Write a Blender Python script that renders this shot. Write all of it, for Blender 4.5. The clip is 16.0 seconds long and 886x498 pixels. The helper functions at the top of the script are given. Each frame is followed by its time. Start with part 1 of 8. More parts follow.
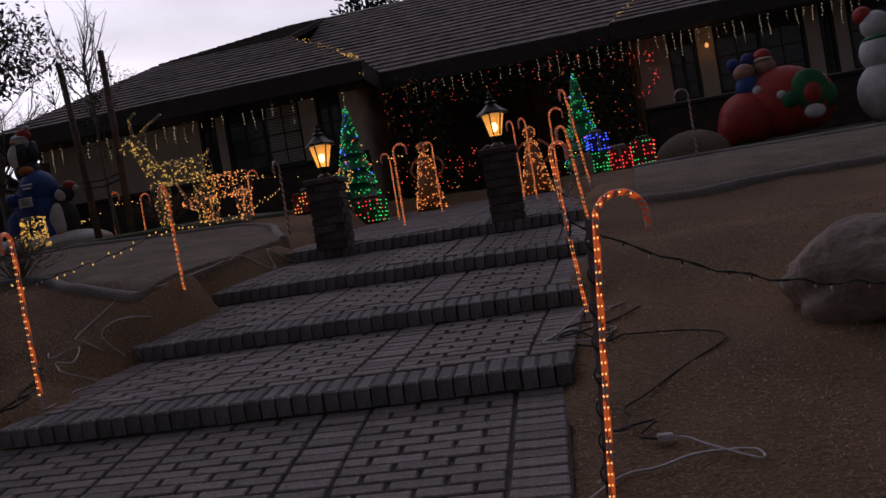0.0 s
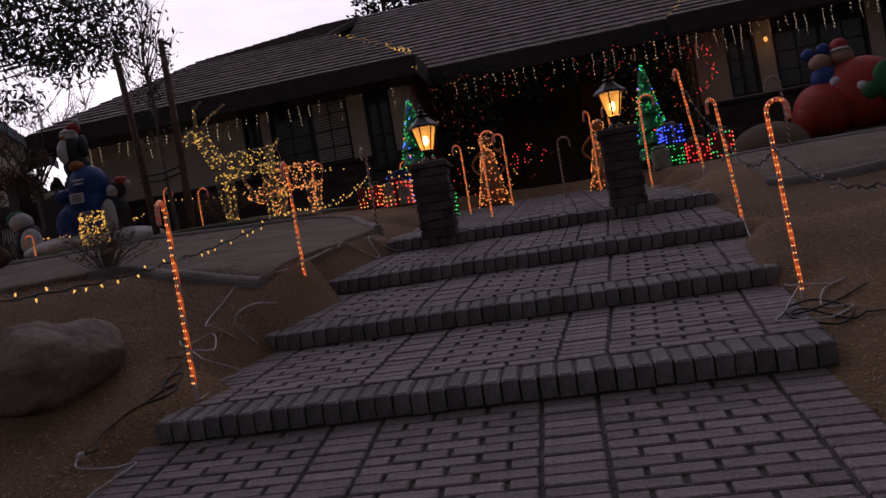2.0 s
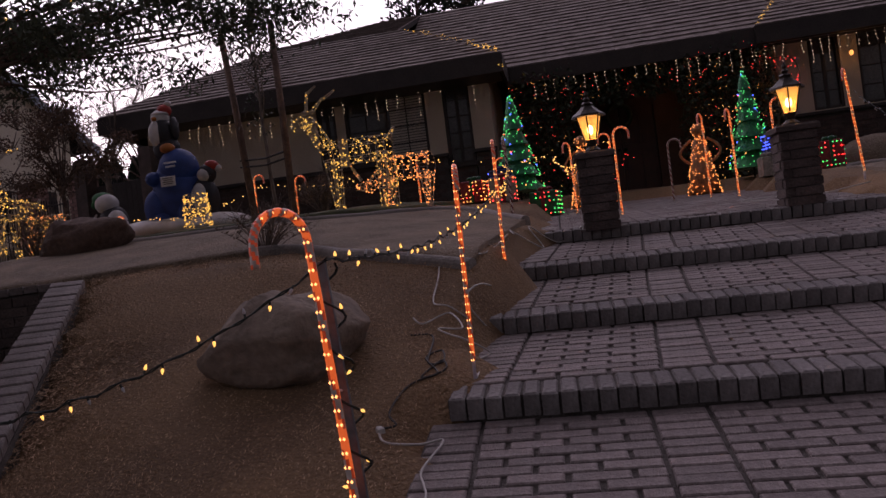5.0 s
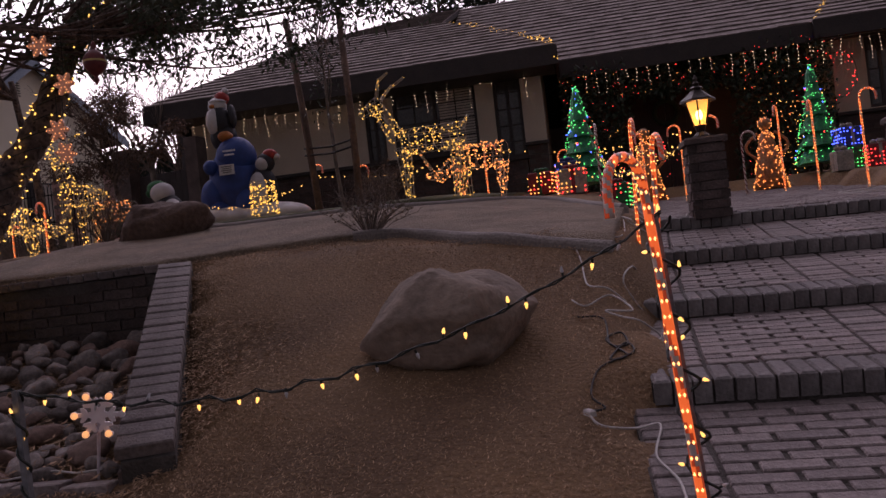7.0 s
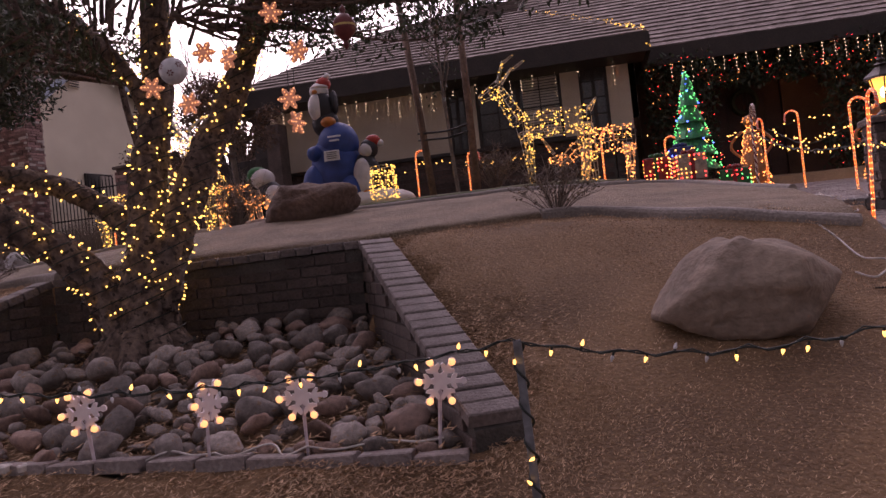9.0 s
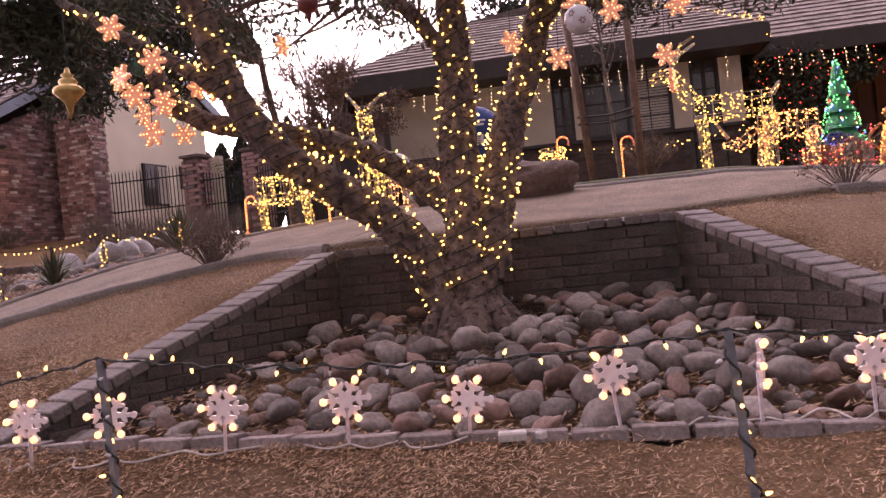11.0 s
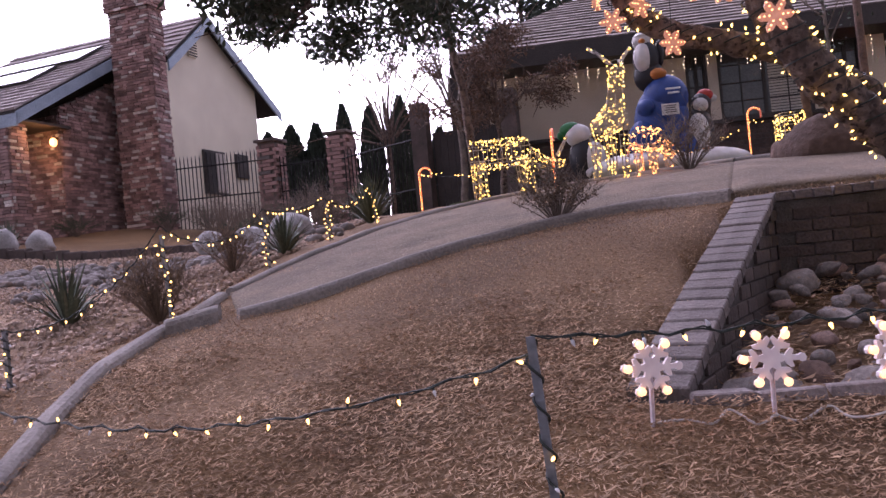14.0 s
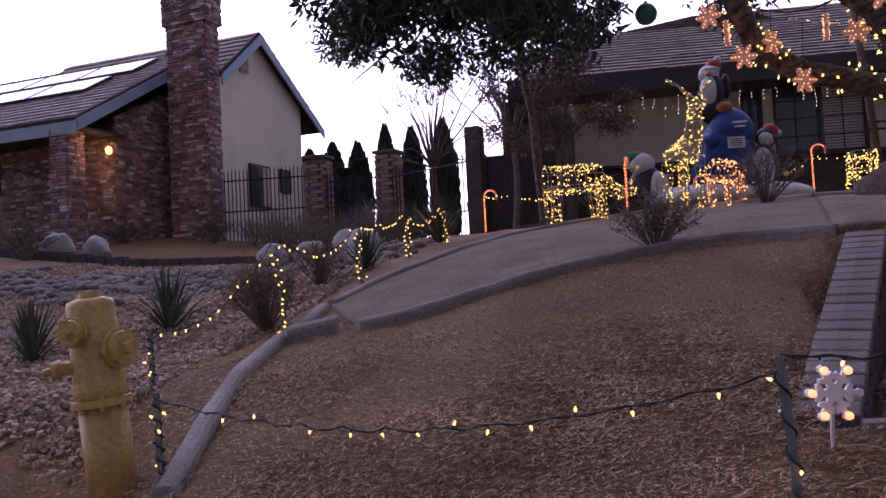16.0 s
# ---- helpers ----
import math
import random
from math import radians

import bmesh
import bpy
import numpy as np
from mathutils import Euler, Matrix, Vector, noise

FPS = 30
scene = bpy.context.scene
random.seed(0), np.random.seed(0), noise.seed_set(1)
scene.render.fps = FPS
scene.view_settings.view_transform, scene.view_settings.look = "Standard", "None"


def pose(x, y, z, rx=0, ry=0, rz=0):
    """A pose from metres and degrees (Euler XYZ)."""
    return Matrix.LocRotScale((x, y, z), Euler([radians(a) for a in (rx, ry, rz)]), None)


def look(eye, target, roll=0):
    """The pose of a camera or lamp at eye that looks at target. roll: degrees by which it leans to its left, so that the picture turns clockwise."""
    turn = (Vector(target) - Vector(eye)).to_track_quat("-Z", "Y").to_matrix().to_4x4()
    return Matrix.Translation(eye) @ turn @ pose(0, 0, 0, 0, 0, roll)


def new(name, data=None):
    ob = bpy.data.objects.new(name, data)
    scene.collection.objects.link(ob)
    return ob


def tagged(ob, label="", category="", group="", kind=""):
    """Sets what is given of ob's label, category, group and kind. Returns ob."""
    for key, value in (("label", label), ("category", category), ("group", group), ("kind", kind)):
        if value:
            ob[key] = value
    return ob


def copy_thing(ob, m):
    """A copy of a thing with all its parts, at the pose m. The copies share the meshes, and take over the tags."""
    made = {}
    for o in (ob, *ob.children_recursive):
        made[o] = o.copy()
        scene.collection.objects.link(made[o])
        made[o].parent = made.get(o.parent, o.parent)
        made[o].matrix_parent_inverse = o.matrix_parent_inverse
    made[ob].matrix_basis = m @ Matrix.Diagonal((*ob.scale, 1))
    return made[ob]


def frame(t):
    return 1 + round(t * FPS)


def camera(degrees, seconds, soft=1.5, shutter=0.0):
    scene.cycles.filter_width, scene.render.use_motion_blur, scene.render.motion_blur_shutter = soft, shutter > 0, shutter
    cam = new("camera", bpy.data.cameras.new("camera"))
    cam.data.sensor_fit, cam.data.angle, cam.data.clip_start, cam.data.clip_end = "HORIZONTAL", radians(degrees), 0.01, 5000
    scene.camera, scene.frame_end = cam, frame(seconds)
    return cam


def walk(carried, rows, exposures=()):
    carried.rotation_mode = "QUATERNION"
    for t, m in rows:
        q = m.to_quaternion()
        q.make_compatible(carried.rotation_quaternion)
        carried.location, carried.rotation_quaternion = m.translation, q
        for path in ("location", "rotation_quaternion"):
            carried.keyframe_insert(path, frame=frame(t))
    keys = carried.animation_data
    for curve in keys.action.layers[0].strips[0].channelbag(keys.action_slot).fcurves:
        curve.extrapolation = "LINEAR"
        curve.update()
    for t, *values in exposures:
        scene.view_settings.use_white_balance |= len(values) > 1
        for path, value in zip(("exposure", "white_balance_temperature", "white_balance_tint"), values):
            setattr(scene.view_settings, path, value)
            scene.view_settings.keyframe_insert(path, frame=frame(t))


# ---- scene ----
cam = camera(59.30, 16.0)
PATH = [
    (0, (0.327, -0.019, 1.23), (-0.424, 1.835, 1.206), -9.3),
    (0.5, (0.05, 0.018, 1.21), (-0.704, 1.87, 1.192), -9.4),
    (1, (-0.202, 0.028, 1.207), (-0.959, 1.88, 1.192), -9.4),
    (1.5, (-0.449, 0.029, 1.199), (-1.204, 1.881, 1.192), -9.4),
    (2, (-0.684, 0.013, 1.196), (-1.429, 1.869, 1.198), -9.4),
    (2.5, (-0.899, -0.014, 1.201), (-1.636, 1.845, 1.214), -9.1),
    (3, (-1.108, -0.049, 1.211), (-1.842, 1.811, 1.231), -8.8),
    (3.5, (-1.328, -0.092, 1.218), (-2.06, 1.769, 1.245), -8.4),
    (4, (-1.549, -0.143, 1.224), (-2.278, 1.719, 1.252), -7.8),
    (4.2, (-1.622, -0.18, 1.231), (-2.355, 1.681, 1.256), -7.6),
    (6.5, (-2.543, -0.354, 1.224), (-3.28, 1.505, 1.251), -6.3),
    (7, (-2.714, -0.393, 1.211), (-3.462, 1.462, 1.238), -6.3),
    (7.5, (-2.942, -0.46, 1.211), (-3.702, 1.39, 1.234), -6.4),
    (8, (-3.215, -0.555, 1.21), (-3.981, 1.292, 1.233), -6.3),
    (8.2, (-3.33, -0.594, 1.218), (-4.102, 1.252, 1.237), -6.6),
    (10.3, (-5.143, -0.988, 1.202), (-5.914, 0.857, 1.236), -5.1),
    (10.5, (-5.345, -1.038, 1.204), (-6.111, 0.809, 1.235), -5.4),
    (11, (-5.889, -1.291, 1.227), (-6.619, 0.571, 1.254), -5.5),
    (11.5, (-6.495, -1.304, 1.213), (-7.21, 0.564, 1.243), -5.9),
    (12, (-7.107, -1.364, 1.172), (-7.784, 0.517, 1.223), -5.0),
    (12.5, (-7.665, -1.339, 1.14), (-8.325, 0.548, 1.207), -4.2),
    (13, (-8.093, -1.411, 1.114), (-8.743, 0.479, 1.183), -4.5),
    (13.5, (-8.409, -1.494, 1.128), (-9.052, 0.399, 1.182), -5.1),
    (14, (-8.656, -1.583, 1.135), (-9.297, 0.311, 1.169), -5.4),
    (14.5, (-8.822, -1.663, 1.145), (-9.459, 0.233, 1.167), -5.2),
    (15, (-8.956, -1.742, 1.152), (-9.582, 0.157, 1.176), -4.2),
    (15.5, (-9.063, -1.792, 1.146), (-9.704, 0.102, 1.191), -3.3),
    (16, (-9.136, -1.867, 1.155), (-9.812, 0.013, 1.249), -2.9),
]
EXPOSURES = [(0.0, -0.1, 6100, 15), (2.0, 0.15, 6250, 18), (4.0, 0.45, 6500, 24), (6.5, 0.95, 6650, 27), (8.2, 1.38, 6750, 30), (10.3, 2.75, 7300, 36), (12.0, 3.05, 7200, 31),
             (13.2, 3.0, 6550, 26), (14.0, 2.8, 6000, 25), (15.0, 2.3, 5700, 27), (16.0, 1.75, 5550, 29)]
walk(cam, [(t, look(eye, target, roll)) for t, eye, target, roll in PATH], EXPOSURES)

# ---- sky and sun: just after sunset behind the house ----
SUN_TURN, SUN_UP = radians(-38), radians(4.0)
world = bpy.data.worlds.new("dusk_sky")
scene.world = world
world.use_nodes = True
wn, wl = world.node_tree.nodes, world.node_tree.links
wn.clear()
w_out, w_bg = wn.new("ShaderNodeOutputWorld"), wn.new("ShaderNodeBackground")
sky = wn.new("ShaderNodeTexSky")
sky.sky_type, sky.sun_disc = "NISHITA", False
sky.sun_elevation, sky.sun_rotation = SUN_UP, SUN_TURN
sky.air_density, sky.dust_density, sky.ozone_density = 1.0, 2.5, 1.5
def w_node(kind, **sockets):
    nd = wn.new("ShaderNode" + kind)
    for k, v in sockets.items():
        nd.inputs[k].default_value = v
    return nd


w_tc = w_node("TexCoord")
w_dot = wn.new("ShaderNodeVectorMath")          # how far a direction lies towards the set sun
w_dot.operation = "DOT_PRODUCT"
w_dot.inputs[1].default_value = (math.cos(radians(8)) * math.sin(SUN_TURN), math.cos(radians(8)) * math.cos(SUN_TURN), math.sin(radians(8)))
w_range = wn.new("ShaderNodeMapRange")
w_range.inputs["From Min"].default_value, w_range.inputs["From Max"].default_value = -1.0, 1.0
w_ramp = wn.new("ShaderNodeValToRGB")
w_ramp.color_ramp.interpolation = "EASE"
for spot, value in ((0.0, 0.04), (0.5, 0.09), (0.62, 0.18), (0.80, 0.66), (0.95, 0.95)):
    e = w_ramp.color_ramp.elements[0] if spot == 0.0 else w_ramp.color_ramp.elements.new(spot)
    e.position, e.color = spot, (value * 0.99, value * 0.905, value * 1.06, 1)
w_ramp.color_ramp.elements[-1].color = (1.0, 0.93, 1.03, 1)
w_map = w_node("Mapping", Scale=(1.6, 1.6, 7.0))
w_noise = w_node("TexNoise", Scale=1.7, Detail=6.0)
w_cloud = wn.new("ShaderNodeMapRange")          # thin streaks of high cloud
w_cloud.inputs["From Min"].default_value, w_cloud.inputs["From Max"].default_value = 0.3, 0.7
w_cloud.inputs["To Min"].default_value, w_cloud.inputs["To Max"].default_value = 8.2, 12.6
w_veil = wn.new("ShaderNodeVectorMath")
w_veil.operation = "SCALE"
w_pale = w_node("HueSaturation", Saturation=0.32)
w_mix = wn.new("ShaderNodeMix")
w_mix.data_type = "RGBA"
w_mix.inputs["Factor"].default_value = 0.78
wl.new(w_tc.outputs["Generated"], w_dot.inputs[0])
wl.new(w_dot.outputs["Value"], w_range.inputs["Value"])
wl.new(w_range.outputs["Result"], w_ramp.inputs["Fac"])
wl.new(w_tc.outputs["Generated"], w_map.inputs["Vector"])
wl.new(w_map.outputs["Vector"], w_noise.inputs["Vector"])
wl.new(w_noise.outputs["Fac"], w_cloud.inputs["Value"])
wl.new(w_ramp.outputs["Color"], w_veil.inputs[0])
wl.new(w_cloud.outputs["Result"], w_veil.inputs["Scale"])
wl.new(sky.outputs["Color"], w_pale.inputs["Color"])
wl.new(w_pale.outputs["Color"], w_mix.inputs["A"])
wl.new(w_veil.outputs["Vector"], w_mix.inputs["B"])
wl.new(w_mix.outputs["Result"], w_bg.inputs["Color"])
w_bg.inputs["Strength"].default_value = 0.10
wl.new(w_bg.outputs["Background"], w_out.inputs["Surface"])
sun_data = bpy.data.lights.new("sun", "SUN")
sun_data.energy, sun_data.angle, sun_data.color = 0.25, radians(20), (1.0, 0.86, 0.74)
sun_ob = new("sun", sun_data)
sun_ob.rotation_euler = (radians(90) - SUN_UP - radians(8), 0, math.pi - SUN_TURN)


# ---- materials ----
def material(name, base, dark=None, scale=6.0, rough=0.75, metal=0.0, bump=0.25, fine=40.0, random_tint=0.0, island=False, glow=None, power=0.0, spots=None):
    """A surface with broad stains, fine grain, relief and, for loose pieces, a tint of each piece's own."""
    m = bpy.data.materials.new(name)
    m.use_nodes = True
    n, l = m.node_tree.nodes, m.node_tree.links
    b = n["Principled BSDF"]
    dark = dark or tuple(c * 0.6 for c in base)
    tc = n.new("ShaderNodeTexCoord")
    n1, n2 = n.new("ShaderNodeTexNoise"), n.new("ShaderNodeTexNoise")
    n1.inputs["Scale"].default_value, n1.inputs["Detail"].default_value = scale, 5
    n2.inputs["Scale"].default_value, n2.inputs["Detail"].default_value = fine, 4
    l.new(tc.outputs["Object"], n1.inputs["Vector"])
    l.new(tc.outputs["Object"], n2.inputs["Vector"])
    r = n.new("ShaderNodeValToRGB")
    r.color_ramp.elements[0].position, r.color_ramp.elements[1].position = 0.32, 0.68
    r.color_ramp.elements[0].color, r.color_ramp.elements[1].color = (*dark, 1), (*base, 1)
    l.new(n1.outputs["Fac"], r.inputs["Fac"])
    mx = n.new("ShaderNodeMix")
    mx.data_type, mx.blend_type = "RGBA", "OVERLAY"
    mx.inputs["Factor"].default_value = 0.55
    l.new(r.outputs["Color"], mx.inputs["A"])
    l.new(n2.outputs["Fac"], mx.inputs["B"])
    last = mx.outputs["Result"]
    if spots:
        v = n.new("ShaderNodeTexNoise")
        v.inputs["Scale"].default_value, v.inputs["Detail"].default_value = spots[1], 2
        l.new(tc.outputs["Object"], v.inputs["Vector"])
        vr = n.new("ShaderNodeValToRGB")
        vr.color_ramp.elements[0].position, vr.color_ramp.elements[1].position = spots[2], spots[2] + 0.08
        l.new(v.outputs["Fac"], vr.inputs["Fac"])
        ms = n.new("ShaderNodeMix")
        ms.data_type = "RGBA"
        ms.inputs["B"].default_value = (*spots[0], 1)
        l.new(vr.outputs["Color"], ms.inputs["Factor"])
        l.new(last, ms.inputs["A"])
        last = ms.outputs["Result"]
    if random_tint:
        hs, mr = n.new("ShaderNodeHueSaturation"), n.new("ShaderNodeMapRange")
        if island:
            src = n.new("ShaderNodeNewGeometry").outputs["Random Per Island"]
        else:
            src = n.new("ShaderNodeObjectInfo").outputs["Random"]
        mr.inputs["To Min"].default_value, mr.inputs["To Max"].default_value = 1 - random_tint, 1 + random_tint
        l.new(src, mr.inputs["Value"])
        l.new(mr.outputs["Result"], hs.inputs["Value"])
        l.new(last, hs.inputs["Color"])
        last = hs.outputs["Color"]
    l.new(last, b.inputs["Base Color"])
    b.inputs["Roughness"].default_value, b.inputs["Metallic"].default_value = rough, metal
    if bump:
        bp = n.new("ShaderNodeBump")
        bp.inputs["Strength"].default_value, bp.inputs["Distance"].default_value = bump, 0.02
        l.new(n2.outputs["Fac"], bp.inputs["Height"])
        l.new(bp.outputs["Normal"], b.inputs["Normal"])
    if glow:
        b.inputs["Emission Color"].default_value, b.inputs["Emission Strength"].default_value = (*glow, 1), power
    return m


M_DIRT = material("dry_soil", (0.225, 0.138, 0.070), (0.125, 0.075, 0.040), 1.2, 0.95, bump=0.9, fine=55, spots=((0.33, 0.215, 0.115), 90, 0.60))
M_CHIP = material("dry_litter", (0.55, 0.39, 0.255), (0.33, 0.21, 0.13), 3, 0.9, random_tint=0.45, island=True)
M_GRAVEL = material("tan_gravel", (0.46, 0.345, 0.27), (0.27, 0.19, 0.145), 3, 0.9, random_tint=0.45, island=True)
M_PATH = material("decomposed_granite", (0.225, 0.172, 0.122), (0.125, 0.094, 0.068), 3.0, 0.95, bump=1.0, fine=60, spots=((0.33, 0.27, 0.205), 75, 0.58))
M_KERB = material("old_concrete", (0.31, 0.28, 0.262), (0.20, 0.178, 0.165), 2.5, 0.9, bump=0.5, fine=60)
M_ROAD = material("asphalt", (0.06, 0.06, 0.06), (0.04, 0.04, 0.04), 3, 0.9, bump=0.5, fine=120)
M_PAVER = material("paver_brick", (0.27, 0.235, 0.225), (0.165, 0.13, 0.125), 3.0, 0.7, bump=0.5, fine=60, random_tint=0.22, spots=((0.36, 0.34, 0.33), 9, 0.64))
M_NOSE = material("weathered_nosing_brick", (0.21, 0.195, 0.19), (0.115, 0.10, 0.10), 4.0, 0.78, bump=0.5, fine=50, random_tint=0.25, spots=((0.40, 0.39, 0.38), 6, 0.66))
M_MORTAR = material("mortar", (0.10, 0.088, 0.08), (0.06, 0.053, 0.047), 8, 0.95, bump=0.6, fine=80)
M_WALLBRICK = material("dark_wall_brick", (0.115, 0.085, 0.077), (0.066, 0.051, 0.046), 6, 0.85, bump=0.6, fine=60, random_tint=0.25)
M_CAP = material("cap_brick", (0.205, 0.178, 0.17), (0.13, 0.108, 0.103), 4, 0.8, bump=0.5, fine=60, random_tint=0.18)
M_STONE = material("river_stone", (0.315, 0.275, 0.255), (0.17, 0.145, 0.135), 4, 0.8, bump=0.5, fine=30, random_tint=0.42, spots=((0.25, 0.17, 0.12), 3.5, 0.60))
M_STONE_R = material("reddish_river_stone", (0.31, 0.205, 0.165), (0.18, 0.12, 0.10), 4, 0.8, bump=0.5, fine=35, random_tint=0.3)
M_ROCK = material("sandstone_boulder", (0.30, 0.235, 0.185), (0.16, 0.125, 0.1), 2.2, 0.92, bump=0.9, fine=22)
M_BOULDER = material("brown_boulder", (0.15, 0.10, 0.08), (0.08, 0.055, 0.045), 2.2, 0.92, bump=0.9, fine=22)
M_PALE_ROCK = material("pale_granite", (0.42, 0.41, 0.41), (0.27, 0.26, 0.26), 3, 0.85, bump=0.6, fine=40)
M_BARK = material("tree_bark", (0.21, 0.155, 0.125), (0.07, 0.048, 0.04), 16, 0.95, bump=1.0, fine=38, spots=((0.045, 0.032, 0.027), 30, 0.56))
M_TWIG = material("grey_twig", (0.22, 0.18, 0.15), (0.12, 0.095, 0.08), 9, 0.9)
M_STAKE = material("round_wooden_stake", (0.19, 0.125, 0.095), (0.1, 0.065, 0.05), 6, 0.9, bump=0.5)
M_LEAF = material("grey_green_leaf", (0.085, 0.105, 0.06), (0.04, 0.055, 0.03), 4, 0.6, random_tint=0.4, island=True, bump=0.0)
M_LEAF_DARK = material("dark_leaf", (0.05, 0.07, 0.04), (0.022, 0.034, 0.02), 4, 0.55, random_tint=0.4, island=True, bump=0.0)
M_RUST = material("rusty_leaf", (0.17, 0.105, 0.07), (0.085, 0.05, 0.035), 5, 0.8, random_tint=0.4, island=True, bump=0.0)
M_DRY = material("dry_stem", (0.23, 0.165, 0.115), (0.12, 0.085, 0.06), 5, 0.9, random_tint=0.35, island=True, bump=0.0)
M_BLADE = material("sage_blade", (0.13, 0.15, 0.10), (0.06, 0.075, 0.05), 5, 0.7, random_tint=0.3, island=True, bump=0.0)
M_GRASS = material("short_lawn", (0.09, 0.10, 0.045), (0.05, 0.055, 0.03), 5, 0.9, bump=0.6, fine=90)
M_STUCCO = material("cream_stucco", (0.58, 0.49, 0.39), (0.47, 0.39, 0.31), 1.6, 0.92, bump=0.5, fine=90)
# entry walls: shade of the recess is put into this dark brown
M_ENTRY = material("shaded_entry_brown", (0.13, 0.075, 0.055), (0.08, 0.045, 0.033), 2.5, 0.7)
M_STUCCO_N = material("pale_yellow_stucco", (0.80, 0.74, 0.61), (0.72, 0.66, 0.54), 1.6, 0.92, bump=0.4, fine=90)
M_WAINSCOT = material("brown_brick_veneer", (0.10, 0.065, 0.055), (0.055, 0.038, 0.034), 5, 0.85, bump=0.5, random_tint=0.25, island=True)
M_TRIM = material("dark_brown_paint", (0.038, 0.028, 0.025), (0.024, 0.018, 0.016), 4, 0.6)
M_SHAKE = material("weathered_shake", (0.33, 0.275, 0.255), (0.20, 0.165, 0.15), 5, 0.9, bump=0.6, fine=45, random_tint=0.16, island=True)
# darker shake colour that paints the shadow line along each course's butts
M_SHAKE_EDGE = material("shadow_line_shake_butt", (0.21, 0.175, 0.16), (0.13, 0.105, 0.095), 5, 0.9, bump=0.4, fine=45, random_tint=0.2, island=True)
M_SHAKE_UNDER = material("roof_underlay", (0.05, 0.042, 0.04), None, 5, 0.95)
M_PALE_BRICK = material("pale_brick", (0.62, 0.56, 0.53), (0.45, 0.39, 0.36), 6, 0.85, random_tint=0.25, island=True)
M_TILE = material("grey_roof_tile", (0.42, 0.36, 0.355), (0.28, 0.235, 0.23), 4, 0.85, bump=0.4, random_tint=0.14, island=True)
M_BLUE_TRIM = material("blue_grey_fascia", (0.34, 0.42, 0.52), (0.27, 0.34, 0.43), 3, 0.65)
M_REDBRICK = material("mixed_red_brick", (0.38, 0.245, 0.225), (0.20, 0.12, 0.112), 3, 0.88, bump=0.5, random_tint=0.5, island=True)
M_REDMORTAR = material("grey_mortar", (0.16, 0.13, 0.115), (0.1, 0.08, 0.07), 8, 0.95)
M_SOLAR = material("solar_glass", (0.05, 0.06, 0.085), (0.035, 0.042, 0.06), 2, 0.12, bump=0.0)
M_IRON = material("black_iron", (0.018, 0.018, 0.02), None, 8, 0.5, metal=0.6, bump=0.1)
M_CONIFER = material("cypress_green", (0.035, 0.05, 0.033), (0.018, 0.026, 0.018), 4, 0.8, random_tint=0.4, island=True, bump=0.0)
M_HYDRANT = material("yellow_enamel", (0.56, 0.38, 0.12), (0.44, 0.28, 0.085), 5, 0.5, bump=0.25, fine=50, spots=((0.22, 0.13, 0.05), 14, 0.68))
M_POST = material("galvanised_post", (0.23, 0.24, 0.26), (0.14, 0.145, 0.16), 9, 0.55, metal=0.5)
M_CORD_G = material("dark_green_cord", (0.012, 0.02, 0.016), None, 9, 0.6, bump=0.0)
M_CORD_W = material("white_cord", (0.55, 0.52, 0.50), (0.42, 0.40, 0.38), 9, 0.5, bump=0.0)
M_CORD_B = material("black_cord", (0.02, 0.018, 0.018), None, 9, 0.6, bump=0.0)
M_PLASTIC = material("frosted_plastic", (0.86, 0.79, 0.83), (0.79, 0.72, 0.76), 6, 0.35, bump=0.0)
M_STAR = material("peach_star_plastic", (0.46, 0.29, 0.23), (0.38, 0.22, 0.17), 9, 0.3, bump=0.0, glow=(1.0, 0.36, 0.18), power=0.05)
M_STAKE_W = material("white_plastic_stake", (0.66, 0.58, 0.64), None, 6, 0.4, bump=0.0)
M_CANE_W = material("cane_white", (0.70, 0.60, 0.54), (0.6, 0.5, 0.45), 8, 0.35, bump=0.0)
M_CANE_R = material("cane_red", (0.52, 0.06, 0.035), (0.4, 0.04, 0.03), 8, 0.3, bump=0.0, glow=(1.0, 0.13, 0.03), power=0.10)
M_CANE_DULL = material("unlit_cane_red", (0.20, 0.03, 0.025), (0.14, 0.02, 0.02), 8, 0.35, bump=0.0)
M_CANE_LIT = material("lit_rope_tube", (0.7, 0.25, 0.1), (0.6, 0.15, 0.06), 8, 0.3, bump=0.0, glow=(1.0, 0.15, 0.025), power=0.34)
M_LAMP_METAL = material("dark_bronze", (0.045, 0.036, 0.03), None, 8, 0.5, metal=0.5, bump=0.15)
M_DOOR = material("dark_red_door", (0.075, 0.028, 0.022), (0.05, 0.018, 0.015), 4, 0.5)
M_GLASS_DARK = material("window_glass", (0.085, 0.08, 0.08), (0.055, 0.052, 0.053), 2, 0.08, bump=0.0)
M_BLIND = material("closed_blind", (0.46, 0.41, 0.36), (0.38, 0.34, 0.3), 3, 0.7, bump=0.1)
M_WIRE = material("white_wire", (0.45, 0.42, 0.38), None, 8, 0.5, bump=0.0)
M_FOIL_G = material("green_foil_mesh", (0.025, 0.24, 0.10), (0.012, 0.14, 0.06), 20, 0.4, metal=0.3, bump=0.4, fine=120)
M_FOIL_GOLD = material("gold_foil_mesh", (0.42, 0.20, 0.09), (0.3, 0.13, 0.05), 14, 0.5, bump=0.4, fine=120)
M_GIFT_W = material("pale_gift_mesh", (0.36, 0.33, 0.28), (0.25, 0.23, 0.2), 10, 0.6, bump=0.3)
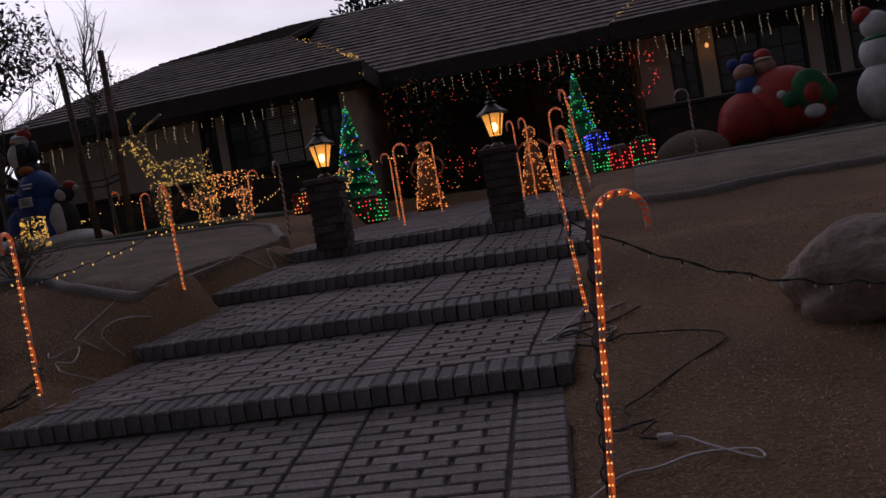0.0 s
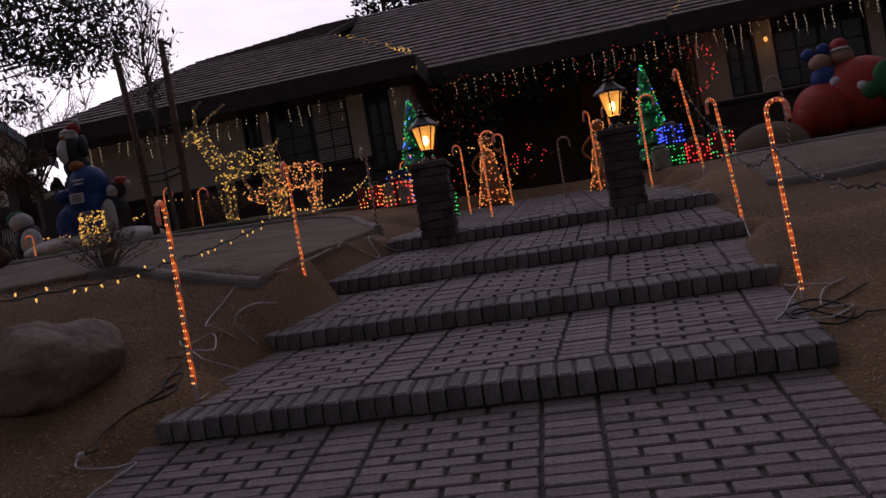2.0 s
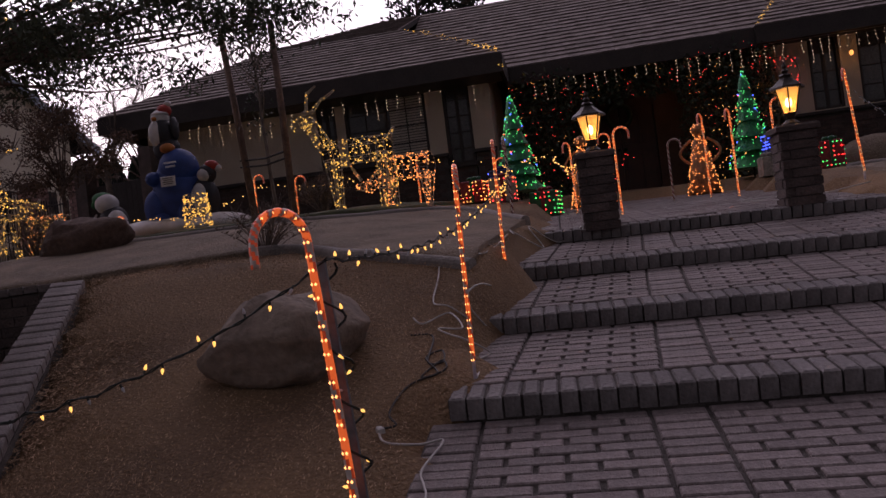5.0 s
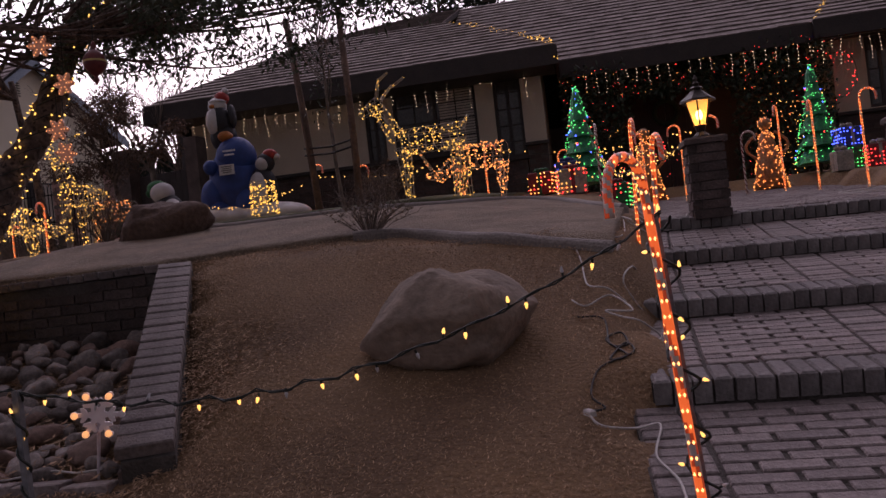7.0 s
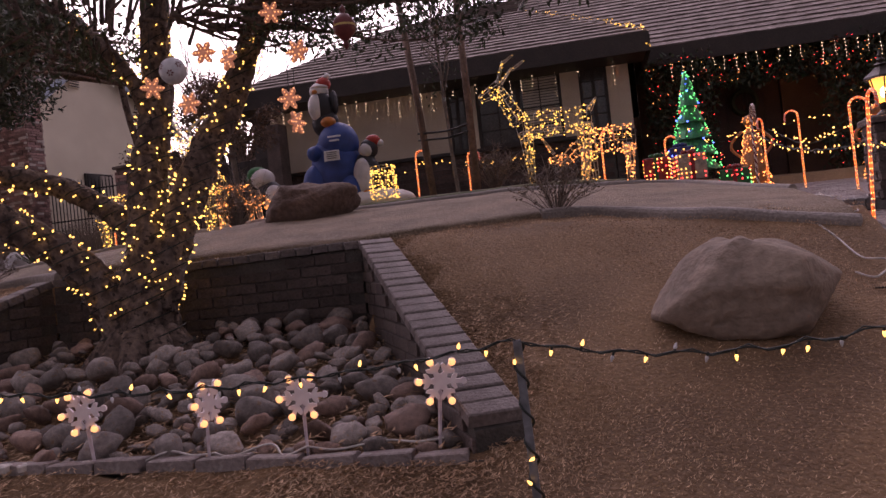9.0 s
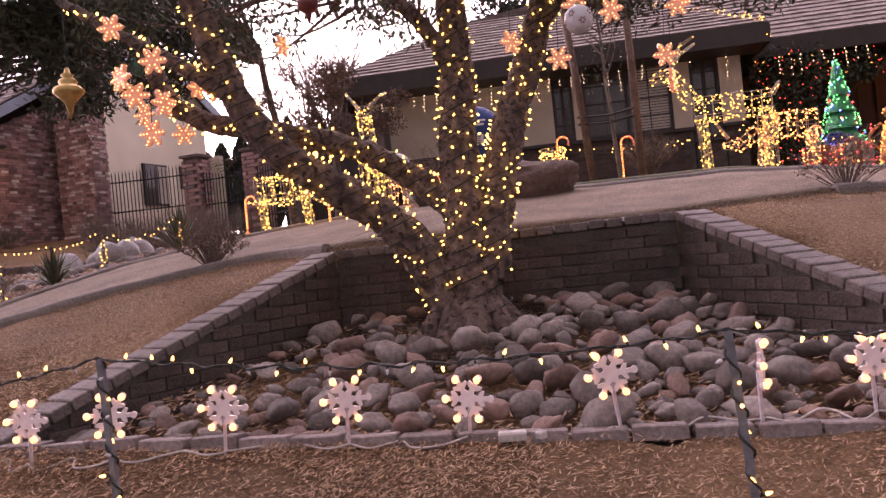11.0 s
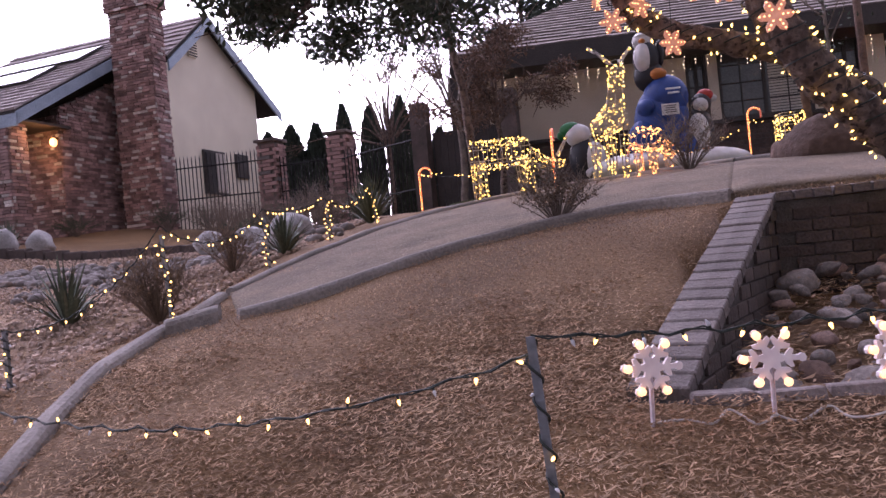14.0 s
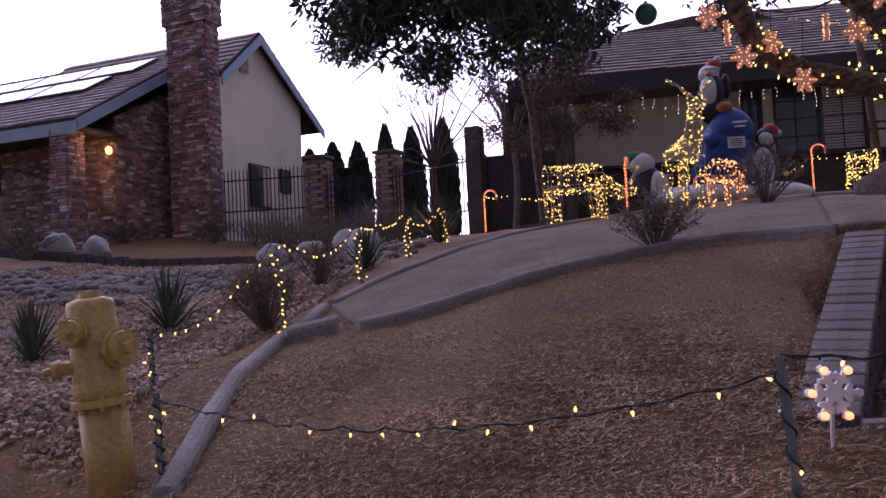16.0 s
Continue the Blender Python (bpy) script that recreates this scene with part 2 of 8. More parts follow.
M_GIFT_R = material("red_gift_mesh", (0.26, 0.025, 0.03), None, 10, 0.5, bump=0.3)
M_GIFT_G = material("green_gift_mesh", (0.02, 0.13, 0.05), None, 10, 0.5, bump=0.3)
M_GIFT_B = material("blue_gift_mesh", (0.03, 0.05, 0.20), None, 10, 0.5, bump=0.3)
M_NYL_RED = material("red_nylon", (0.42, 0.035, 0.022), (0.32, 0.025, 0.018), 3, 0.6, bump=0.15, fine=8)
M_NYL_BLUE = material("blue_nylon", (0.022, 0.065, 0.27), (0.015, 0.042, 0.18), 3, 0.6, bump=0.15, fine=8)
M_NYL_BLACK = material("black_nylon", (0.018, 0.018, 0.024), None, 3, 0.6, bump=0.15, fine=8)
M_NYL_WHITE = material("white_nylon", (0.62, 0.60, 0.60), (0.52, 0.5, 0.5), 3, 0.6, bump=0.15, fine=8)
M_NYL_GREEN = material("green_nylon", (0.02, 0.17, 0.05), None, 3, 0.6, bump=0.15, fine=8)
M_NYL_SKIN = material("peach_nylon", (0.42, 0.23, 0.16), None, 3, 0.6, bump=0.15, fine=8)
M_NYL_ORANGE = material("orange_nylon", (0.5, 0.17, 0.03), None, 3, 0.6, bump=0.15, fine=8)
M_ORN_GREEN = material("green_ornament", (0.06, 0.17, 0.13), None, 6, 0.3, bump=0.1)
M_ORN_GOLD = material("gold_ornament", (0.52, 0.36, 0.13), (0.4, 0.27, 0.1), 6, 0.3, metal=0.7, bump=0.1)
M_ORN_RED = material("red_ornament", (0.17, 0.03, 0.03), None, 6, 0.3, bump=0.1)
M_ORN_WHITE = material("white_ornament", (0.66, 0.66, 0.68), (0.56, 0.56, 0.6), 6, 0.35, bump=0.1)


def light_material(name, colour, power):
    m = bpy.data.materials.new(name)
    m.use_nodes = True
    b = m.node_tree.nodes["Principled BSDF"]
    b.inputs["Base Color"].default_value, b.inputs["Roughness"].default_value = (*colour, 1), 0.3
    b.inputs["Emission Color"].default_value, b.inputs["Emission Strength"].default_value = (*colour, 1), power
    return m


L_WARM = light_material("warm_bulb", (1.0, 0.54, 0.12), 0.95)
L_GOLD = light_material("gold_bulb", (1.0, 0.57, 0.10), 0.8)
L_WHITE = light_material("soft_white_bulb", (1.0, 0.74, 0.46), 0.85)
L_ORANGE = light_material("orange_bulb", (1.0, 0.34, 0.08), 1.2)
L_ROPE = light_material("rope_bulb", (1.0, 0.42, 0.12), 1.7)
L_RED = light_material("red_bulb", (1.0, 0.05, 0.04), 1.6)
L_GREEN = light_material("green_bulb", (0.05, 0.8, 0.18), 0.85)
L_BLUE = light_material("blue_bulb", (0.06, 0.12, 1.0), 2.2)
L_LANTERN = light_material("lantern_glow", (1.0, 0.44, 0.08), 0.8)
L_LANTERN.node_tree.nodes["Principled BSDF"].inputs["Alpha"].default_value = 0.55      # see-through glass
L_LANTERN_HOT = light_material("lantern_filament", (1.0, 0.62, 0.22), 9.0)
L_FLAKE = light_material("globe_bulb", (1.0, 0.48, 0.18), 0.42)
L_TREE = light_material("tree_bulb", (1.0, 0.59, 0.12), 0.9)
L_AMBER = light_material("amber_lamp_glass", (1.0, 0.42, 0.10), 0.9)
L_STAR = light_material("star_bulb", (1.0, 0.44, 0.16), 0.6)


# ---- mesh building ----
class Shape:
    def __init__(self):
        self.v, self.f, self.mi = [], [], []

    def add(self, verts, faces, mat=0):
        o = len(self.v)
        self.v.extend([tuple(p) for p in verts])
        self.f.extend([tuple(i + o for i in q) for q in faces])
        self.mi.extend([mat] * len(faces))
        return self

    def box(self, c, s, rz=0.0, m=None, mat=0, ch=0.0):
        x, y, z = s[0] / 2, s[1] / 2, s[2] / 2
        if ch:
            p = [(-x, -y, -z), (x, -y, -z), (x, y, -z), (-x, y, -z), (-x, -y, z - ch), (x, -y, z - ch), (x, y, z - ch), (-x, y, z - ch),
                 (-x + ch, -y + ch, z), (x - ch, -y + ch, z), (x - ch, y - ch, z), (-x + ch, y - ch, z)]
            q = [(3, 2, 1, 0), (8, 9, 10, 11)] + [(a, (a + 1) % 4, (a + 1) % 4 + 4, a + 4) for a in range(4)] + [(a + 4, (a + 1) % 4 + 4, (a + 1) % 4 + 8, a + 8) for a in range(4)]
        else:
            p = [(-x, -y, -z), (x, -y, -z), (x, y, -z), (-x, y, -z), (-x, -y, z), (x, -y, z), (x, y, z), (-x, y, z)]
            q = [(3, 2, 1, 0), (4, 5, 6, 7), (0, 1, 5, 4), (1, 2, 6, 5), (2, 3, 7, 6), (3, 0, 4, 7)]
        if m is None:
            m = Matrix.Translation(c) @ Matrix.Rotation(rz, 4, "Z")
        return self.add([m @ Vector(a) for a in p], q, mat)

    def tube(self, pts, radii, n=8, mat=0, cap=True, twist=None, mats=None):
        pts = [Vector(p) for p in pts]
        if not hasattr(radii, "__len__"):
            radii = [radii] * len(pts)
        rings, up = [], Vector((0, 0, 1))
        side = None
        for i, p in enumerate(pts):
            d = (pts[min(i + 1, len(pts) - 1)] - pts[max(i - 1, 0)])
            d = d.normalized() if d.length > 1e-9 else up
            if side is None:
                side = d.orthogonal().normalized()
            side = (side - d * side.dot(d)).normalized()
            oth = d.cross(side)
            rings.append([p + (side * math.cos(2 * math.pi * k / n) + oth * math.sin(2 * math.pi * k / n)) * radii[i] for k in range(n)])
        o = len(self.v)
        for ring in rings:
            self.v.extend([tuple(q) for q in ring])
        for i in range(len(rings) - 1):
            for k in range(n):
                self.f.append((o + i * n + k, o + i * n + (k + 1) % n, o + (i + 1) * n + (k + 1) % n, o + (i + 1) * n + k))
                self.mi.append(mats[(k + i) % len(mats)] if mats else mat)
        if cap:
            self.f.append(tuple(o + k for k in range(n - 1, -1, -1)))
            self.f.append(tuple(o + (len(rings) - 1) * n + k for k in range(n)))
            self.mi.extend([mat, mat])
        return self

    def ball(self, c, r, n=10, rings=6, mat=0, m=None, lump=0.0, seed=0.0):
        if not hasattr(r, "__len__"):
            r = (r, r, r)
        vs = [(0, 0, -1)]
        for i in range(1, rings):
            a = -math.pi / 2 + math.pi * i / rings
            vs += [(math.cos(a) * math.cos(2 * math.pi * k / n), math.cos(a) * math.sin(2 * math.pi * k / n), math.sin(a)) for k in range(n)]
        vs.append((0, 0, 1))
        fs = [(0, 1 + (k + 1) % n, 1 + k) for k in range(n)]
        for i in range(rings - 2):
            fs += [(1 + i * n + k, 1 + i * n + (k + 1) % n, 1 + (i + 1) * n + (k + 1) % n, 1 + (i + 1) * n + k) for k in range(n)]
        t, b = len(vs) - 1, 1 + (rings - 2) * n
        fs += [(b + k, b + (k + 1) % n, t) for k in range(n)]
        out = []
        for p in vs:
            p = Vector(p)
            if lump:
                p = p * (1 + lump * noise.noise(p * 1.3 + Vector((seed, seed * 2, 0))) + lump * 0.4 * noise.noise(p * 3.1 + Vector((seed, 0, seed))))
            p = Vector((p.x * r[0], p.y * r[1], p.z * r[2]))
            out.append((m @ p) if m is not None else p + Vector(c))
        return self.add(out, fs, mat)

    def dot(self, c, r, mat=0, d=None, long=1.0):
        """A small bulb: eight faces, long along d."""
        c = Vector(c)
        d = Vector(d) if d is not None else Vector((0, 0, 1))
        a = d.orthogonal().normalized() * r
        b = d.normalized().cross(a)
        e = d.normalized() * r * long
        return self.add([c + a, c + b, c - a, c - b, c + e, c - e], [(0, 1, 4), (1, 2, 4), (2, 3, 4), (3, 0, 4), (1, 0, 5), (2, 1, 5), (3, 2, 5), (0, 3, 5)], mat)

    def leaf(self, c, d, w, mat=0):
        c, d = Vector(c), Vector(d)
        s = d.orthogonal().normalized()
        s = (Matrix.Rotation(random.uniform(0, 6.28), 4, d.normalized()) @ s) * w
        return self.add([c, c + d * 0.5 + s, c + d, c + d * 0.5 - s], [(0, 1, 2, 3)], mat)

    def mesh(self, name, mats, smooth=False):
        me = bpy.data.meshes.new(name)
        me.from_pydata(self.v, [], self.f)
        for m in (mats if isinstance(mats, (list, tuple)) else [mats]):
            me.materials.append(m)
        if any(self.mi):
            me.polygons.foreach_set("material_index", self.mi)
        if smooth:
            me.polygons.foreach_set("use_smooth", [True] * len(me.polygons))
        me.update()
        return me


def thing(name, label, category, group="", kind="", at=(0, 0, 0), rz=0.0):
    ob = new(name)
    ob.empty_display_size = 0.1
    ob.matrix_world = pose(at[0], at[1], at[2], 0, 0, math.degrees(rz))
    return tagged(ob, label, category, group, kind)


def part(name, shape, mats, parent=None, label="", smooth=False, kind=""):
    """One mesh under a thing or a part; its points are given in the parent's own frame."""
    ob = new(name, shape if isinstance(shape, bpy.types.Mesh) else shape.mesh(name, mats, smooth))
    if parent is not None:
        ob.parent = parent
    return tagged(ob, label, "", "", kind)


def solo(name, shape, mats, label, category, group="", kind="", smooth=False):
    return tagged(part(name, shape, mats, None, "", smooth), label, category, group, kind)


# ---- the plan: u runs along the street, v up the slope from the row of snowflakes ----
P0, UD, VD = Vector((-5.14, 1.78, 0)), Vector((0.975, 0.223, 0)), Vector((-0.223, 0.975, 0))
ALONG = math.atan2(UD.y, UD.x)


def uv(x, y):
    d = Vector((x, y, 0)) - P0
    return d.dot(UD), d.dot(VD)


def xy(u, v, z=0.0):
    p = P0 + UD * u + VD * v
    return Vector((p.x, p.y, z))


def lerp(t, a, b):
    if t <= a[0]:
        return b[0]
    for i in range(len(a) - 1):
        if t <= a[i + 1]:
            return b[i] + (b[i + 1] - b[i]) * (t - a[i]) / (a[i + 1] - a[i])
    return b[-1]


def height(x, y):
    """The natural slope of the garden."""
    u, v = uv(x, y)
    front = lerp(x, [-12, -8.8, -5, 0], [0.62, 0.64, 0.56, 0.52])
    z = lerp(v, [-30, -1.95, -1.6, -0.9, 0, 2.05, 6.7, 10.3, 60], [0, 0, 0.14, 0.26, front, 1.26, 1.70, 1.95, 3.0])
    z += lerp(x, [-6, -3.6], [1, 0]) * lerp(v, [0, 2.05, 3.7, 5.8, 6.7, 10.3, 60], [0, 0.08, 0.24, 0.28, 0.25, 0.1, 0])     # bank before the house
    z -= lerp(x, [-2, -0.5], [0, 1]) * lerp(v, [-0.5, 1.05, 2.66, 4.4], [0, 0.15, 0.28, 0])
    z -= lerp(x, [-20, -12.3, -11, -8.3], [0.5, 0.5, 0.28, 0]) * lerp(v, [0, 2, 8], [0.0, 1, 0.3])
    z += lerp(-x - 12.6, [0, 1.5, 4.5, 8], [0, -0.25, -0.2, 0.2]) * lerp(v, [1, 4], [0, 1]) + lerp(-x - 12.6, [0, 6], [0, 1]) * lerp(v, [10.5, 13.5], [0, 0.35])
    z -= 0.34 * math.exp(-((x + 11.5) ** 2 + (y - 0.22) ** 2) / 0.24)
    return z


# well round the tree: corners of the wall's inner line (front right, back right, back left, front left)
W_FR, W_BR, W_BL, W_FL = Vector((-4.92, 1.74, 0)), Vector((-6.28, 3.57, 0)), Vector((-8.29, 3.00, 0)), Vector((-8.76, 0.97, 0))
WELL = [W_FR, W_BR, W_BL, W_FL]


def inside(p, poly, grow=0.0):
    n, ok = len(poly), True
    for i in range(n):
        a, b = poly[i], poly[(i + 1) % n]
        e = b - a
        nrm = Vector((-e.y, e.x, 0)).normalized()
        if nrm.dot(Vector((p[0], p[1], 0)) - a) < -grow:
            ok = False
    return ok


def bed(x, y):
    u, v = uv(x, y)
    return lerp(v, [-0.3, 0, 1.9], [0.50, 0.53, 0.84])


# steps: nosing lines at these v, with heights and the two ends in u
NOSE = [(0.34, 0.662, 2.13, 4.86), (1.40, 0.875, 2.22, 4.97), (2.42, 1.10, 2.31, 5.06), (3.44, 1.325, 2.43, 5.12)]
CROSS = 0.014                                    # fall of the steps across their width
RISE = 0.098


def stair_z(u, v):
    """Top of the brickwork, or None outside it."""
    if v < NOSE[0][0]:
        if v < -1.1 or not 2.02 <= u <= 4.84:
            return None
        return 0.560 - (NOSE[0][0] - v) * 0.17 - CROSS * (u - 3.2)
    for i in range(3, -1, -1):
        if v >= NOSE[i][0]:
            if i == 3:
                if not 2.43 <= u <= 5.12 or v > 9.2:
                    return None
                return 1.325 + (v - 3.44) * 0.075 - CROSS * (u - 3.2)
            a, b = NOSE[i], NOSE[i + 1]
            t = (v - a[0]) / (b[0] - a[0])
            if not a[2] + (b[2] - a[2]) * t <= u <= a[3] + (b[3] - a[3]) * t:
                return None
            return a[1] + (b[1] - RISE - a[1]) * t - CROSS * (u - 3.2)
    return None


def surface(x, y):
    u, v = uv(x, y)
    s = stair_z(u, v)
    return s if s is not None else height(x, y)


def ground_sheet():
    xs = [-400, -150, -70, -40, -30] + [-26 + 0.5 * i for i in range(16)] + [-18 + 0.2 * i for i in range(110)] + [4 + 0.6 * i for i in range(14)] + [16, 30, 70, 150, 400]
    ys = [-400, -120, -40, -15, -8] + [-5 + 0.16 * i for i in range(95)] + [10.2 + 0.5 * i for i in range(16)] + [20, 30, 50, 90, 160, 400]
    s, nx = Shape(), len(xs)
    for y in ys:
        for x in xs:
            u, v = uv(x, y)
            z = height(x, y)
            if inside((x, y), WELL, 0.16) and (Vector((x, y, 0)) - W_FL).dot(Vector((-(W_FR - W_FL).y, (W_FR - W_FL).x, 0)).normalized()) > 0.05:
                z = bed(x, y) - 0.06
            elif stair_z(u, v) is not None and v < 9:
                deep = stair_z(u - 0.2, v) is not None and stair_z(u + 0.2, v) is not None
                z = min(z, stair_z(u, v)) - 0.25 if deep else min(z, stair_z(u, v) - 0.03)
            elif -20 < x < 8 and -1.5 < v < 12:
                z += 0.025 * noise.noise(Vector((x * 1.7, y * 1.7, 0))) + 0.012 * noise.noise(Vector((x * 6, y * 6, 3)))
            s.v.append((x, y, z))
    for j in range(len(ys) - 1):
        for i in range(nx - 1):
            x, y = (xs[i] + xs[i + 1]) / 2, (ys[j] + ys[j + 1]) / 2
            v = uv(x, y)[1]
            s.f.append((j * nx + i, j * nx + i + 1, (j + 1) * nx + i + 1, (j + 1) * nx + i))
            s.mi.append(1 if v < -1.95 else 0)
    solo("ground", s, [M_DIRT, M_ROAD], "bare brown soil slope with dry litter above a street", "ground", kind="structure", smooth=True)


ground_sheet()


def fill_between(s, near, far, n, lift, mat=0):
    """A strip between two lines on the ground."""
    def along(line, t):
        t = t * (len(line) - 1)
        i = min(int(t), len(line) - 2)
        k = t - i
        p0, p1 = Vector(line[max(i - 1, 0)]), Vector(line[i])
        p2, p3 = Vector(line[i + 1]), Vector(line[min(i + 2, len(line) - 1)])
        return 0.5 * (2 * p1 + (p2 - p0) * k + (2 * p0 - 5 * p1 + 4 * p2 - p3) * k * k + (3 * p1 - p0 - 3 * p2 + p3) * k ** 3)
    m = 10
    o = len(s.v)
    for i in range(n + 1):
        a, b = along(near, i / n), along(far, i / n)
        for j in range(m + 1):
            p = a.lerp(b, j / m)
            s.v.append((p.x, p.y, height(p.x, p.y) + lift + 0.006 * noise.noise(Vector((p.x * 5, p.y * 5, 0)))))
    for i in range(n):
        for j in range(m):
            s.f.append((o + i * (m + 1) + j, o + i * (m + 1) + j + 1, o + (i + 1) * (m + 1) + j + 1, o + (i + 1) * (m + 1) + j))
            s.mi.append(mat)
    rim = [o + i * (m + 1) for i in range(n + 1)] + [o + n * (m + 1) + j for j in range(1, m + 1)] + [o + i * (m + 1) + m for i in range(n - 1, -1, -1)] + [o + j for j in range(m - 1, 0, -1)]
    q = len(s.v)
    s.v.extend([(s.v[k][0], s.v[k][1], s.v[k][2] - 0.16) for k in rim])
    for k in range(len(rim)):
        e = (k + 1) % len(rim)
        s.f.append((rim[k], rim[e], q + e, q + k))
        s.mi.append(mat)
    return [along(near, i / n) for i in range(n + 1)], [along(far, i / n) for i in range(n + 1)]


def kerb_line(line, w=0.085, h=0.062, lift=0.0):
    s = Shape()
    pts = [Vector((p[0], p[1])) for p in line]
    n = len(pts)
    prof = [(-w / 2, -0.12), (-w / 2, h - 0.035), (-w * 0.42, h - 0.016), (-w * 0.26, h - 0.004), (0, h), (w * 0.26, h - 0.004), (w * 0.42, h - 0.016), (w / 2, h - 0.035), (w / 2, -0.12)]
    k = len(prof)
    for i in range(n):
        d = (pts[min(i + 1, n - 1)] - pts[max(i - 1, 0)]).normalized()
        nn = Vector((-d.y, d.x))
        z = height(pts[i].x, pts[i].y) + lift + 0.008 * noise.noise(Vector((pts[i].x * 3, pts[i].y * 3, 7)))
        for a, b in prof:
            s.v.append((pts[i].x + nn.x * a, pts[i].y + nn.y * a, z + b))
    for i in range(n - 1):
        for j in range(k - 1):
            s.f.append((i * k + j, i * k + j + 1, (i + 1) * k + j + 1, (i + 1) * k + j))
            s.mi.append(0)
    for e in (0, (n - 1) * k):
        s.f.append(tuple(e + j for j in range(k)))
        s.mi.append(0)
    return s


NEAR_L = [(-11.02, 1.95), (-10.72, 2.25), (-10.35, 2.70), (-9.94, 3.07), (-9.5, 3.30), (-9.0, 3.42), (-8.5, 3.25)]
FAR_L = [(-11.60, 2.75), (-11.50, 3.40), (-11.22, 4.15), (-10.90, 5.30), (-10.0, 6.30), (-8.9, 6.10), (-8.35, 5.70)]
NEAR_R = [(-8.5, 3.25), (-7.4, 3.50), (-6.45, 3.72), (-5.86, 4.05), (-5.4, 4.40), (-4.95, 4.55), (-4.3, 4.18), (-3.75, 4.02), (-3.45, 3.95)]
FAR_R = [(-8.35, 5.70), (-7.4, 5.62), (-6.4, 5.75), (-5.9, 6.1), (-5.5, 6.5), (-5.0, 7.2), (-4.5, 7.1), (-4.1, 6.6), (-3.7, 6.1)]
NEAR_X = [(-0.55, 6.5), (-0.1, 6.5), (0.6, 6.8), (2.0, 7.1), (5.0, 7.8), (9.0, 8.8)]
FAR_X = [(-0.9, 9.2), (0.0, 9.6), (0.9, 9.6), (2.2, 9.8), (5.0, 10.4), (9.0, 11.4)]
s = Shape()
nl, fl = fill_between(s, NEAR_L, FAR_L, 40, 0.03)
nr, fr = fill_between(s, NEAR_R, FAR_R, 50, 0.03)
nx_, fx_ = fill_between(s, NEAR_X, FAR_X, 40, 0.03)
solo("path", s, M_PATH, "curving pale decomposed granite garden path", "path", kind="structure", smooth=True)
for line in (nl, nr[26:], nx_, fl, fr, fx_):
    solo("kerb", kerb_line(line), M_KERB, "low rounded concrete edging beside the gravel path", "kerb", "path edging", "structure")
solo("kerb", kerb_line([(-10.955, 0.30), (-10.98, 0.4), (-11.11, 0.74), (-11.28, 1.23), (-11.43, 1.78), (-11.55, 2.3), (-11.62, 2.68)], 0.095, 0.06), M_KERB,
     "long pale concrete edging between two front gardens", "kerb", "path edging", "structure")
solo("kerb", kerb_line([(-11.42, 1.86), (-11.32, 1.95), (-11.18, 2.02)], 0.13, 0.09), M_KERB, "short loose block of concrete edging", "kerb", "path edging", "structure")
s = Shape()
for i in range(30):
    a, b = xy(-12 + 0.8 * i, -1.95), xy(-11.21 + 0.8 * i, -1.95)
    s.box(((a + b) / 2 + VD * 0.08).to_tuple()[:2] + (0.07,), (0.79, 0.16, 0.17), ALONG)
solo("street_kerb", s, M_KERB, "grey concrete street kerb along the asphalt", "kerb", kind="structure")

# ---- brick steps ----
def brick_mesh(name, l, w, h, mat, ch=0.006):
    return Shape().box((0, 0, 0), (l, w, h), ch=ch).mesh(name, mat)


BRICK_FIELD = [brick_mesh("field_brick", 0.191 + 0.003 * k, 0.0605, 0.05, M_PAVER, 0.005) for k in range(3)]
BRICK_NOSE = [brick_mesh("nosing_brick", 0.062 + 0.0015 * k, 0.185, RISE - 0.008, M_NOSE, 0.008) for k in range(3)]
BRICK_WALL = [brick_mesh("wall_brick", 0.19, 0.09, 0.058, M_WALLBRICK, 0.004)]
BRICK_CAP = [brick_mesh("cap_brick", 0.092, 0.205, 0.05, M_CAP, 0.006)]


def piece(name, me, parent, m):
    ob = bpy.data.objects.new(name, me)
    scene.collection.objects.link(ob)
    ob.parent = parent
    ob.matrix_local = m
    return ob


def tread_matrix(u, v, z, slope, du=0.0):
    p = xy(u, v, z - CROSS * (u - 3.2))
    return Matrix.Translation(p) @ Matrix.Rotation(ALONG + du, 4, "Z") @ Matrix.Rotation(CROSS, 4, "Y") @ Matrix.Rotation(slope, 4, "X")


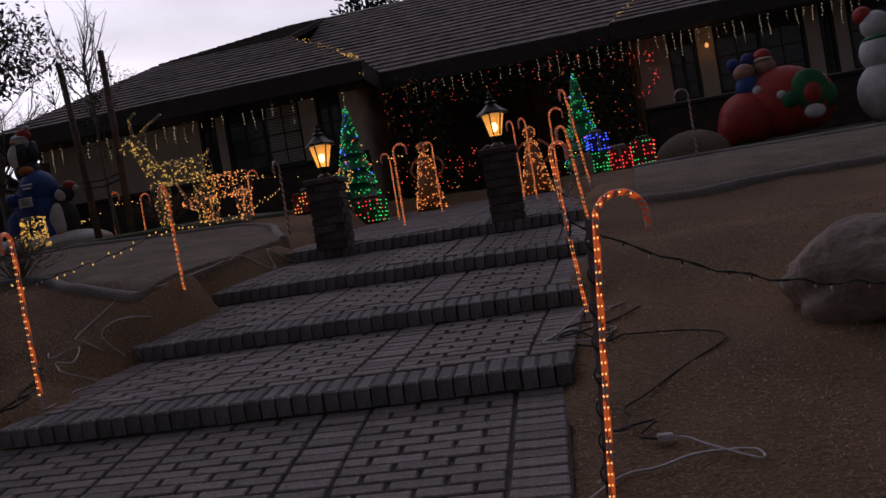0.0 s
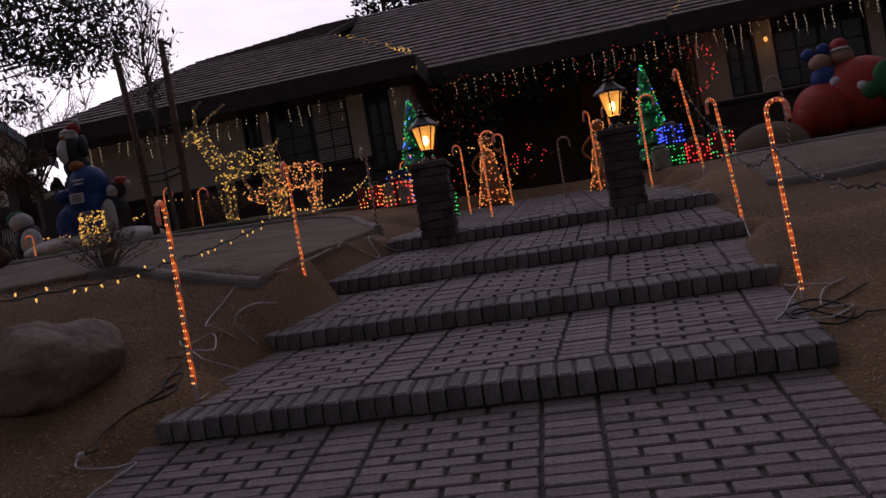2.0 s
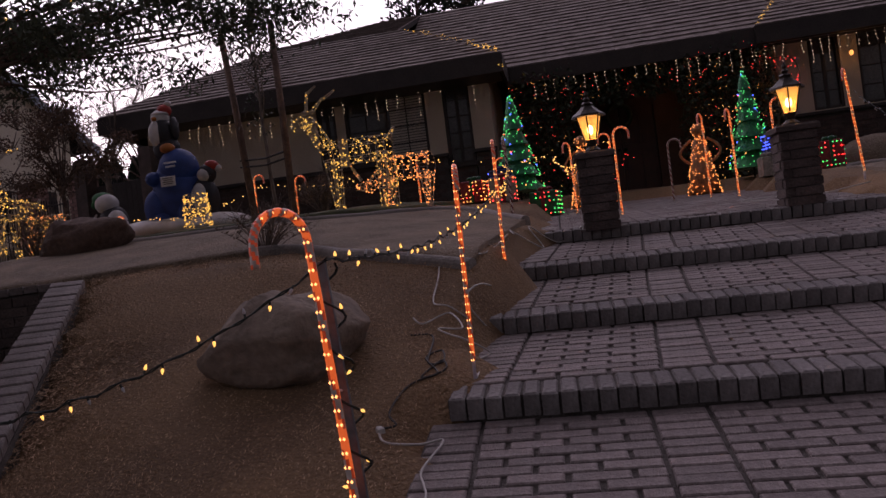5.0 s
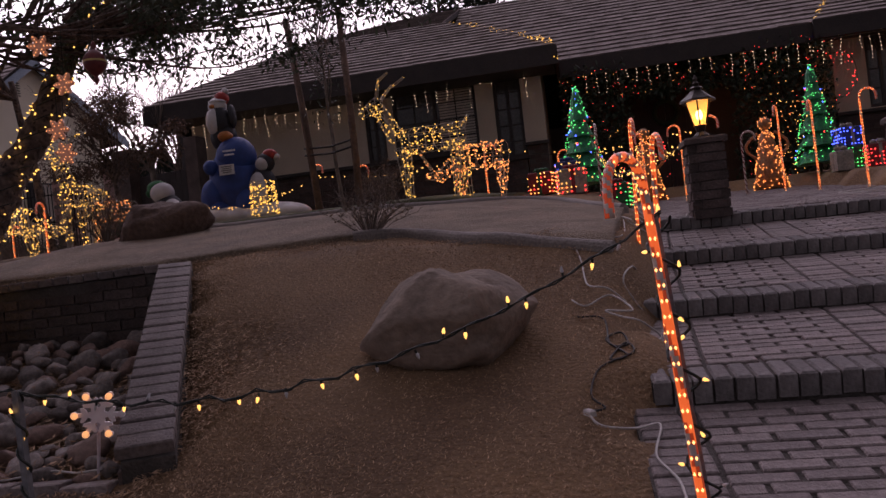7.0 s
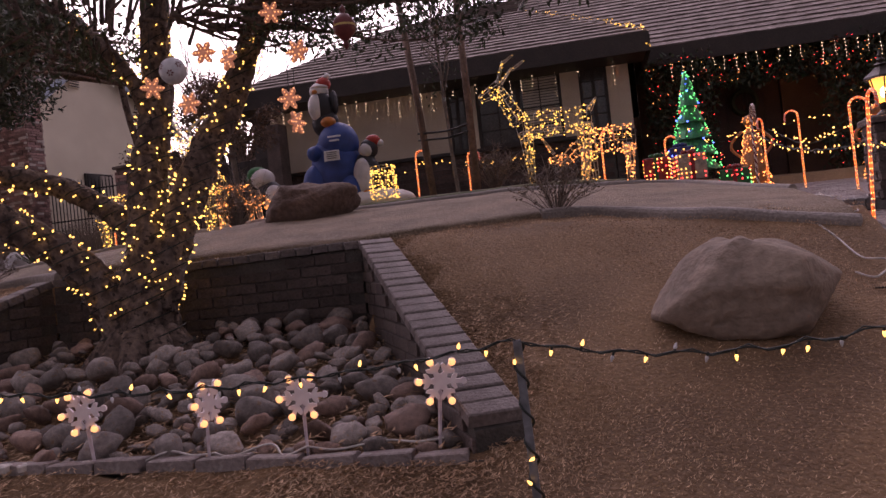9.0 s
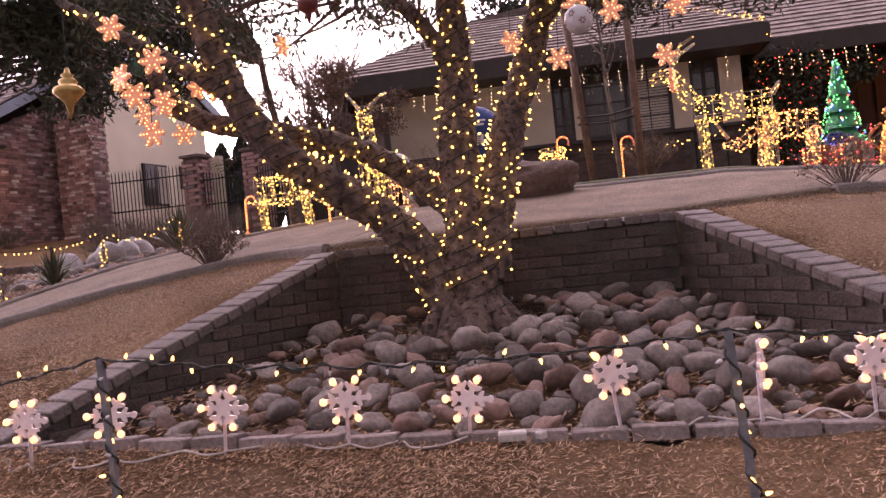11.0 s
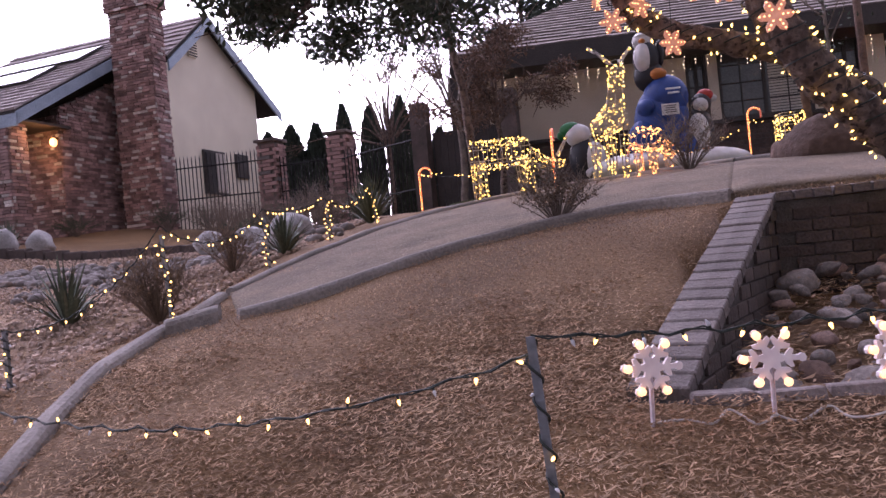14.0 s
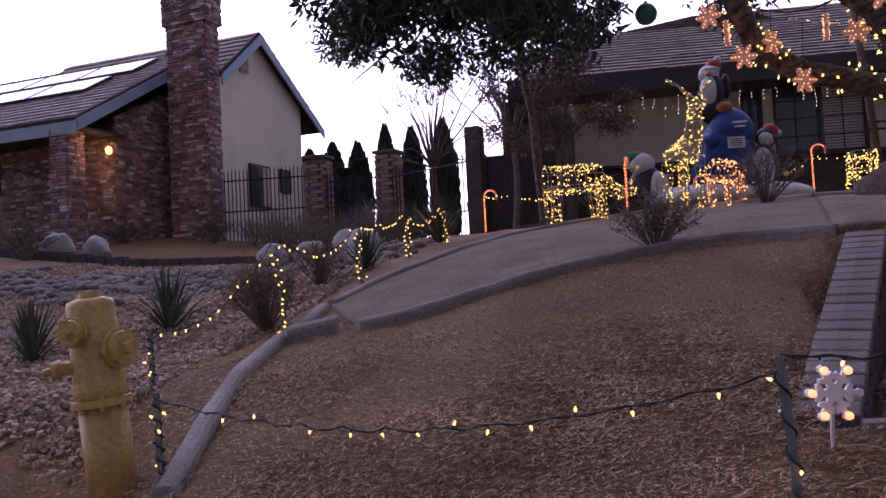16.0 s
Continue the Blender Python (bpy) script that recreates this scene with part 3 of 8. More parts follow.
def tread(parent, v0, v1, ends, zf, keep=300):
    """Running-bond field with upright bands, between two v lines."""
    rng = random.Random(int(v0 * 100) + 7)
    rows = int((v1 - v0) / 0.067)
    left, count = Shape(), 0
    for r in reversed(range(rows)):
        v = v0 + 0.033 + r * (v1 - v0) / rows
        ul, ur = ends(v)
        z0, z1 = zf(v - 0.04), zf(v + 0.04)
        slope, z = math.atan2(z1 - z0, 0.08), (z0 + z1) / 2
        cells = int((ur - ul) / 0.202)
        pitch = (ur - ul) / cells
        for c in range(cells + 1):
            band = c in (0, cells // 3, cells // 3 * 2, cells - 1)
            off = 0 if band or r % 2 == 0 else 0.5
            if c == cells:
                continue
            nb = (c + 1) in (cells // 3, cells // 3 * 2, cells - 1)
            u = ul + (c + 0.5) * pitch + (off * pitch if not nb else 0.25 * pitch * (off > 0))
            ln = 1.0 if not (nb and off) else 0.5
            if off and (c - 1) in (0, cells // 3, cells // 3 * 2):
                m = tread_matrix(ul + (c + 0.25) * pitch, v, z - 0.025 + rng.uniform(-.002, .002), slope) @ Matrix.Diagonal((0.47, 1, 1, 1))
                piece("brick", BRICK_FIELD[0], parent, m)
                count += 1
            if nb and off:
                m = tread_matrix(ul + (c + 0.75) * pitch, v, z - 0.025 + rng.uniform(-.002, .002), slope) @ Matrix.Diagonal((0.47, 1, 1, 1))
            else:
                m = tread_matrix(u, v, z - 0.025 + rng.uniform(-.003, .003), slope + rng.uniform(-.008, .008), rng.uniform(-.012, .012))
            if count < keep:
                piece("brick", BRICK_FIELD[rng.randrange(3)], parent, m)
            else:
                left.box((0, 0, 0), (0.193, 0.0605, 0.05), m=m, ch=0.005)
            count += 1
    if left.v:
        part("brick_field", left, M_PAVER, parent, "", kind="stuff")


def stairs():
    for i in range(5):
        if i == 0:
            v0, v1 = -1.1, NOSE[0][0]
            ends = lambda v: (2.05, 4.82)
        elif i < 4:
            v0, v1 = NOSE[i - 1][0], NOSE[i][0]
            a, b = NOSE[i - 1], NOSE[i]
            ends = lambda v, a=a, b=b: (a[2] + (b[2] - a[2]) * (v - a[0]) / (b[0] - a[0]), a[3] + (b[3] - a[3]) * (v - a[0]) / (b[0] - a[0]))
        else:
            v0, v1 = NOSE[3][0], 9.0
            ends = lambda v: (2.44, 5.1)
        zf = lambda v, a=v0 + 1e-4, b=v1 - 1e-4: stair_z(3.2, min(max(v, a), b))
        name = "walkway" if i in (0, 4) else "brick_step"
        st = thing(name, "grey-brown brick paved walkway sloping up towards the house" if i in (0, 4) else "broad shallow step of grey pavers with an upright brick nosing",
                   "walkway" if i in (0, 4) else "step", "" if i in (0, 4) else "brick steps", "structure")
        s = Shape()
        n = 12
        for k in range(n + 1):
            v = v0 + (v1 - v0) * k / n
            ul, ur = ends(v)
            z = zf(v) - 0.012
            zl, zr = z - CROSS * (ul - 3.2), z - CROSS * (ur - 3.2)
            s.v += [tuple(xy(ul, v, zl)), tuple(xy(ur, v, zr)), tuple(xy(ur, v, z - 0.5)), tuple(xy(ul, v, z - 0.5))]
        for k in range(n):
            for j in range(4):
                s.f.append((k * 4 + j, k * 4 + (j + 1) % 4, k * 4 + 4 + (j + 1) % 4, k * 4 + 4 + j))
                s.mi.append(0)
        s.f += [(3, 2, 1, 0), (n * 4, n * 4 + 1, n * 4 + 2, n * 4 + 3)]
        s.mi += [0, 0]
        part("mortar_bed", s, M_MORTAR, st)
        start = v0
        if i > 0:
            start = v0 + 0.175
            ul, ur = ends(v0)
            cnt = int((ur - ul) / 0.072)
            rng = random.Random(i)
            for c in range(cnt):
                u = ul + (c + 0.5) * (ur - ul) / cnt
                m = tread_matrix(u, v0 + 0.075 + rng.uniform(-.006, .006), zf(v0 + 0.08) - RISE / 2 + rng.uniform(-.003, .004), math.atan2(zf(v0 + .3) - zf(v0 + .1), .2), rng.uniform(-.02, .02))
                piece("nosing_brick", BRICK_NOSE[rng.randrange(3)], st, m)
        tread(st, start, v1, ends, zf)


# ---- wall round the tree well ----
def well_wall(a, b, za, zb, label, inner=1):
    """A brick wall from a to b, its top running from za to zb, with a row of cap bricks across it."""
    w = thing("retaining_wall", label, "wall", "tree well walls", "structure")
    d = (b - a)
    ln = d.length
    d = d.normalized()
    nn = Vector((-d.y, d.x, 0)) * inner      # towards the well
    ang = math.atan2(d.y, d.x)
    s = Shape()
    t = 0.10
    lo = min(bed(*a.xy), bed(*b.xy), 0.5) - 0.15
    vs = []
    for p, z in ((a, za), (b, zb)):
        for off, zz in ((nn * -0.012, lo), (nn * -0.012, z - 0.056), (nn * -0.2, z - 0.056), (nn * -0.2, lo)):
            vs.append(p + off + Vector((0, 0, zz)))
    s.add(vs, [(0, 1, 2, 3), (7, 6, 5, 4), (0, 4, 5, 1), (1, 5, 6, 2), (2, 6, 7, 3), (3, 7, 4, 0)])
    part("mortar_core", s, M_MORTAR, w)
    return w, ln, d, nn, ang


def wall_pieces(w, ln, d, nn, ang, a, za, zb):
    rng = random.Random(int(ln * 100))
    for r in range(14):
        z = 0.42 + 0.0665 * r
        for c in range(int(ln / 0.2) + 1):
            t = (c + (0.5 if r % 2 else 0.0) + 0.5) * 0.2
            if t > ln - 0.06 or t < 0.06:
                continue
            top = za + (zb - za) * t / ln - 0.06
            p = a + d * t
            if z + 0.03 > top or z < bed(p.x, p.y) - 0.12:
                continue
            p = p - nn * (0.043 + rng.uniform(-.003, .003))
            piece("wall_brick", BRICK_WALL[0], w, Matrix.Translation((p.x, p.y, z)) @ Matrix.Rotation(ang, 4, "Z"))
    n = int(math.hypot(ln, zb - za) / 0.1)
    sl = math.atan2(zb - za, ln)
    for c in range(n):
        t = (c + 0.5) / n
        p = a + d * (ln * t) - nn * 0.095
        z = za + (zb - za) * t - 0.026
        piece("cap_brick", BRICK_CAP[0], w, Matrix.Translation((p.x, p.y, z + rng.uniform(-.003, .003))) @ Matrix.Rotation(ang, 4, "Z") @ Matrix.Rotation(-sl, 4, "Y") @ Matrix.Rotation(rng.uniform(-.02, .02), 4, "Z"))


WALLS = []
for a, b, za, zb, lab in ((W_FR, W_BR, 0.665, 1.385, "dark brick side wall of the tree well under a sloping brick cap"),
                          (W_BR, W_BL, 1.385, 1.345, "dark brick back wall of the tree well holding the path"),
                          (W_BL, W_FL, 1.345, 0.675, "dark brick side wall of the tree well with pale cap bricks")):
    WALLS.append((well_wall(a, b, za, zb, lab), a, za, zb))
KERB_ROW = thing("brick_edging", "row of grey bricks edging the stone bed", "edging", "", "structure")
s = Shape()
s.box(((W_FR + W_FL) / 2).to_tuple()[:2] + (0.47,), ((W_FR - W_FL).length + 0.1, 0.085, 0.10), math.atan2((W_FR - W_FL).y, (W_FR - W_FL).x))
part("mortar_bed", s, M_MORTAR, KERB_ROW)

# river stones in the well
STONES = []
for k in range(14):
    sh = Shape()
    sh.ball((0, 0, 0), (1, 1, 1), 16, 10, lump=0.34, seed=k * 3.7)
    cuts = [(Vector((random.gauss(0, 1), random.gauss(0, 1), random.gauss(0, 0.7))).normalized(), random.uniform(0.66, 0.88)) for _ in range(6)]
    flat = (1.0, random.uniform(0.52, 0.86), random.uniform(0.34, 0.60))
    worn = []
    for p in sh.v:                               # worn flat faces
        p = Vector(p)
        for q, d in cuts:
            p -= q * max(0.0, p.dot(q) - d) * 0.75
        worn.append((p.x * flat[0], p.y * flat[1], p.z * flat[2]))
    sh.v = worn
    STONES.append(sh)
STONE_ME = [[sh.mesh("river_stone", mt, True) for mt in (M_STONE, M_STONE, M_STONE, M_STONE_R)] for sh in STONES]
rng = random.Random(5)
placed = []
TRUNK = Vector((-7.36, 2.80, 0))
tries = 0
while len(placed) < 290 and tries < 16000:
    tries += 1
    big = len(placed) < 130
    p = Vector((rng.uniform(-9.0, -4.7), rng.uniform(0.8, 3.7), 0))
    r = rng.uniform(0.065, 0.115) if big else rng.uniform(0.032, 0.066)
    if not inside(p, WELL, -r * 0.75) or (p - TRUNK).length < 0.36 + r:
        continue
    if any((p - q).length < (r + rq) * 0.68 for q, rq in placed):
        continue
    if p.x < -7.9 and rng.random() < 0.8:
        continue
    placed.append((p, r))
    me = rng.choice(rng.choice(STONE_ME))
    ob = new("river_stone", me)
    ob.matrix_world = Matrix.Translation((p.x, p.y, bed(p.x, p.y) + r * rng.uniform(0.15, 0.55) + 0.10 * math.exp(-((p - TRUNK).length - 0.4) * 1.4))) @ Euler((rng.uniform(-.55, .55), rng.uniform(-.55, .55), rng.uniform(0, 6.28))).to_matrix().to_4x4() @ Matrix.Diagonal((r, r, r, 1))
    tagged(ob, "smooth rounded river stone lying in the tree well", "stone", "river stones in the tree well")

small, rng = Shape(), random.Random(55)
for _ in range(1100):
    p = Vector((rng.uniform(-8.9, -4.8), rng.uniform(0.9, 3.65), 0))
    r = rng.uniform(0.022, 0.055)
    if (p.x > -7.9 or rng.random() < 0.25) and inside(p, WELL, -r) and (p - TRUNK).length > 0.4 and not any((p - q).length < rq * 0.9 for q, rq in placed):
        small.ball((p.x, p.y, bed(p.x, p.y) + r * 0.3), (r, r * 0.8, r * 0.6), 8, 5, lump=0.15, seed=p.x * 9)
solo("stone_fill", small, M_STONE, "small grey stones between the larger river stones", "stones", kind="stuff", smooth=True)

# ---- litter on the slope ----
def litter():
    s, rng = Shape(), random.Random(11)
    n = 0
    while n < 205000:
        x, y = rng.uniform(-11.9, 2.6), rng.uniform(-3.4, 6.0)
        u, v = uv(x, y)
        if v < -1.6 or v > 3.2 - 0.5 * rng.random() or x < -11.6 + 0.25 * rng.gauss(0, 0.5) - 0.1 * max(0.0, y - 0.6):
            continue
        dens = 1.0 if v < 0.9 and x < -4.5 else 0.5
        if u > 2 or noise.noise(Vector((x * 0.9, y * 0.9, 2))) < -0.1:
            dens *= 0.35
        if rng.random() > dens or inside((x, y), WELL, 0.05) or stair_z(u, v) is not None:
            continue
        n += 1
        a = rng.uniform(0, 6.28)
        k = 1.0 if x < -4.8 and v < 1.2 else 0.5
        l, w = rng.uniform(0.007, 0.020) * k, rng.uniform(0.0015, 0.0034) * (0.4 + 0.6 * k)
        z = height(x, y) + 0.025 * noise.noise(Vector((x * 1.7, y * 1.7, 0))) + 0.012 * noise.noise(Vector((x * 6, y * 6, 3))) + 0.005 + rng.uniform(0, 0.010)
        c, sn = math.cos(a), math.sin(a)
        s.add([(x - c * l, y - sn * l, z), (x - sn * w, y + c * w, z + 0.004), (x + c * l, y + sn * l, z + rng.uniform(0, .014)), (x + sn * w, y - c * w, z + 0.002)], [(0, 3, 2, 1)])
    for _ in range(15000):
        x, y = rng.uniform(-8.9, -4.8), rng.uniform(0.9, 3.7)
        if not inside((x, y), WELL, -0.02):
            continue
        a, l, w = rng.uniform(0, 6.28), rng.uniform(0.012, 0.034), rng.uniform(0.002, 0.005)
        z = bed(x, y) + rng.uniform(0.0, 0.05)
        c, sn = math.cos(a), math.sin(a)
        s.add([(x - c * l, y - sn * l, z), (x - sn * w, y + c * w, z + 0.006), (x + c * l, y + sn * l, z + rng.uniform(0, .02)), (x + sn * w, y - c * w, z + 0.002)], [(0, 3, 2, 1)])
    solo("dry_litter", s, M_CHIP, "scattered dry leaf and bark litter on soil", "litter", kind="stuff")


litter()

# ---- the tree with its wound lights ----
def jag(pts, n, amt, seed):
    """A smooth line through the points with slight wander."""
    out, pts = [], [Vector(p) for p in pts]
    for i in range(len(pts) - 1):
        p0, p1, p2, p3 = pts[max(i - 1, 0)], pts[i], pts[i + 1], pts[min(i + 2, len(pts) - 1)]
        for k in range(n):
            t = k / n
            q = 0.5 * (2 * p1 + (p2 - p0) * t + (2 * p0 - 5 * p1 + 4 * p2 - p3) * t * t + (3 * p1 - p0 - 3 * p2 + p3) * t ** 3)
            out.append(q + Vector((noise.noise(q * 2 + Vector((seed, 0, 0))), noise.noise(q * 2 + Vector((0, seed, 0))), 0)) * amt)
    out.append(pts[-1])
    return out


def bark_tube(line, r0, r1, n=18, seed=0.0, flare=0.0):
    s = Shape()
    m = len(line)
    radii = [r0 + (r1 - r0) * (i / (m - 1)) ** 0.8 + flare * math.exp(-i / m * 9) for i in range(m)]
    s.tube(line, radii, n)
    out = []
    for k, p in enumerate(s.v):
        p = Vector(p)
        i = min(k // n, m - 1)
        d = p - Vector(line[i])
        w = 0.17 * noise.noise(Vector((p.x * 9, p.y * 9, p.z * 3 + seed))) + 0.24 * noise.noise(Vector((p.x * 24, p.y * 24, p.z * 8 + seed)))
        if flare and i < m * 0.25:
            w += 0.30 * noise.noise(Vector((d.x * 12, d.y * 12, seed))) * (1 - i / (m * 0.25))
        out.append(tuple(p + d * w))
    s.v = out
    return s, line, radii


def bulbs_round(s, line, radii, step, rng, r=0.0068, turns=9.0, mat=0, start=0.0, skip=0.1):
    """Bulbs on strings wound round a limb."""
    ln = [Vector(p) for p in line]
    for i in range(len(ln) - 1):
        if i / len(ln) < start:
            continue
        a, b = ln[i], ln[i + 1]
        d = (b - a)
        side = d.orthogonal().normalized()
        oth = d.normalized().cross(side)
        k = max(1, int(d.length * 2 * math.pi * radii[i] / (step * step)))
        for _ in range(k):
            if rng.random() < skip:
                continue
            t, ang = rng.random(), rng.uniform(0, 6.283)
            out = side * math.cos(ang) + oth * math.sin(ang)
            p = a + d * t + out * (radii[i] * 1.10 + 0.010)
            s.dot(p, r * rng.uniform(0.8, 1.2), mat, out + Vector((rng.uniform(-.6, .6), rng.uniform(-.6, .6), rng.uniform(-.6, .6))), 1.7)


def crown(s, centres, count, size, rng, droop=0.5):
    for _ in range(count):
        c, rad = centres[rng.randrange(len(centres))]
        p = Vector((rng.gauss(0, 1), rng.gauss(0, 1), rng.gauss(0, 1)))
        p = p.normalized() * rad * rng.random() ** 0.45
        p.z *= 0.7
        d = Vector((rng.gauss(0, 1), rng.gauss(0, 1), rng.gauss(0, 0.7) - droop)).normalized() * size * rng.uniform(0.6, 1.3)
        s.leaf(Vector(c) + p, d, size * rng.uniform(0.13, 0.2))


tree = thing("tree", "gnarled multi-limbed garden tree wound with warm string lights", "tree", at=(0, 0, 0))
TREE_LIMBS = [
    ([(-7.37, 2.80, 0.75), (-7.37, 2.84, 1.1), (-7.38, 2.92, 1.45), (-7.42, 3.06, 2.0), (-7.46, 3.22, 2.56), (-7.48, 3.36, 3.3)], 0.165, 0.08, 0.15, 1.0),
    ([(-7.28, 2.84, 1.1), (-7.22, 3.0, 1.55), (-7.16, 3.25, 2.0), (-7.06, 3.5, 2.45), (-6.95, 3.65, 2.9), (-6.8, 3.8, 3.4)], 0.125, 0.07, 0.0, 2.0),
    ([(-7.43, 2.75, 0.95), (-7.56, 2.70, 1.21), (-7.73, 2.62, 1.47), (-7.95, 2.44, 1.69), (-8.17, 2.24, 1.89), (-8.30, 2.16, 2.1), (-8.38, 2.1, 2.36), (-8.49, 2.02, 2.8)], 0.112, 0.068, 0.03, 3.0),
    ([(-7.40, 2.92, 1.45), (-7.67, 2.98, 1.70), (-7.92, 2.85, 1.89), (-8.22, 2.6, 2.01), (-8.47, 2.45, 2.07), (-8.72, 2.4, 2.15), (-8.92, 2.35, 2.3), (-9.07, 2.3, 2.65)], 0.078, 0.050, 0.0, 3.5),
    ([(-7.44, 3.15, 2.3), (-7.53, 3.1, 2.55), (-7.82, 3.1, 2.9), (-8.27, 3.3, 3.2)], 0.06, 0.03, 0.0, 5.0),
    ([(-7.03, 3.56, 2.58), (-6.72, 3.5, 2.85), (-6.17, 3.3, 3.0), (-5.47, 3.4, 3.1)], 0.04, 0.015, 0.0, 6.0),
    ([(-8.34, 2.12, 2.2), (-8.52, 2.0, 2.35), (-8.82, 1.9, 2.55), (-9.17, 1.85, 2.8)], 0.05, 0.025, 0.0, 7.0),
]
wound = Shape()
cords = Shape()
rng = random.Random(21)
for pts, r0, r1, fl_, sd in TREE_LIMBS:
    line = jag(pts, 16, 0.03, sd)
    sh, ln, rad = bark_tube(line, r0, r1, 34, sd, fl_)
    part("trunk" if sd == 1.0 else "limb", sh, M_BARK, tree, smooth=True)
    bulbs_round(wound, ln, rad, 0.072 if sd < 4 else 0.078, rng, start=0.18 if fl_ > 0.1 else 0.03)
    turn = []
    for i in range(len(ln) * 4 - 4):
        k = i // 4
        t = (i % 4) / 4
        p = ln[k].lerp(ln[min(k + 1, len(ln) - 1)], t)
        a = i * 0.36
        turn.append(p + Vector((math.cos(a), math.sin(a), 0.25 * math.sin(a + 1))) * (rad[k] * 1.1 + 0.006))
    cords.tube(turn, 0.004, 4, 0, False)
roots = Shape()
for k in range(9):
    a = k * 0.7 + 0.3
    roots.tube(jag([TRUNK + Vector((math.cos(a) * 0.12, math.sin(a) * 0.12, 0.95)), TRUNK + Vector((math.cos(a) * 0.3, math.sin(a) * 0.3, 0.76)), TRUNK + Vector((math.cos(a) * 0.55, math.sin(a) * 0.55, 0.62))], 5, 0.02, k), [0.09, 0.09, 0.085, 0.08, 0.075, 0.07, 0.06, 0.05, 0.04, 0.03, 0.02], 8)
part("root", roots, M_BARK, tree, smooth=True)
cr = Shape()
rng = random.Random(3)
blobs = []
for _ in range(60):
    a, rr = rng.uniform(0, 6.28), rng.uniform(0.3, 2.3)
    blobs.append(((-7.3 + rr * math.cos(a) * 1.15, 2.6 + rr * math.sin(a), 3.0 + rng.uniform(0.0, 1.5) + 0.25 * rr), rng.uniform(0.3, 0.6)))
for _ in range(16):
    blobs.append(((rng.uniform(-9.3, -6.4), rng.uniform(1.9, 3.9), rng.uniform(2.75, 3.1)), rng.uniform(0.2, 0.35)))
for _ in range(20):
    blobs.append(((rng.uniform(-6.9, -5.2), rng.uniform(2.9, 4.4), rng.uniform(2.78, 3.2)), rng.uniform(0.2, 0.34)))
for _ in range(16):
    blobs.append(((rng.uniform(-5.4, -4.5), rng.uniform(3.3, 4.6), rng.uniform(2.95, 3.5)), rng.uniform(0.22, 0.4)))
crown(cr, blobs, 30000, 0.06, rng, 0.8)
tw = Shape()
for c, rad in blobs:
    tw.tube(jag([(-7.3 + (c[0] + 7.3) * 0.4, 2.6 + (c[1] - 2.6) * 0.4, 2.8), (-7.3 + (c[0] + 7.3) * 0.75, 2.6 + (c[1] - 2.6) * 0.75, c[2] * 0.95), c], 4, 0.05, c[0]), [0.014, 0.012, 0.010, 0.008, 0.007, 0.006, 0.005, 0.004, 0.003], 5)
part("twig_mass", tw, M_BARK, tree)
part("crown", cr, M_LEAF, tree, "small narrow grey-green leaves", kind="stuff")
lights = thing("string_lights", "warm mini lights wound densely round tree limbs", "string lights")
part("cord", cords, M_CORD_G, lights)
part("bulb_set", wound, L_TREE, lights, kind="stuff")

# ---- house ----
WY, HEAD, SILL = 12.5, 4.15, 2.98     # front wall of the near wing
RY = 13.8                                       # front wall of the far wing
house = thing("house", "low cream stucco ranch house with brick wainscot and shake roof", "house")
HOUSE = pose(-6.80, 12.0, 0, 0, 0, 12) @ Matrix.Translation((6.83, -12.5, 0))     # the house stands parallel to the street
house.matrix_world = HOUSE


def on_house(ob):
    ob.matrix_world = HOUSE @ ob.matrix_world
    return ob


def wall_with_holes(name, x0, x1, y, z0, z1, holes, mat, thick=0.2):
    """A wall facing the street; holes are (xa, xb, za, zb), side by side."""
    x = x0
    boxes = []
    for xa, xb, za, zb in sorted(holes):
        boxes += [(x, xa, z0, z1), (xa, xb, z0, za), (xa, xb, zb, z1)]
        x = xb
    boxes.append((x, x1, z0, z1))
    for xa, xb, za, zb in boxes:
        if xb - xa > 0.01 and zb - za > 0.01:
            part(name, Shape().box(((xa + xb) / 2, y + thick / 2, (za + zb) / 2), (xb - xa, thick, zb - za)), mat, house)


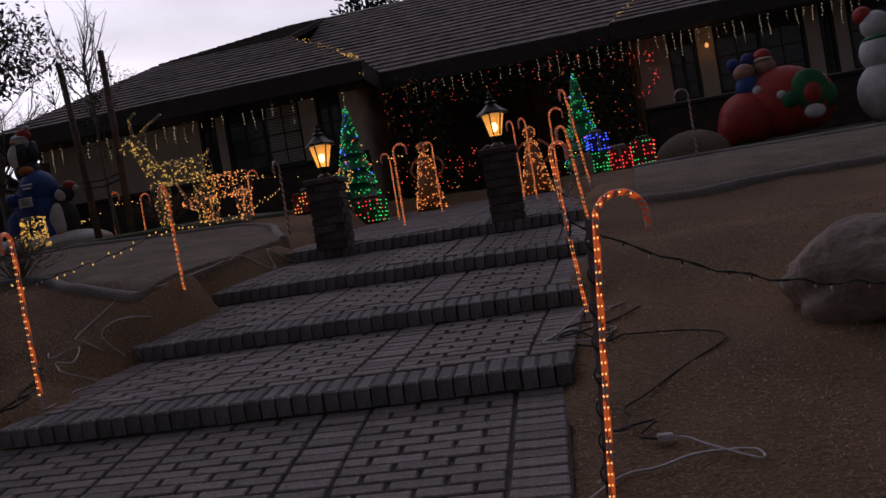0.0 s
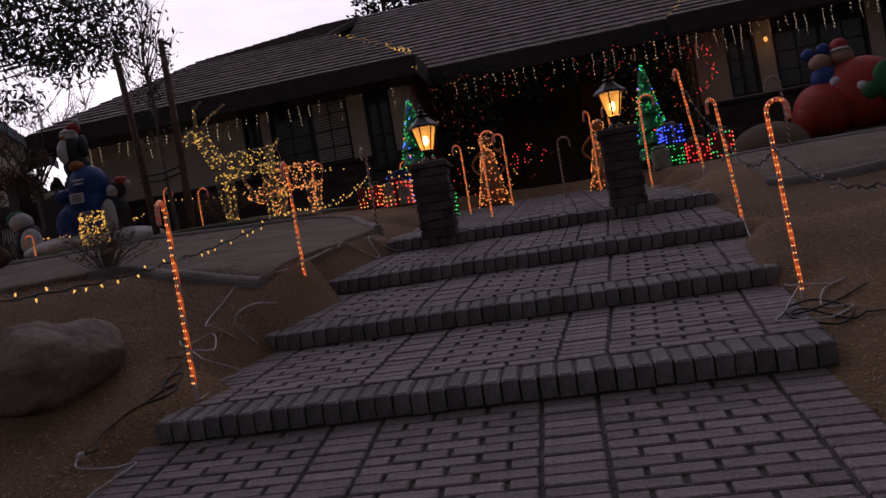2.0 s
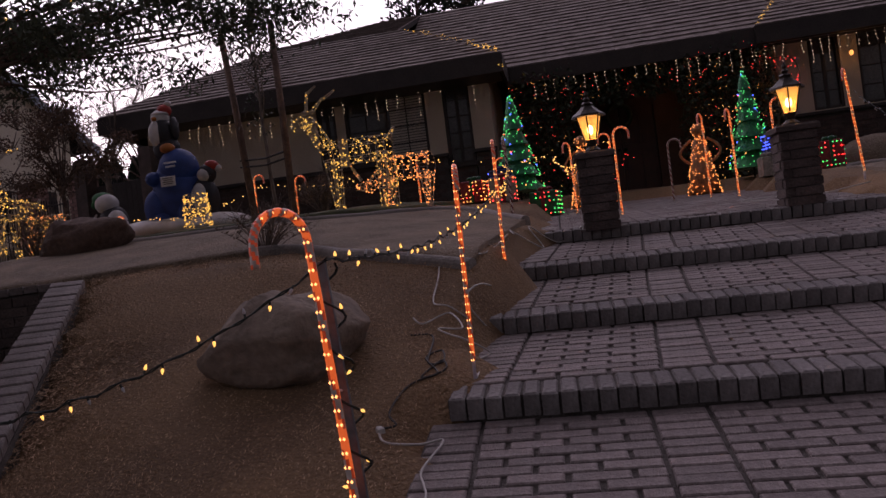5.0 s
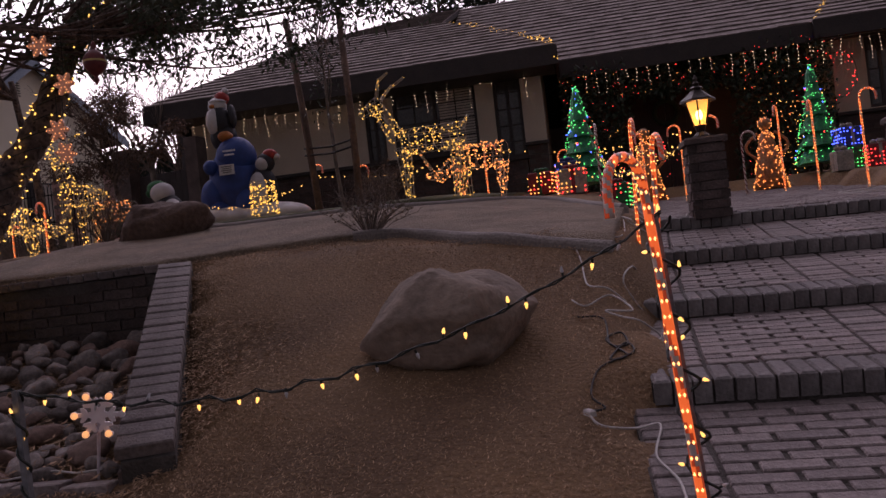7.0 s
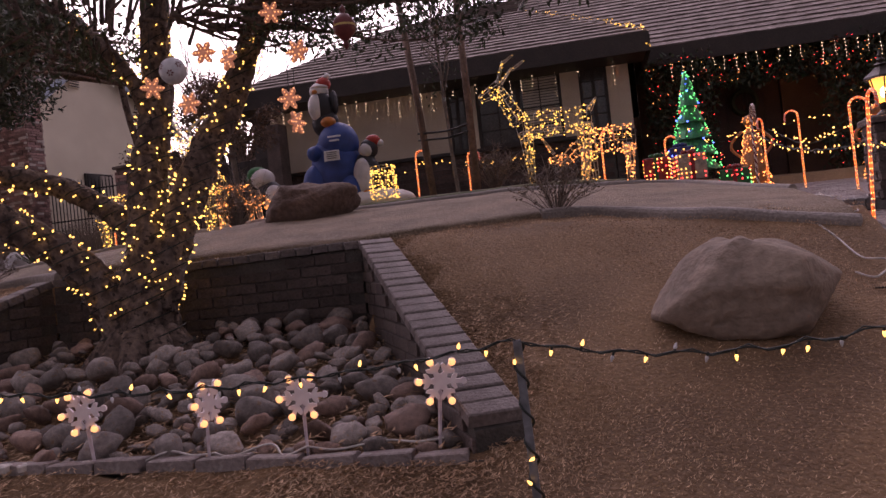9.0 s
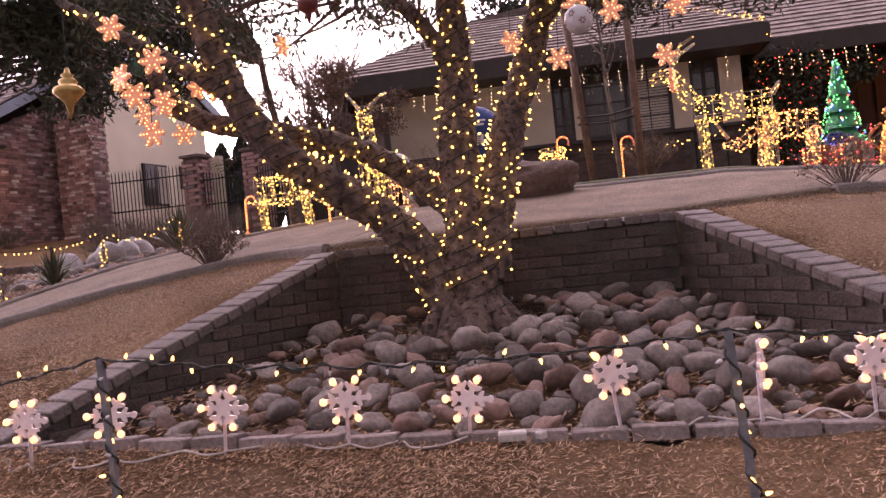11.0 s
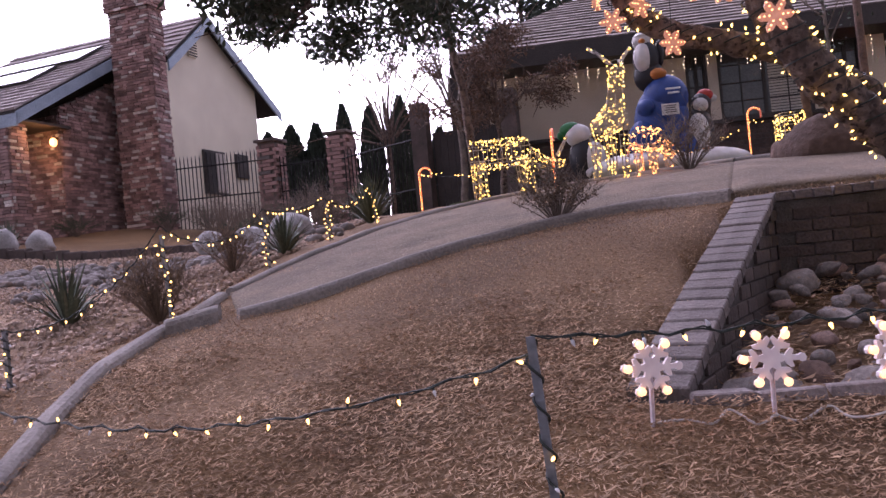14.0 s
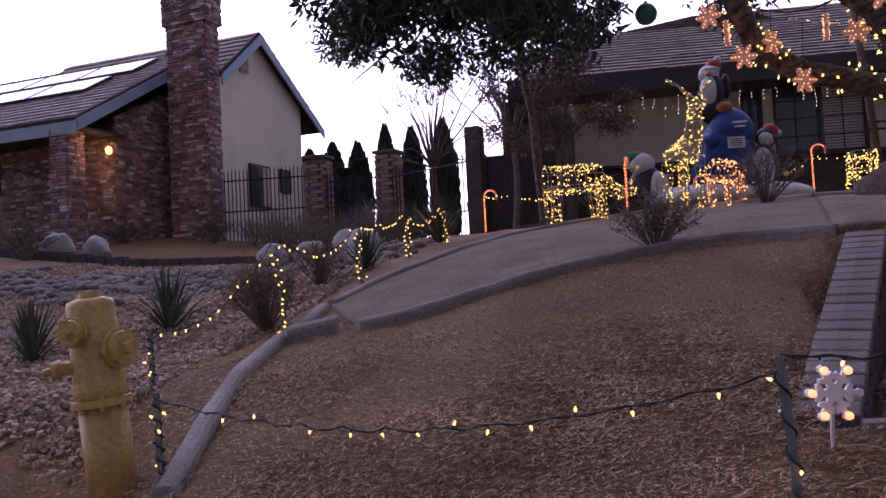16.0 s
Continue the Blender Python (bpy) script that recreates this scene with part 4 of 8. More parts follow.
def window(x0, x1, z0, z1, y, cols, rows, blind=True, name="window"):
    f = Shape()
    t = 0.05
    for cx, cz, sx, sz in (((x0 + x1) / 2, z0 + t / 2, x1 - x0, t), ((x0 + x1) / 2, z1 - t / 2, x1 - x0, t), (x0 + t / 2, (z0 + z1) / 2, t, z1 - z0 - 2 * t), (x1 - t / 2, (z0 + z1) / 2, t, z1 - z0 - 2 * t)):
        f.box((cx, y + 0.07, cz), (sx, 0.09, sz))
    w = part(name, f, M_TRIM, house, "dark brown framed window with grid bars")
    g = Shape()
    g.box(((x0 + x1) / 2, y + 0.09, (z0 + z1) / 2), (x1 - x0 - 2 * t, 0.012, z1 - z0 - 2 * t))
    part("pane", g, M_GLASS_DARK, w)
    for c in range(1, cols):
        x = x0 + (x1 - x0) * c / cols
        part("grid_bar", Shape().box((x, y + 0.078, (z0 + z1) / 2), (0.018 if c != cols / 2 else 0.06, 0.016, z1 - z0 - 2 * t)), M_TRIM, w)
    for r in range(1, rows):
        part("grid_bar", Shape().box(((x0 + x1) / 2, y + 0.075, z0 + (z1 - z0) * r / rows), (x1 - x0 - 2 * t, 0.014, 0.018)), M_TRIM, w)
    if blind:
        n = int((z1 - z0) / 0.05)
        xa = (x0 + x1) / 2 + 0.03
        for k in range(n):
            part("blind_slat", Shape().box(((xa + x1) / 2, y + 0.083, z0 + 0.05 + k * (z1 - z0 - 0.1) / n + 0.02), (x1 - xa - 0.08, 0.005, 0.034)), M_BLIND, w)
    return w


LW = [(-8.80, -8.46, SILL, HEAD), (-8.30, -6.86, SILL, HEAD), (-6.56, -6.10, 2.77, HEAD)]
wall_with_holes("wall", -12.0, -5.75, WY, 2.98, 4.45, [(a, b, max(c, 2.98), d) for a, b, c, d in LW], M_STUCCO)
s = Shape()
part("side_wall", Shape().box((-5.85, WY + 1.45, 2.95), (0.2, 2.48, 3.0)), M_STUCCO, house)
part("side_wall", Shape().box((-11.9, WY + 5.2, 2.95), (0.2, 10.0, 3.0)), M_STUCCO, house)
window(*LW[0], WY, 2, 4, False)
window(*LW[1], WY, 4, 4, True)
window(*LW[2], WY, 2, 5, False)


def veneer(x0, x1, y, z0, z1, name="wainscot", skip=()):
    """A base of real bricks a little proud of the wall."""
    core = Shape().box(((x0 + x1) / 2, y + 0.08, (z0 + z1) / 2), (x1 - x0, 0.2, z1 - z0))
    w = part(name, core, M_MORTAR, house, "dark brown brick wainscot")
    s = Shape()
    rows, cols = int((z1 - z0) / 0.075), int((x1 - x0) / 0.21)
    for r in range(rows):
        for c in range(cols):
            x = x0 + (c + 0.5 + (0.5 if r % 2 else 0)) * 0.21
            if x < x1 - 0.08:
                s.box((x, y - 0.022, z0 + (r + 0.5) * 0.075), (0.2, 0.02, 0.065))
    part("brick_cover", s, M_WAINSCOT, w, kind="stuff")
    s = Shape().box(((x0 + x1) / 2, y - 0.035, z1 + 0.025), (x1 - x0 + 0.06, 0.14, 0.05))
    part("ledge", s, M_TRIM, w)


veneer(-12.0, -6.58, WY, 1.5, 2.93)
veneer(-6.56, -6.10, WY, 1.5, 2.72)
veneer(-6.08, -5.75, WY, 1.5, 2.93)
RW = [(-0.32, 0.18, 2.98, 4.3), (0.47, 2.00, 2.98, 4.3), (2.24, 2.48, 2.98, 4.3), (2.69, 4.2, 2.98, 4.3)]
wall_with_holes("wall", -0.85, 8.0, RY, 2.95, 4.6, RW, M_STUCCO)
for a, b, c, d in RW:
    window(a, b, c, d, RY, 2 if b - a < 0.7 else 4, 4, False)
veneer(-0.85, 8.0, RY, 1.5, 2.90)
part("side_wall", Shape().box((-0.8, RY + 0.7, 3.2), (0.2, 1.0, 2.9)), M_STUCCO, house)
part("side_wall", Shape().box((8.1, RY + 4.2, 3.2), (0.2, 8, 2.9)), M_STUCCO, house)
part("back_wall", Shape().box((-2.2, 22.6, 3.2), (20.4, 0.2, 2.9)), M_STUCCO, house)
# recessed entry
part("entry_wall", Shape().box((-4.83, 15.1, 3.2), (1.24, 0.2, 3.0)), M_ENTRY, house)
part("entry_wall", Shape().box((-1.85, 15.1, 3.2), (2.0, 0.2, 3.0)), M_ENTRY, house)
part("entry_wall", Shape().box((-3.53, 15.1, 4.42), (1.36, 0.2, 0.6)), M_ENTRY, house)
for k in (0, 1):
    x = -3.86 + 0.67 * k
    d = part("door", Shape().box((x, 15.1, 3.0), (0.66, 0.06, 2.24)), M_DOOR, house, "dark panelled front door")
    s = Shape()
    for px in (-0.15, 0.15):
        for pz in (-0.6, 0.35):
            s.box((x + px, 15.06, 3.0 + pz), (0.22, 0.03, 0.7))
    part("panel", s, M_DOOR, d)
    part("handle", Shape().ball((x + (0.27 if k == 0 else -0.27), 15.02, 2.9), 0.035), M_LAMP_METAL, d)
s = Shape().box((-3.2, 14.2, 1.78), (4.5, 2.4, 0.3))
part("porch_floor", s, M_PAVER, house)


# roofs: planes cut by hips, covered with shakes
def roof_plane(name, corners, course=0.24, width=0.28, seed=1):
    """corners: eave left, eave right, top right, top left."""
    el, er, tr_, tl_ = [Vector(c) for c in corners]
    base = Shape().add([el, er, tr_, tl_] + [p + Vector((0, 0.02, -0.10)) for p in (el, er, tr_, tl_)], [(0, 1, 2, 3), (7, 6, 5, 4), (0, 4, 5, 1), (1, 5, 6, 2), (2, 6, 7, 3), (3, 7, 4, 0)])
    r = part(name, base, M_SHAKE_UNDER, house, "weathered grey-brown shake roof")
    s, rng = Shape(), random.Random(seed)
    nrm = (er - el).cross(tl_ - el).normalized()
    upl = ((tl_ - el).length + (tr_ - er).length) / 2
    rows = int(upl / course)
    for i in range(rows):
        t0, t1 = i / rows, (i + 1.18) / rows
        a, b = el.lerp(tl_, t0), er.lerp(tr_, t0)
        c, d = el.lerp(tl_, min(t1, 1)), er.lerp(tr_, min(t1, 1))
        ln = (b - a).length
        n = max(1, int(ln / width))
        x = 0.0
        cuts = [0] + sorted((k + rng.uniform(-.22, .22)) / n for k in range(1, n)) + [1]
        for k in range(n):
            f0, f1 = cuts[k] + 0.004 / max(ln, .1), cuts[k + 1]
            h = rng.uniform(0.030, 0.040)
            drop = rng.uniform(0, 0.012) * (el - tl_).normalized()
            q = [a.lerp(b, f0) + drop, a.lerp(b, f1) + drop, c.lerp(d, f1), c.lerp(d, f0)]
            lowq = [q[0] + nrm * h, q[1] + nrm * h, q[2] + nrm * 0.006, q[3] + nrm * 0.006]
            s.add(q + lowq, [(4, 5, 6, 7), (1, 2, 6, 5), (3, 0, 4, 7)])
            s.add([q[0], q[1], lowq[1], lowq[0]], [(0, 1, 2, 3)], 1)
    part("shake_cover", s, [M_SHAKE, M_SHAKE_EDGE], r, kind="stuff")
    return r


def fascia(a, b, z, drop=0.30):
    s = Shape()
    a, b = Vector(a), Vector(b)
    d = (b - a)
    s.box(((a.x + b.x) / 2, (a.y + b.y) / 2 - 0.02, z - drop / 2), (d.length + 0.04, 0.05, drop), math.atan2(d.y, d.x))
    part("fascia", s, M_TRIM, house)


EZ = 4.36
EY = WY - 0.65
EL, ER = -12.5, -5.45                            # ends of the near eave
RIDGE_Y, RIDGE_Z = 17.6, 7.0
# near wing: front slope with hips at both ends; then the recessed middle and the far wing
roof_plane("roof", [(EL, EY, EZ), (ER, EY, EZ), (-7.55, 14.5, 5.80), (-10.4, 14.5, 5.80)], seed=1)
roof_plane("roof", [(-10.4, 14.5, 5.80), (-7.55, 14.5, 5.80), (-7.55, RIDGE_Y, RIDGE_Z), (-8.4, RIDGE_Y, RIDGE_Z)], seed=5)
roof_plane("roof", [(ER, EY, EZ), (ER, 13.6, EZ + 0.02), (-7.55, 14.51, 5.81), (-7.55, 14.5, 5.80)], seed=2)
roof_plane("roof", [(-7.55, 13.1, EZ + 0.02), (0.4, 13.1, EZ + 0.02), (0.4, RIDGE_Y, RIDGE_Z), (-7.55, RIDGE_Y, RIDGE_Z)], seed=3)
roof_plane("roof", [(-1.3, RY - 0.75, EZ + 0.05), (9.0, RY - 0.75, EZ + 0.05), (9.0, RIDGE_Y + 0.4, RIDGE_Z), (0.9, RIDGE_Y + 0.4, RIDGE_Z)], seed=4)
roof_plane("roof", [(EL, 22.0, EZ), (EL, EY, EZ), (-10.4, 14.5, 5.80), (-8.4, RIDGE_Y, RIDGE_Z)], seed=6)
roof_plane("roof", [(9.0, 23.5, EZ), (EL, 23.5, EZ), (-8.4, RIDGE_Y, RIDGE_Z), (9.0, RIDGE_Y, RIDGE_Z)], 0.4, 0.6, seed=7)
fascia((EL, EY, 0), (ER, EY, 0), EZ)
fascia((ER, EY, 0), (ER, 13.15, 0), EZ)
fascia((ER, 13.1, 0), (-1.25, 13.1, 0), EZ + 0.02)
fascia((-1.3, RY - 0.75, 0), (9.0, RY - 0.75, 0), EZ + 0.05)
fascia((EL, 22, 0), (EL, EY, 0), EZ)
s = Shape()
s.box(((EL + ER) / 2, EY + 0.36, EZ - 0.285), (ER - EL - 0.1, 0.7, 0.03))
s.box((-3.5, 14.1, EZ - 0.18), (3.9, 1.9, 0.03))
s.box((3.8, RY - 0.35, EZ - 0.15), (10.3, 0.75, 0.03))
part("soffit", s, M_TRIM, house)

# ---- pillars and lanterns by the top step ----
def pillar(u, v, label):
    p = xy(u, v)
    z0 = 1.30
    t = thing("brick_pillar", label, "pillar", "gate pillars", at=(p.x, p.y, z0), rz=ALONG)
    part("core", Shape().box((0, 0, 0.28), (0.25, 0.25, 0.56)), M_MORTAR, t)
    for r in range(8):
        for c in range(4):
            a = c * math.pi / 2 + (0.0 if r % 2 else math.pi)
            off = 0.032 if r % 2 else -0.032
            m = Matrix.Rotation(a, 4, "Z") @ Matrix.Translation((off, -0.105, 0.033 + 0.07 * r)) @ Matrix.Diagonal((1.05, 0.75, 1.05, 1))
            piece("brick", BRICK_WALL[0], t, m)
    part("coping", Shape().box((0, 0, 0.585), (0.315, 0.315, 0.05), ch=0.015), M_WALLBRICK, t)
    l = thing("lantern", "lit dark bronze lantern with amber glass on a brick pillar", "lantern", "pillar lanterns", at=(p.x, p.y, z0 + 0.61), rz=ALONG + 0.3)
    part("base", Shape().tube([(0, 0, 0), (0, 0, 0.02), (0, 0, 0.05), (0, 0, 0.10)], [0.07, 0.065, 0.03, 0.045], 10), M_LAMP_METAL, l)
    n = 6
    ring = lambda r, z: [(r * math.cos(2 * math.pi * k / n), r * math.sin(2 * math.pi * k / n), z) for k in range(n)]
    for k in range(n):
        a, b = ring(0.052, 0.105), ring(0.098, 0.285)
        sh = Shape().add([a[k], a[(k + 1) % n], b[(k + 1) % n], b[k]], [(0, 1, 2, 3)])
        part("pane", sh, L_LANTERN, l, "glowing amber glass")
        part("rib", Shape().tube([a[k], b[k]], 0.006, 5), M_LAMP_METAL, l)
    part("flame_bulb", Shape().ball((0, 0, 0.18), (0.026, 0.026, 0.04), 8, 6), L_LANTERN_HOT, l)
    part("roof", Shape().tube([(0, 0, 0.28), (0, 0, 0.295), (0, 0, 0.33), (0, 0, 0.37), (0, 0, 0.385), (0, 0, 0.40)], [0.135, 0.132, 0.085, 0.04, 0.05, 0.03], 6), M_LAMP_METAL, l)
    part("finial", Shape().tube([(0, 0, 0.40), (0, 0, 0.42), (0, 0, 0.44), (0, 0, 0.455), (0, 0, 0.49)], [0.015, 0.03, 0.012, 0.018, 0.003], 8), M_LAMP_METAL, l)
    lamp = bpy.data.lights.new("lantern_lamp", "POINT")
    lamp.energy, lamp.color, lamp.shadow_soft_size = 0.9, (1.0, 0.55, 0.2), 0.06
    lo = new("lantern_lamp", lamp)
    lo.location = (p.x, p.y, z0 + 0.61 + 0.18)


pillar(2.97, 3.50, "square brown brick pillar at the top step")
pillar(4.47, 3.55, "square brown brick pillar at the top step")


# ---- candy canes ----
def cane(x, y, top, base=None, hook=(-1, 0), lit=True, r=0.0105, hr=0.075, lean=(0, 0), label=None):
    z0 = surface(x, y) if base is None else base
    hx, hy = Vector(hook).normalized()
    h = top - z0 - hr
    line = [Vector((lean[0] * k / 8, lean[1] * k / 8, h * k / 8)) for k in range(9)]
    e = line[-1]
    for k in range(1, 11):
        a = math.pi * k / 10
        line.append(e + Vector((hx, hy, 0)) * (hr - hr * math.cos(a)) + Vector((0, 0, hr * math.sin(a))))
    tip = line[-1]
    line.append(tip + Vector((0, 0, -0.05)))
    t = thing("candy_cane", label or ("lit red and white candy cane stake with a glowing rope light" if lit else "unlit silvery candy cane stake in the garden"), "candy cane", "candy cane stakes", at=(x, y, z0))
    fine = []
    for i in range(len(line) - 1):
        for k in range(5):
            fine.append(line[i].lerp(line[i + 1], k / 5))
    fine.append(line[-1])
    cut = int(len(fine) * 0.84)
    if lit:
        s = Shape().tube(fine[:cut], r, 8, mats=[0, 0, 0, 1, 2, 2, 1, 0])
        part("tube", s, [M_CANE_LIT, M_CANE_R, M_CANE_W], t, "red glowing tube", True)
        s = Shape().tube(fine[cut - 1:], r, 8, mats=[0, 0, 1, 1])
        part("tip", s, [M_CANE_W, M_CANE_R], t, "red and white striped tip", True)
        b = Shape()
        ln = 0.0
        step = 0.034
        for i in range(cut - 1):
            d = fine[i + 1] - fine[i]
            while ln < d.length:
                p = fine[i] + d.normalized() * ln
                a = d.orthogonal().normalized() if abs(d.normalized().z) < 0.95 else Vector((0, -1, 0))
                for sgn in (Vector((0.55, -0.83, 0.0)), Vector((-0.55, -0.83, 0.0))):
                    b.dot(p + sgn * r * 0.9, 0.0042, 0, d, 1.3)
                ln += step
            ln -= d.length
        part("bulb_set", b, L_ROPE, t, kind="stuff")
    else:
        part("tube", Shape().tube(fine, r, 8, mats=[0, 0, 1, 1]), [M_CANE_W, M_CANE_DULL], t, "", True)
    part("ground_stake", Shape().tube([(0, 0, 0.02), (0, 0, -0.08)], 0.008, 6), M_STAKE_W, t)
    return t


cane(-2.862, 1.34, 1.385, hook=(-0.35, -0.94), r=0.0105, hr=0.078, lean=(-0.068, 0.0))
cane(-0.20, 2.30, 1.285, hook=(1, 0.25), r=0.0105, hr=0.075, lean=(0.085, 0.0))
cane(-3.09, 2.80, 1.60, 0.79, (0.40, -0.92), hr=0.055, lean=(0.03, -0.04))
cane(-3.36, 4.28, 1.89, 1.12, (0.3, -0.95), hr=0.055, lean=(0.03, -0.06))
cane(-0.535, 3.90, 1.61, 0.755, (0.95, -0.3), hr=0.045, lean=(-0.03, -0.12))
cane(-0.755, 5.49, 1.87, 1.03, (-0.5, -0.85), hr=0.05, lean=(-0.05, -0.12))
cane(-1.02, 7.08, 2.37, 1.54, (-0.3, -0.95), hr=0.05, lean=(-0.07, -0.14))
for x, y, top, hk in ((-5.04, 9.8, 2.48, (1, 0)), (-3.45, 9.5, 2.53, (-1, 0.2)), (-3.10, 7.5, 2.30, (1, 0)), (-2.03, 9.0, 2.49, (-0.3, -1)), (-1.62, 8.5, 2.46, (1, 0)), (-2.35, 9.6, 2.57, (-0.3, -1)),
                      (-3.85, 9.0, 2.42, (-0.4, -1)), (-8.05, 8.55, 2.64, (1, 0)), (-10.0, 6.0, 2.32, (0.3, -1)), (-11.78, 7.03, 2.26, (1, 0)), (-7.2, 8.2, 2.48, (1, 0)), (-5.6, 8.4, 2.50, (1, 0)), (-9.25, 7.4, 2.25, (-1, 0))):
    cane(x, y, top, None, hk, r=0.0115)
cane(-2.77, 9.5, 2.32, None, (1, 0), False, 0.012)
cane(-3.95, 6.6, 2.25, None, (0.2, -1), False, 0.012)
cane(-0.2, 9.5, 2.5, None, (-1, 0), False, 0.012)


# ---- posts and strings along the front ----
POST_AT = [(1.75, 3.10, 1.25), (-0.205, 2.36, 1.27), (-2.905, 1.375, 1.31), (-4.50, 1.02, 1.05), (-5.95, 0.63, 1.05), (-7.63, 0.40, 1.09), (-9.03, 0.05, 1.01), (-11.70, 1.10, 1.06), (-11.06, 0.38, 0.88)]


def post(x, y, top, lean=None, wide=0.014):
    z0 = height(x, y)
    lean = random.Random(int(x * 100)).uniform(0.02, 0.06) if lean is None else lean
    t = thing("light_post", "grey metal garden post wound with dark cord and small bulbs", "post", "string light posts", at=(x, y, z0))
    s = Shape()
    h = top - z0
    s.box((0, 0, 0), (0.020, 0.005, h), m=Matrix.Translation((0.02, 0, h / 2 - 0.05)) @ Matrix.Rotation(-lean, 4, "Y"))
    s.box((0, 0, 0), (0.006, 0.013, h), m=Matrix.Translation((0.02, 0.012, h / 2 - 0.05)) @ Matrix.Rotation(-lean, 4, "Y"))
    part("channel", s, M_POST, t)
    line = []
    for k in range(84):
        a = k * 0.62
        z = h * (1 - k / 84 * 0.95) - 0.06
        line.append(Vector((-lean * (z / h - 0.5) + 0.02 + wide * math.cos(a), wide * math.sin(a) + 0.004, z)))
    part("cord", Shape().tube(line, 0.0034, 5, 0, False), M_CORD_G, t)
    return line, Vector((x, y, z0)), t


def c6(s, g, p, d, lit=True, size=1.0):
    """A faceted strawberry bulb with its socket."""
    d = Vector(d).normalized()
    g.tube([p, Vector(p) + d * 0.018 * size], 0.0055 * size, 6)
    q = Vector(p) + d * 0.018 * size
    s.tube([q, q + d * 0.008 * size, q + d * 0.020 * size, q + d * 0.028 * size], [0.0055 * size, 0.0085 * size, 0.0055 * size, 0.001], 7, 0 if lit else 1)


POST_TOPS = []
for x, y, top in POST_AT:
    by_cane = abs(x + 2.905) < 0.01
    line, base, t = post(x, y, top, -0.085 if abs(x + 0.205) < 0.01 else 0.07 if by_cane else None, 0.030 if by_cane else 0.014)
    POST_TOPS.append(base + Vector((0, 0, top - base.z - 0.05)))
    rng = random.Random(int(x * 77))
    s, g = Shape(), Shape()
    wound_post = -8 < x < -5.5 or x < -10
    for k in range(6, 82, 4 if by_cane else 6 if wound_post else 8):
        d = Vector((rng.uniform(-1, 1), rng.uniform(-1, 0.2), rng.uniform(-.4, .6)))
        c6(s, g, line[k], d, rng.random() < (0.35 if x < -10 else 0.75) and x < -1, 0.62 if wound_post else 0.52)
    part("socket_set", g, M_CORD_G, t, kind="stuff")
    part("bulb_set", s, [L_WARM, M_ORN_WHITE], t, kind="stuff")


def swag(a, b, sag, n, label, seed, lit=0.8, size=0.54, spacing=0.075):
    a, b, rng = Vector(a), Vector(b), random.Random(seed)
    t = thing("string_lights", label, "string lights", "strings between posts", at=tuple(a))
    line = []
    for k in range(n + 1):
        f = k / n
        p = (b - a) * f + Vector((0, 0, -sag * 4 * f * (1 - f)))
        line.append(p + Vector((0, 0, 0.006 * math.sin(k * 1.9))))
    part("cord", Shape().tube(line, 0.0042 * size, 5, 0, False), M_CORD_G, t)
    tw = [p + Vector((0, 0.006 * math.sin(i * 2.1), 0.006 * math.cos(i * 2.1))) for i, p in enumerate(line)]
    part("twisted_wire", Shape().tube(tw, 0.004 * size, 5, 0, False), M_CORD_G, t)
    s, g = Shape(), Shape()
    m = max(3, int((b - a).length / spacing))
    for k in range(1, m):
        f = (k + rng.uniform(-.25, .25)) / m
        p = (b - a) * f + Vector((0, 0, -sag * 4 * f * (1 - f)))
        up = 1 if rng.random() < 0.3 else -1
        c6(s, g, p, (rng.uniform(-.5, .5), rng.uniform(-.5, .5), up), rng.random() < lit, size)
    part("socket_set", g, M_CORD_G, t, kind="stuff")
    part("bulb_set", s, [L_WARM, M_ORN_WHITE], t, kind="stuff")


DARK_STRING = "dark green cord of warm strawberry bulbs slung between garden posts"
for i, sag in ((0, 0.33), (2, 0.17), (3, 0.05), (4, 0.05), (5, 0.05)):
    swag(POST_TOPS[i], POST_TOPS[i + 1], sag, 40, DARK_STRING, i, 0.0 if i == 0 else 0.72)
swag(POST_TOPS[6] - Vector((0, 0, 0.04)), POST_TOPS[8] - Vector((0, 0, 0.02)), 0.12, 40, DARK_STRING, 6, 0.72, spacing=0.12)
swag((-1.05, 6.88, 2.18), (-0.80, 5.40, 1.66), 0.06, 30, DARK_STRING, 30, 0.0)
swag((-0.80, 5.40, 1.66), (-0.56, 3.80, 1.40), 0.14, 30, DARK_STRING, 37, 0.0)
swag((-0.56, 3.80, 1.40), POST_TOPS[1], 0.12, 30, DARK_STRING, 31, 0.0)
swag(POST_TOPS[2], (-3.34, 4.25, 1.62), 0.10, 50, DARK_STRING, 32, 0.8)
swag((-3.34, 4.25, 1.62), (-3.95, 6.6, 2.02), 0.10, 40, DARK_STRING, 38, 0.8)
LIT_POSTS = ((-11.67, 2.20, 1.50), (-11.70, 3.38, 1.64), (-11.84, 4.66, 1.80), (-11.92, 5.90, 2.00))
ends = [POST_TOPS[7]] + [Vector(p) for p in LIT_POSTS]
for k, (sag, gap) in enumerate(((0.16, 0.10), (0.16, 0.09), (0.05, 0.08), (0.12, 0.08))):
    swag(ends[k], ends[k + 1], sag, 36, DARK_STRING, 33 + k, 1.0, 0.6, gap)
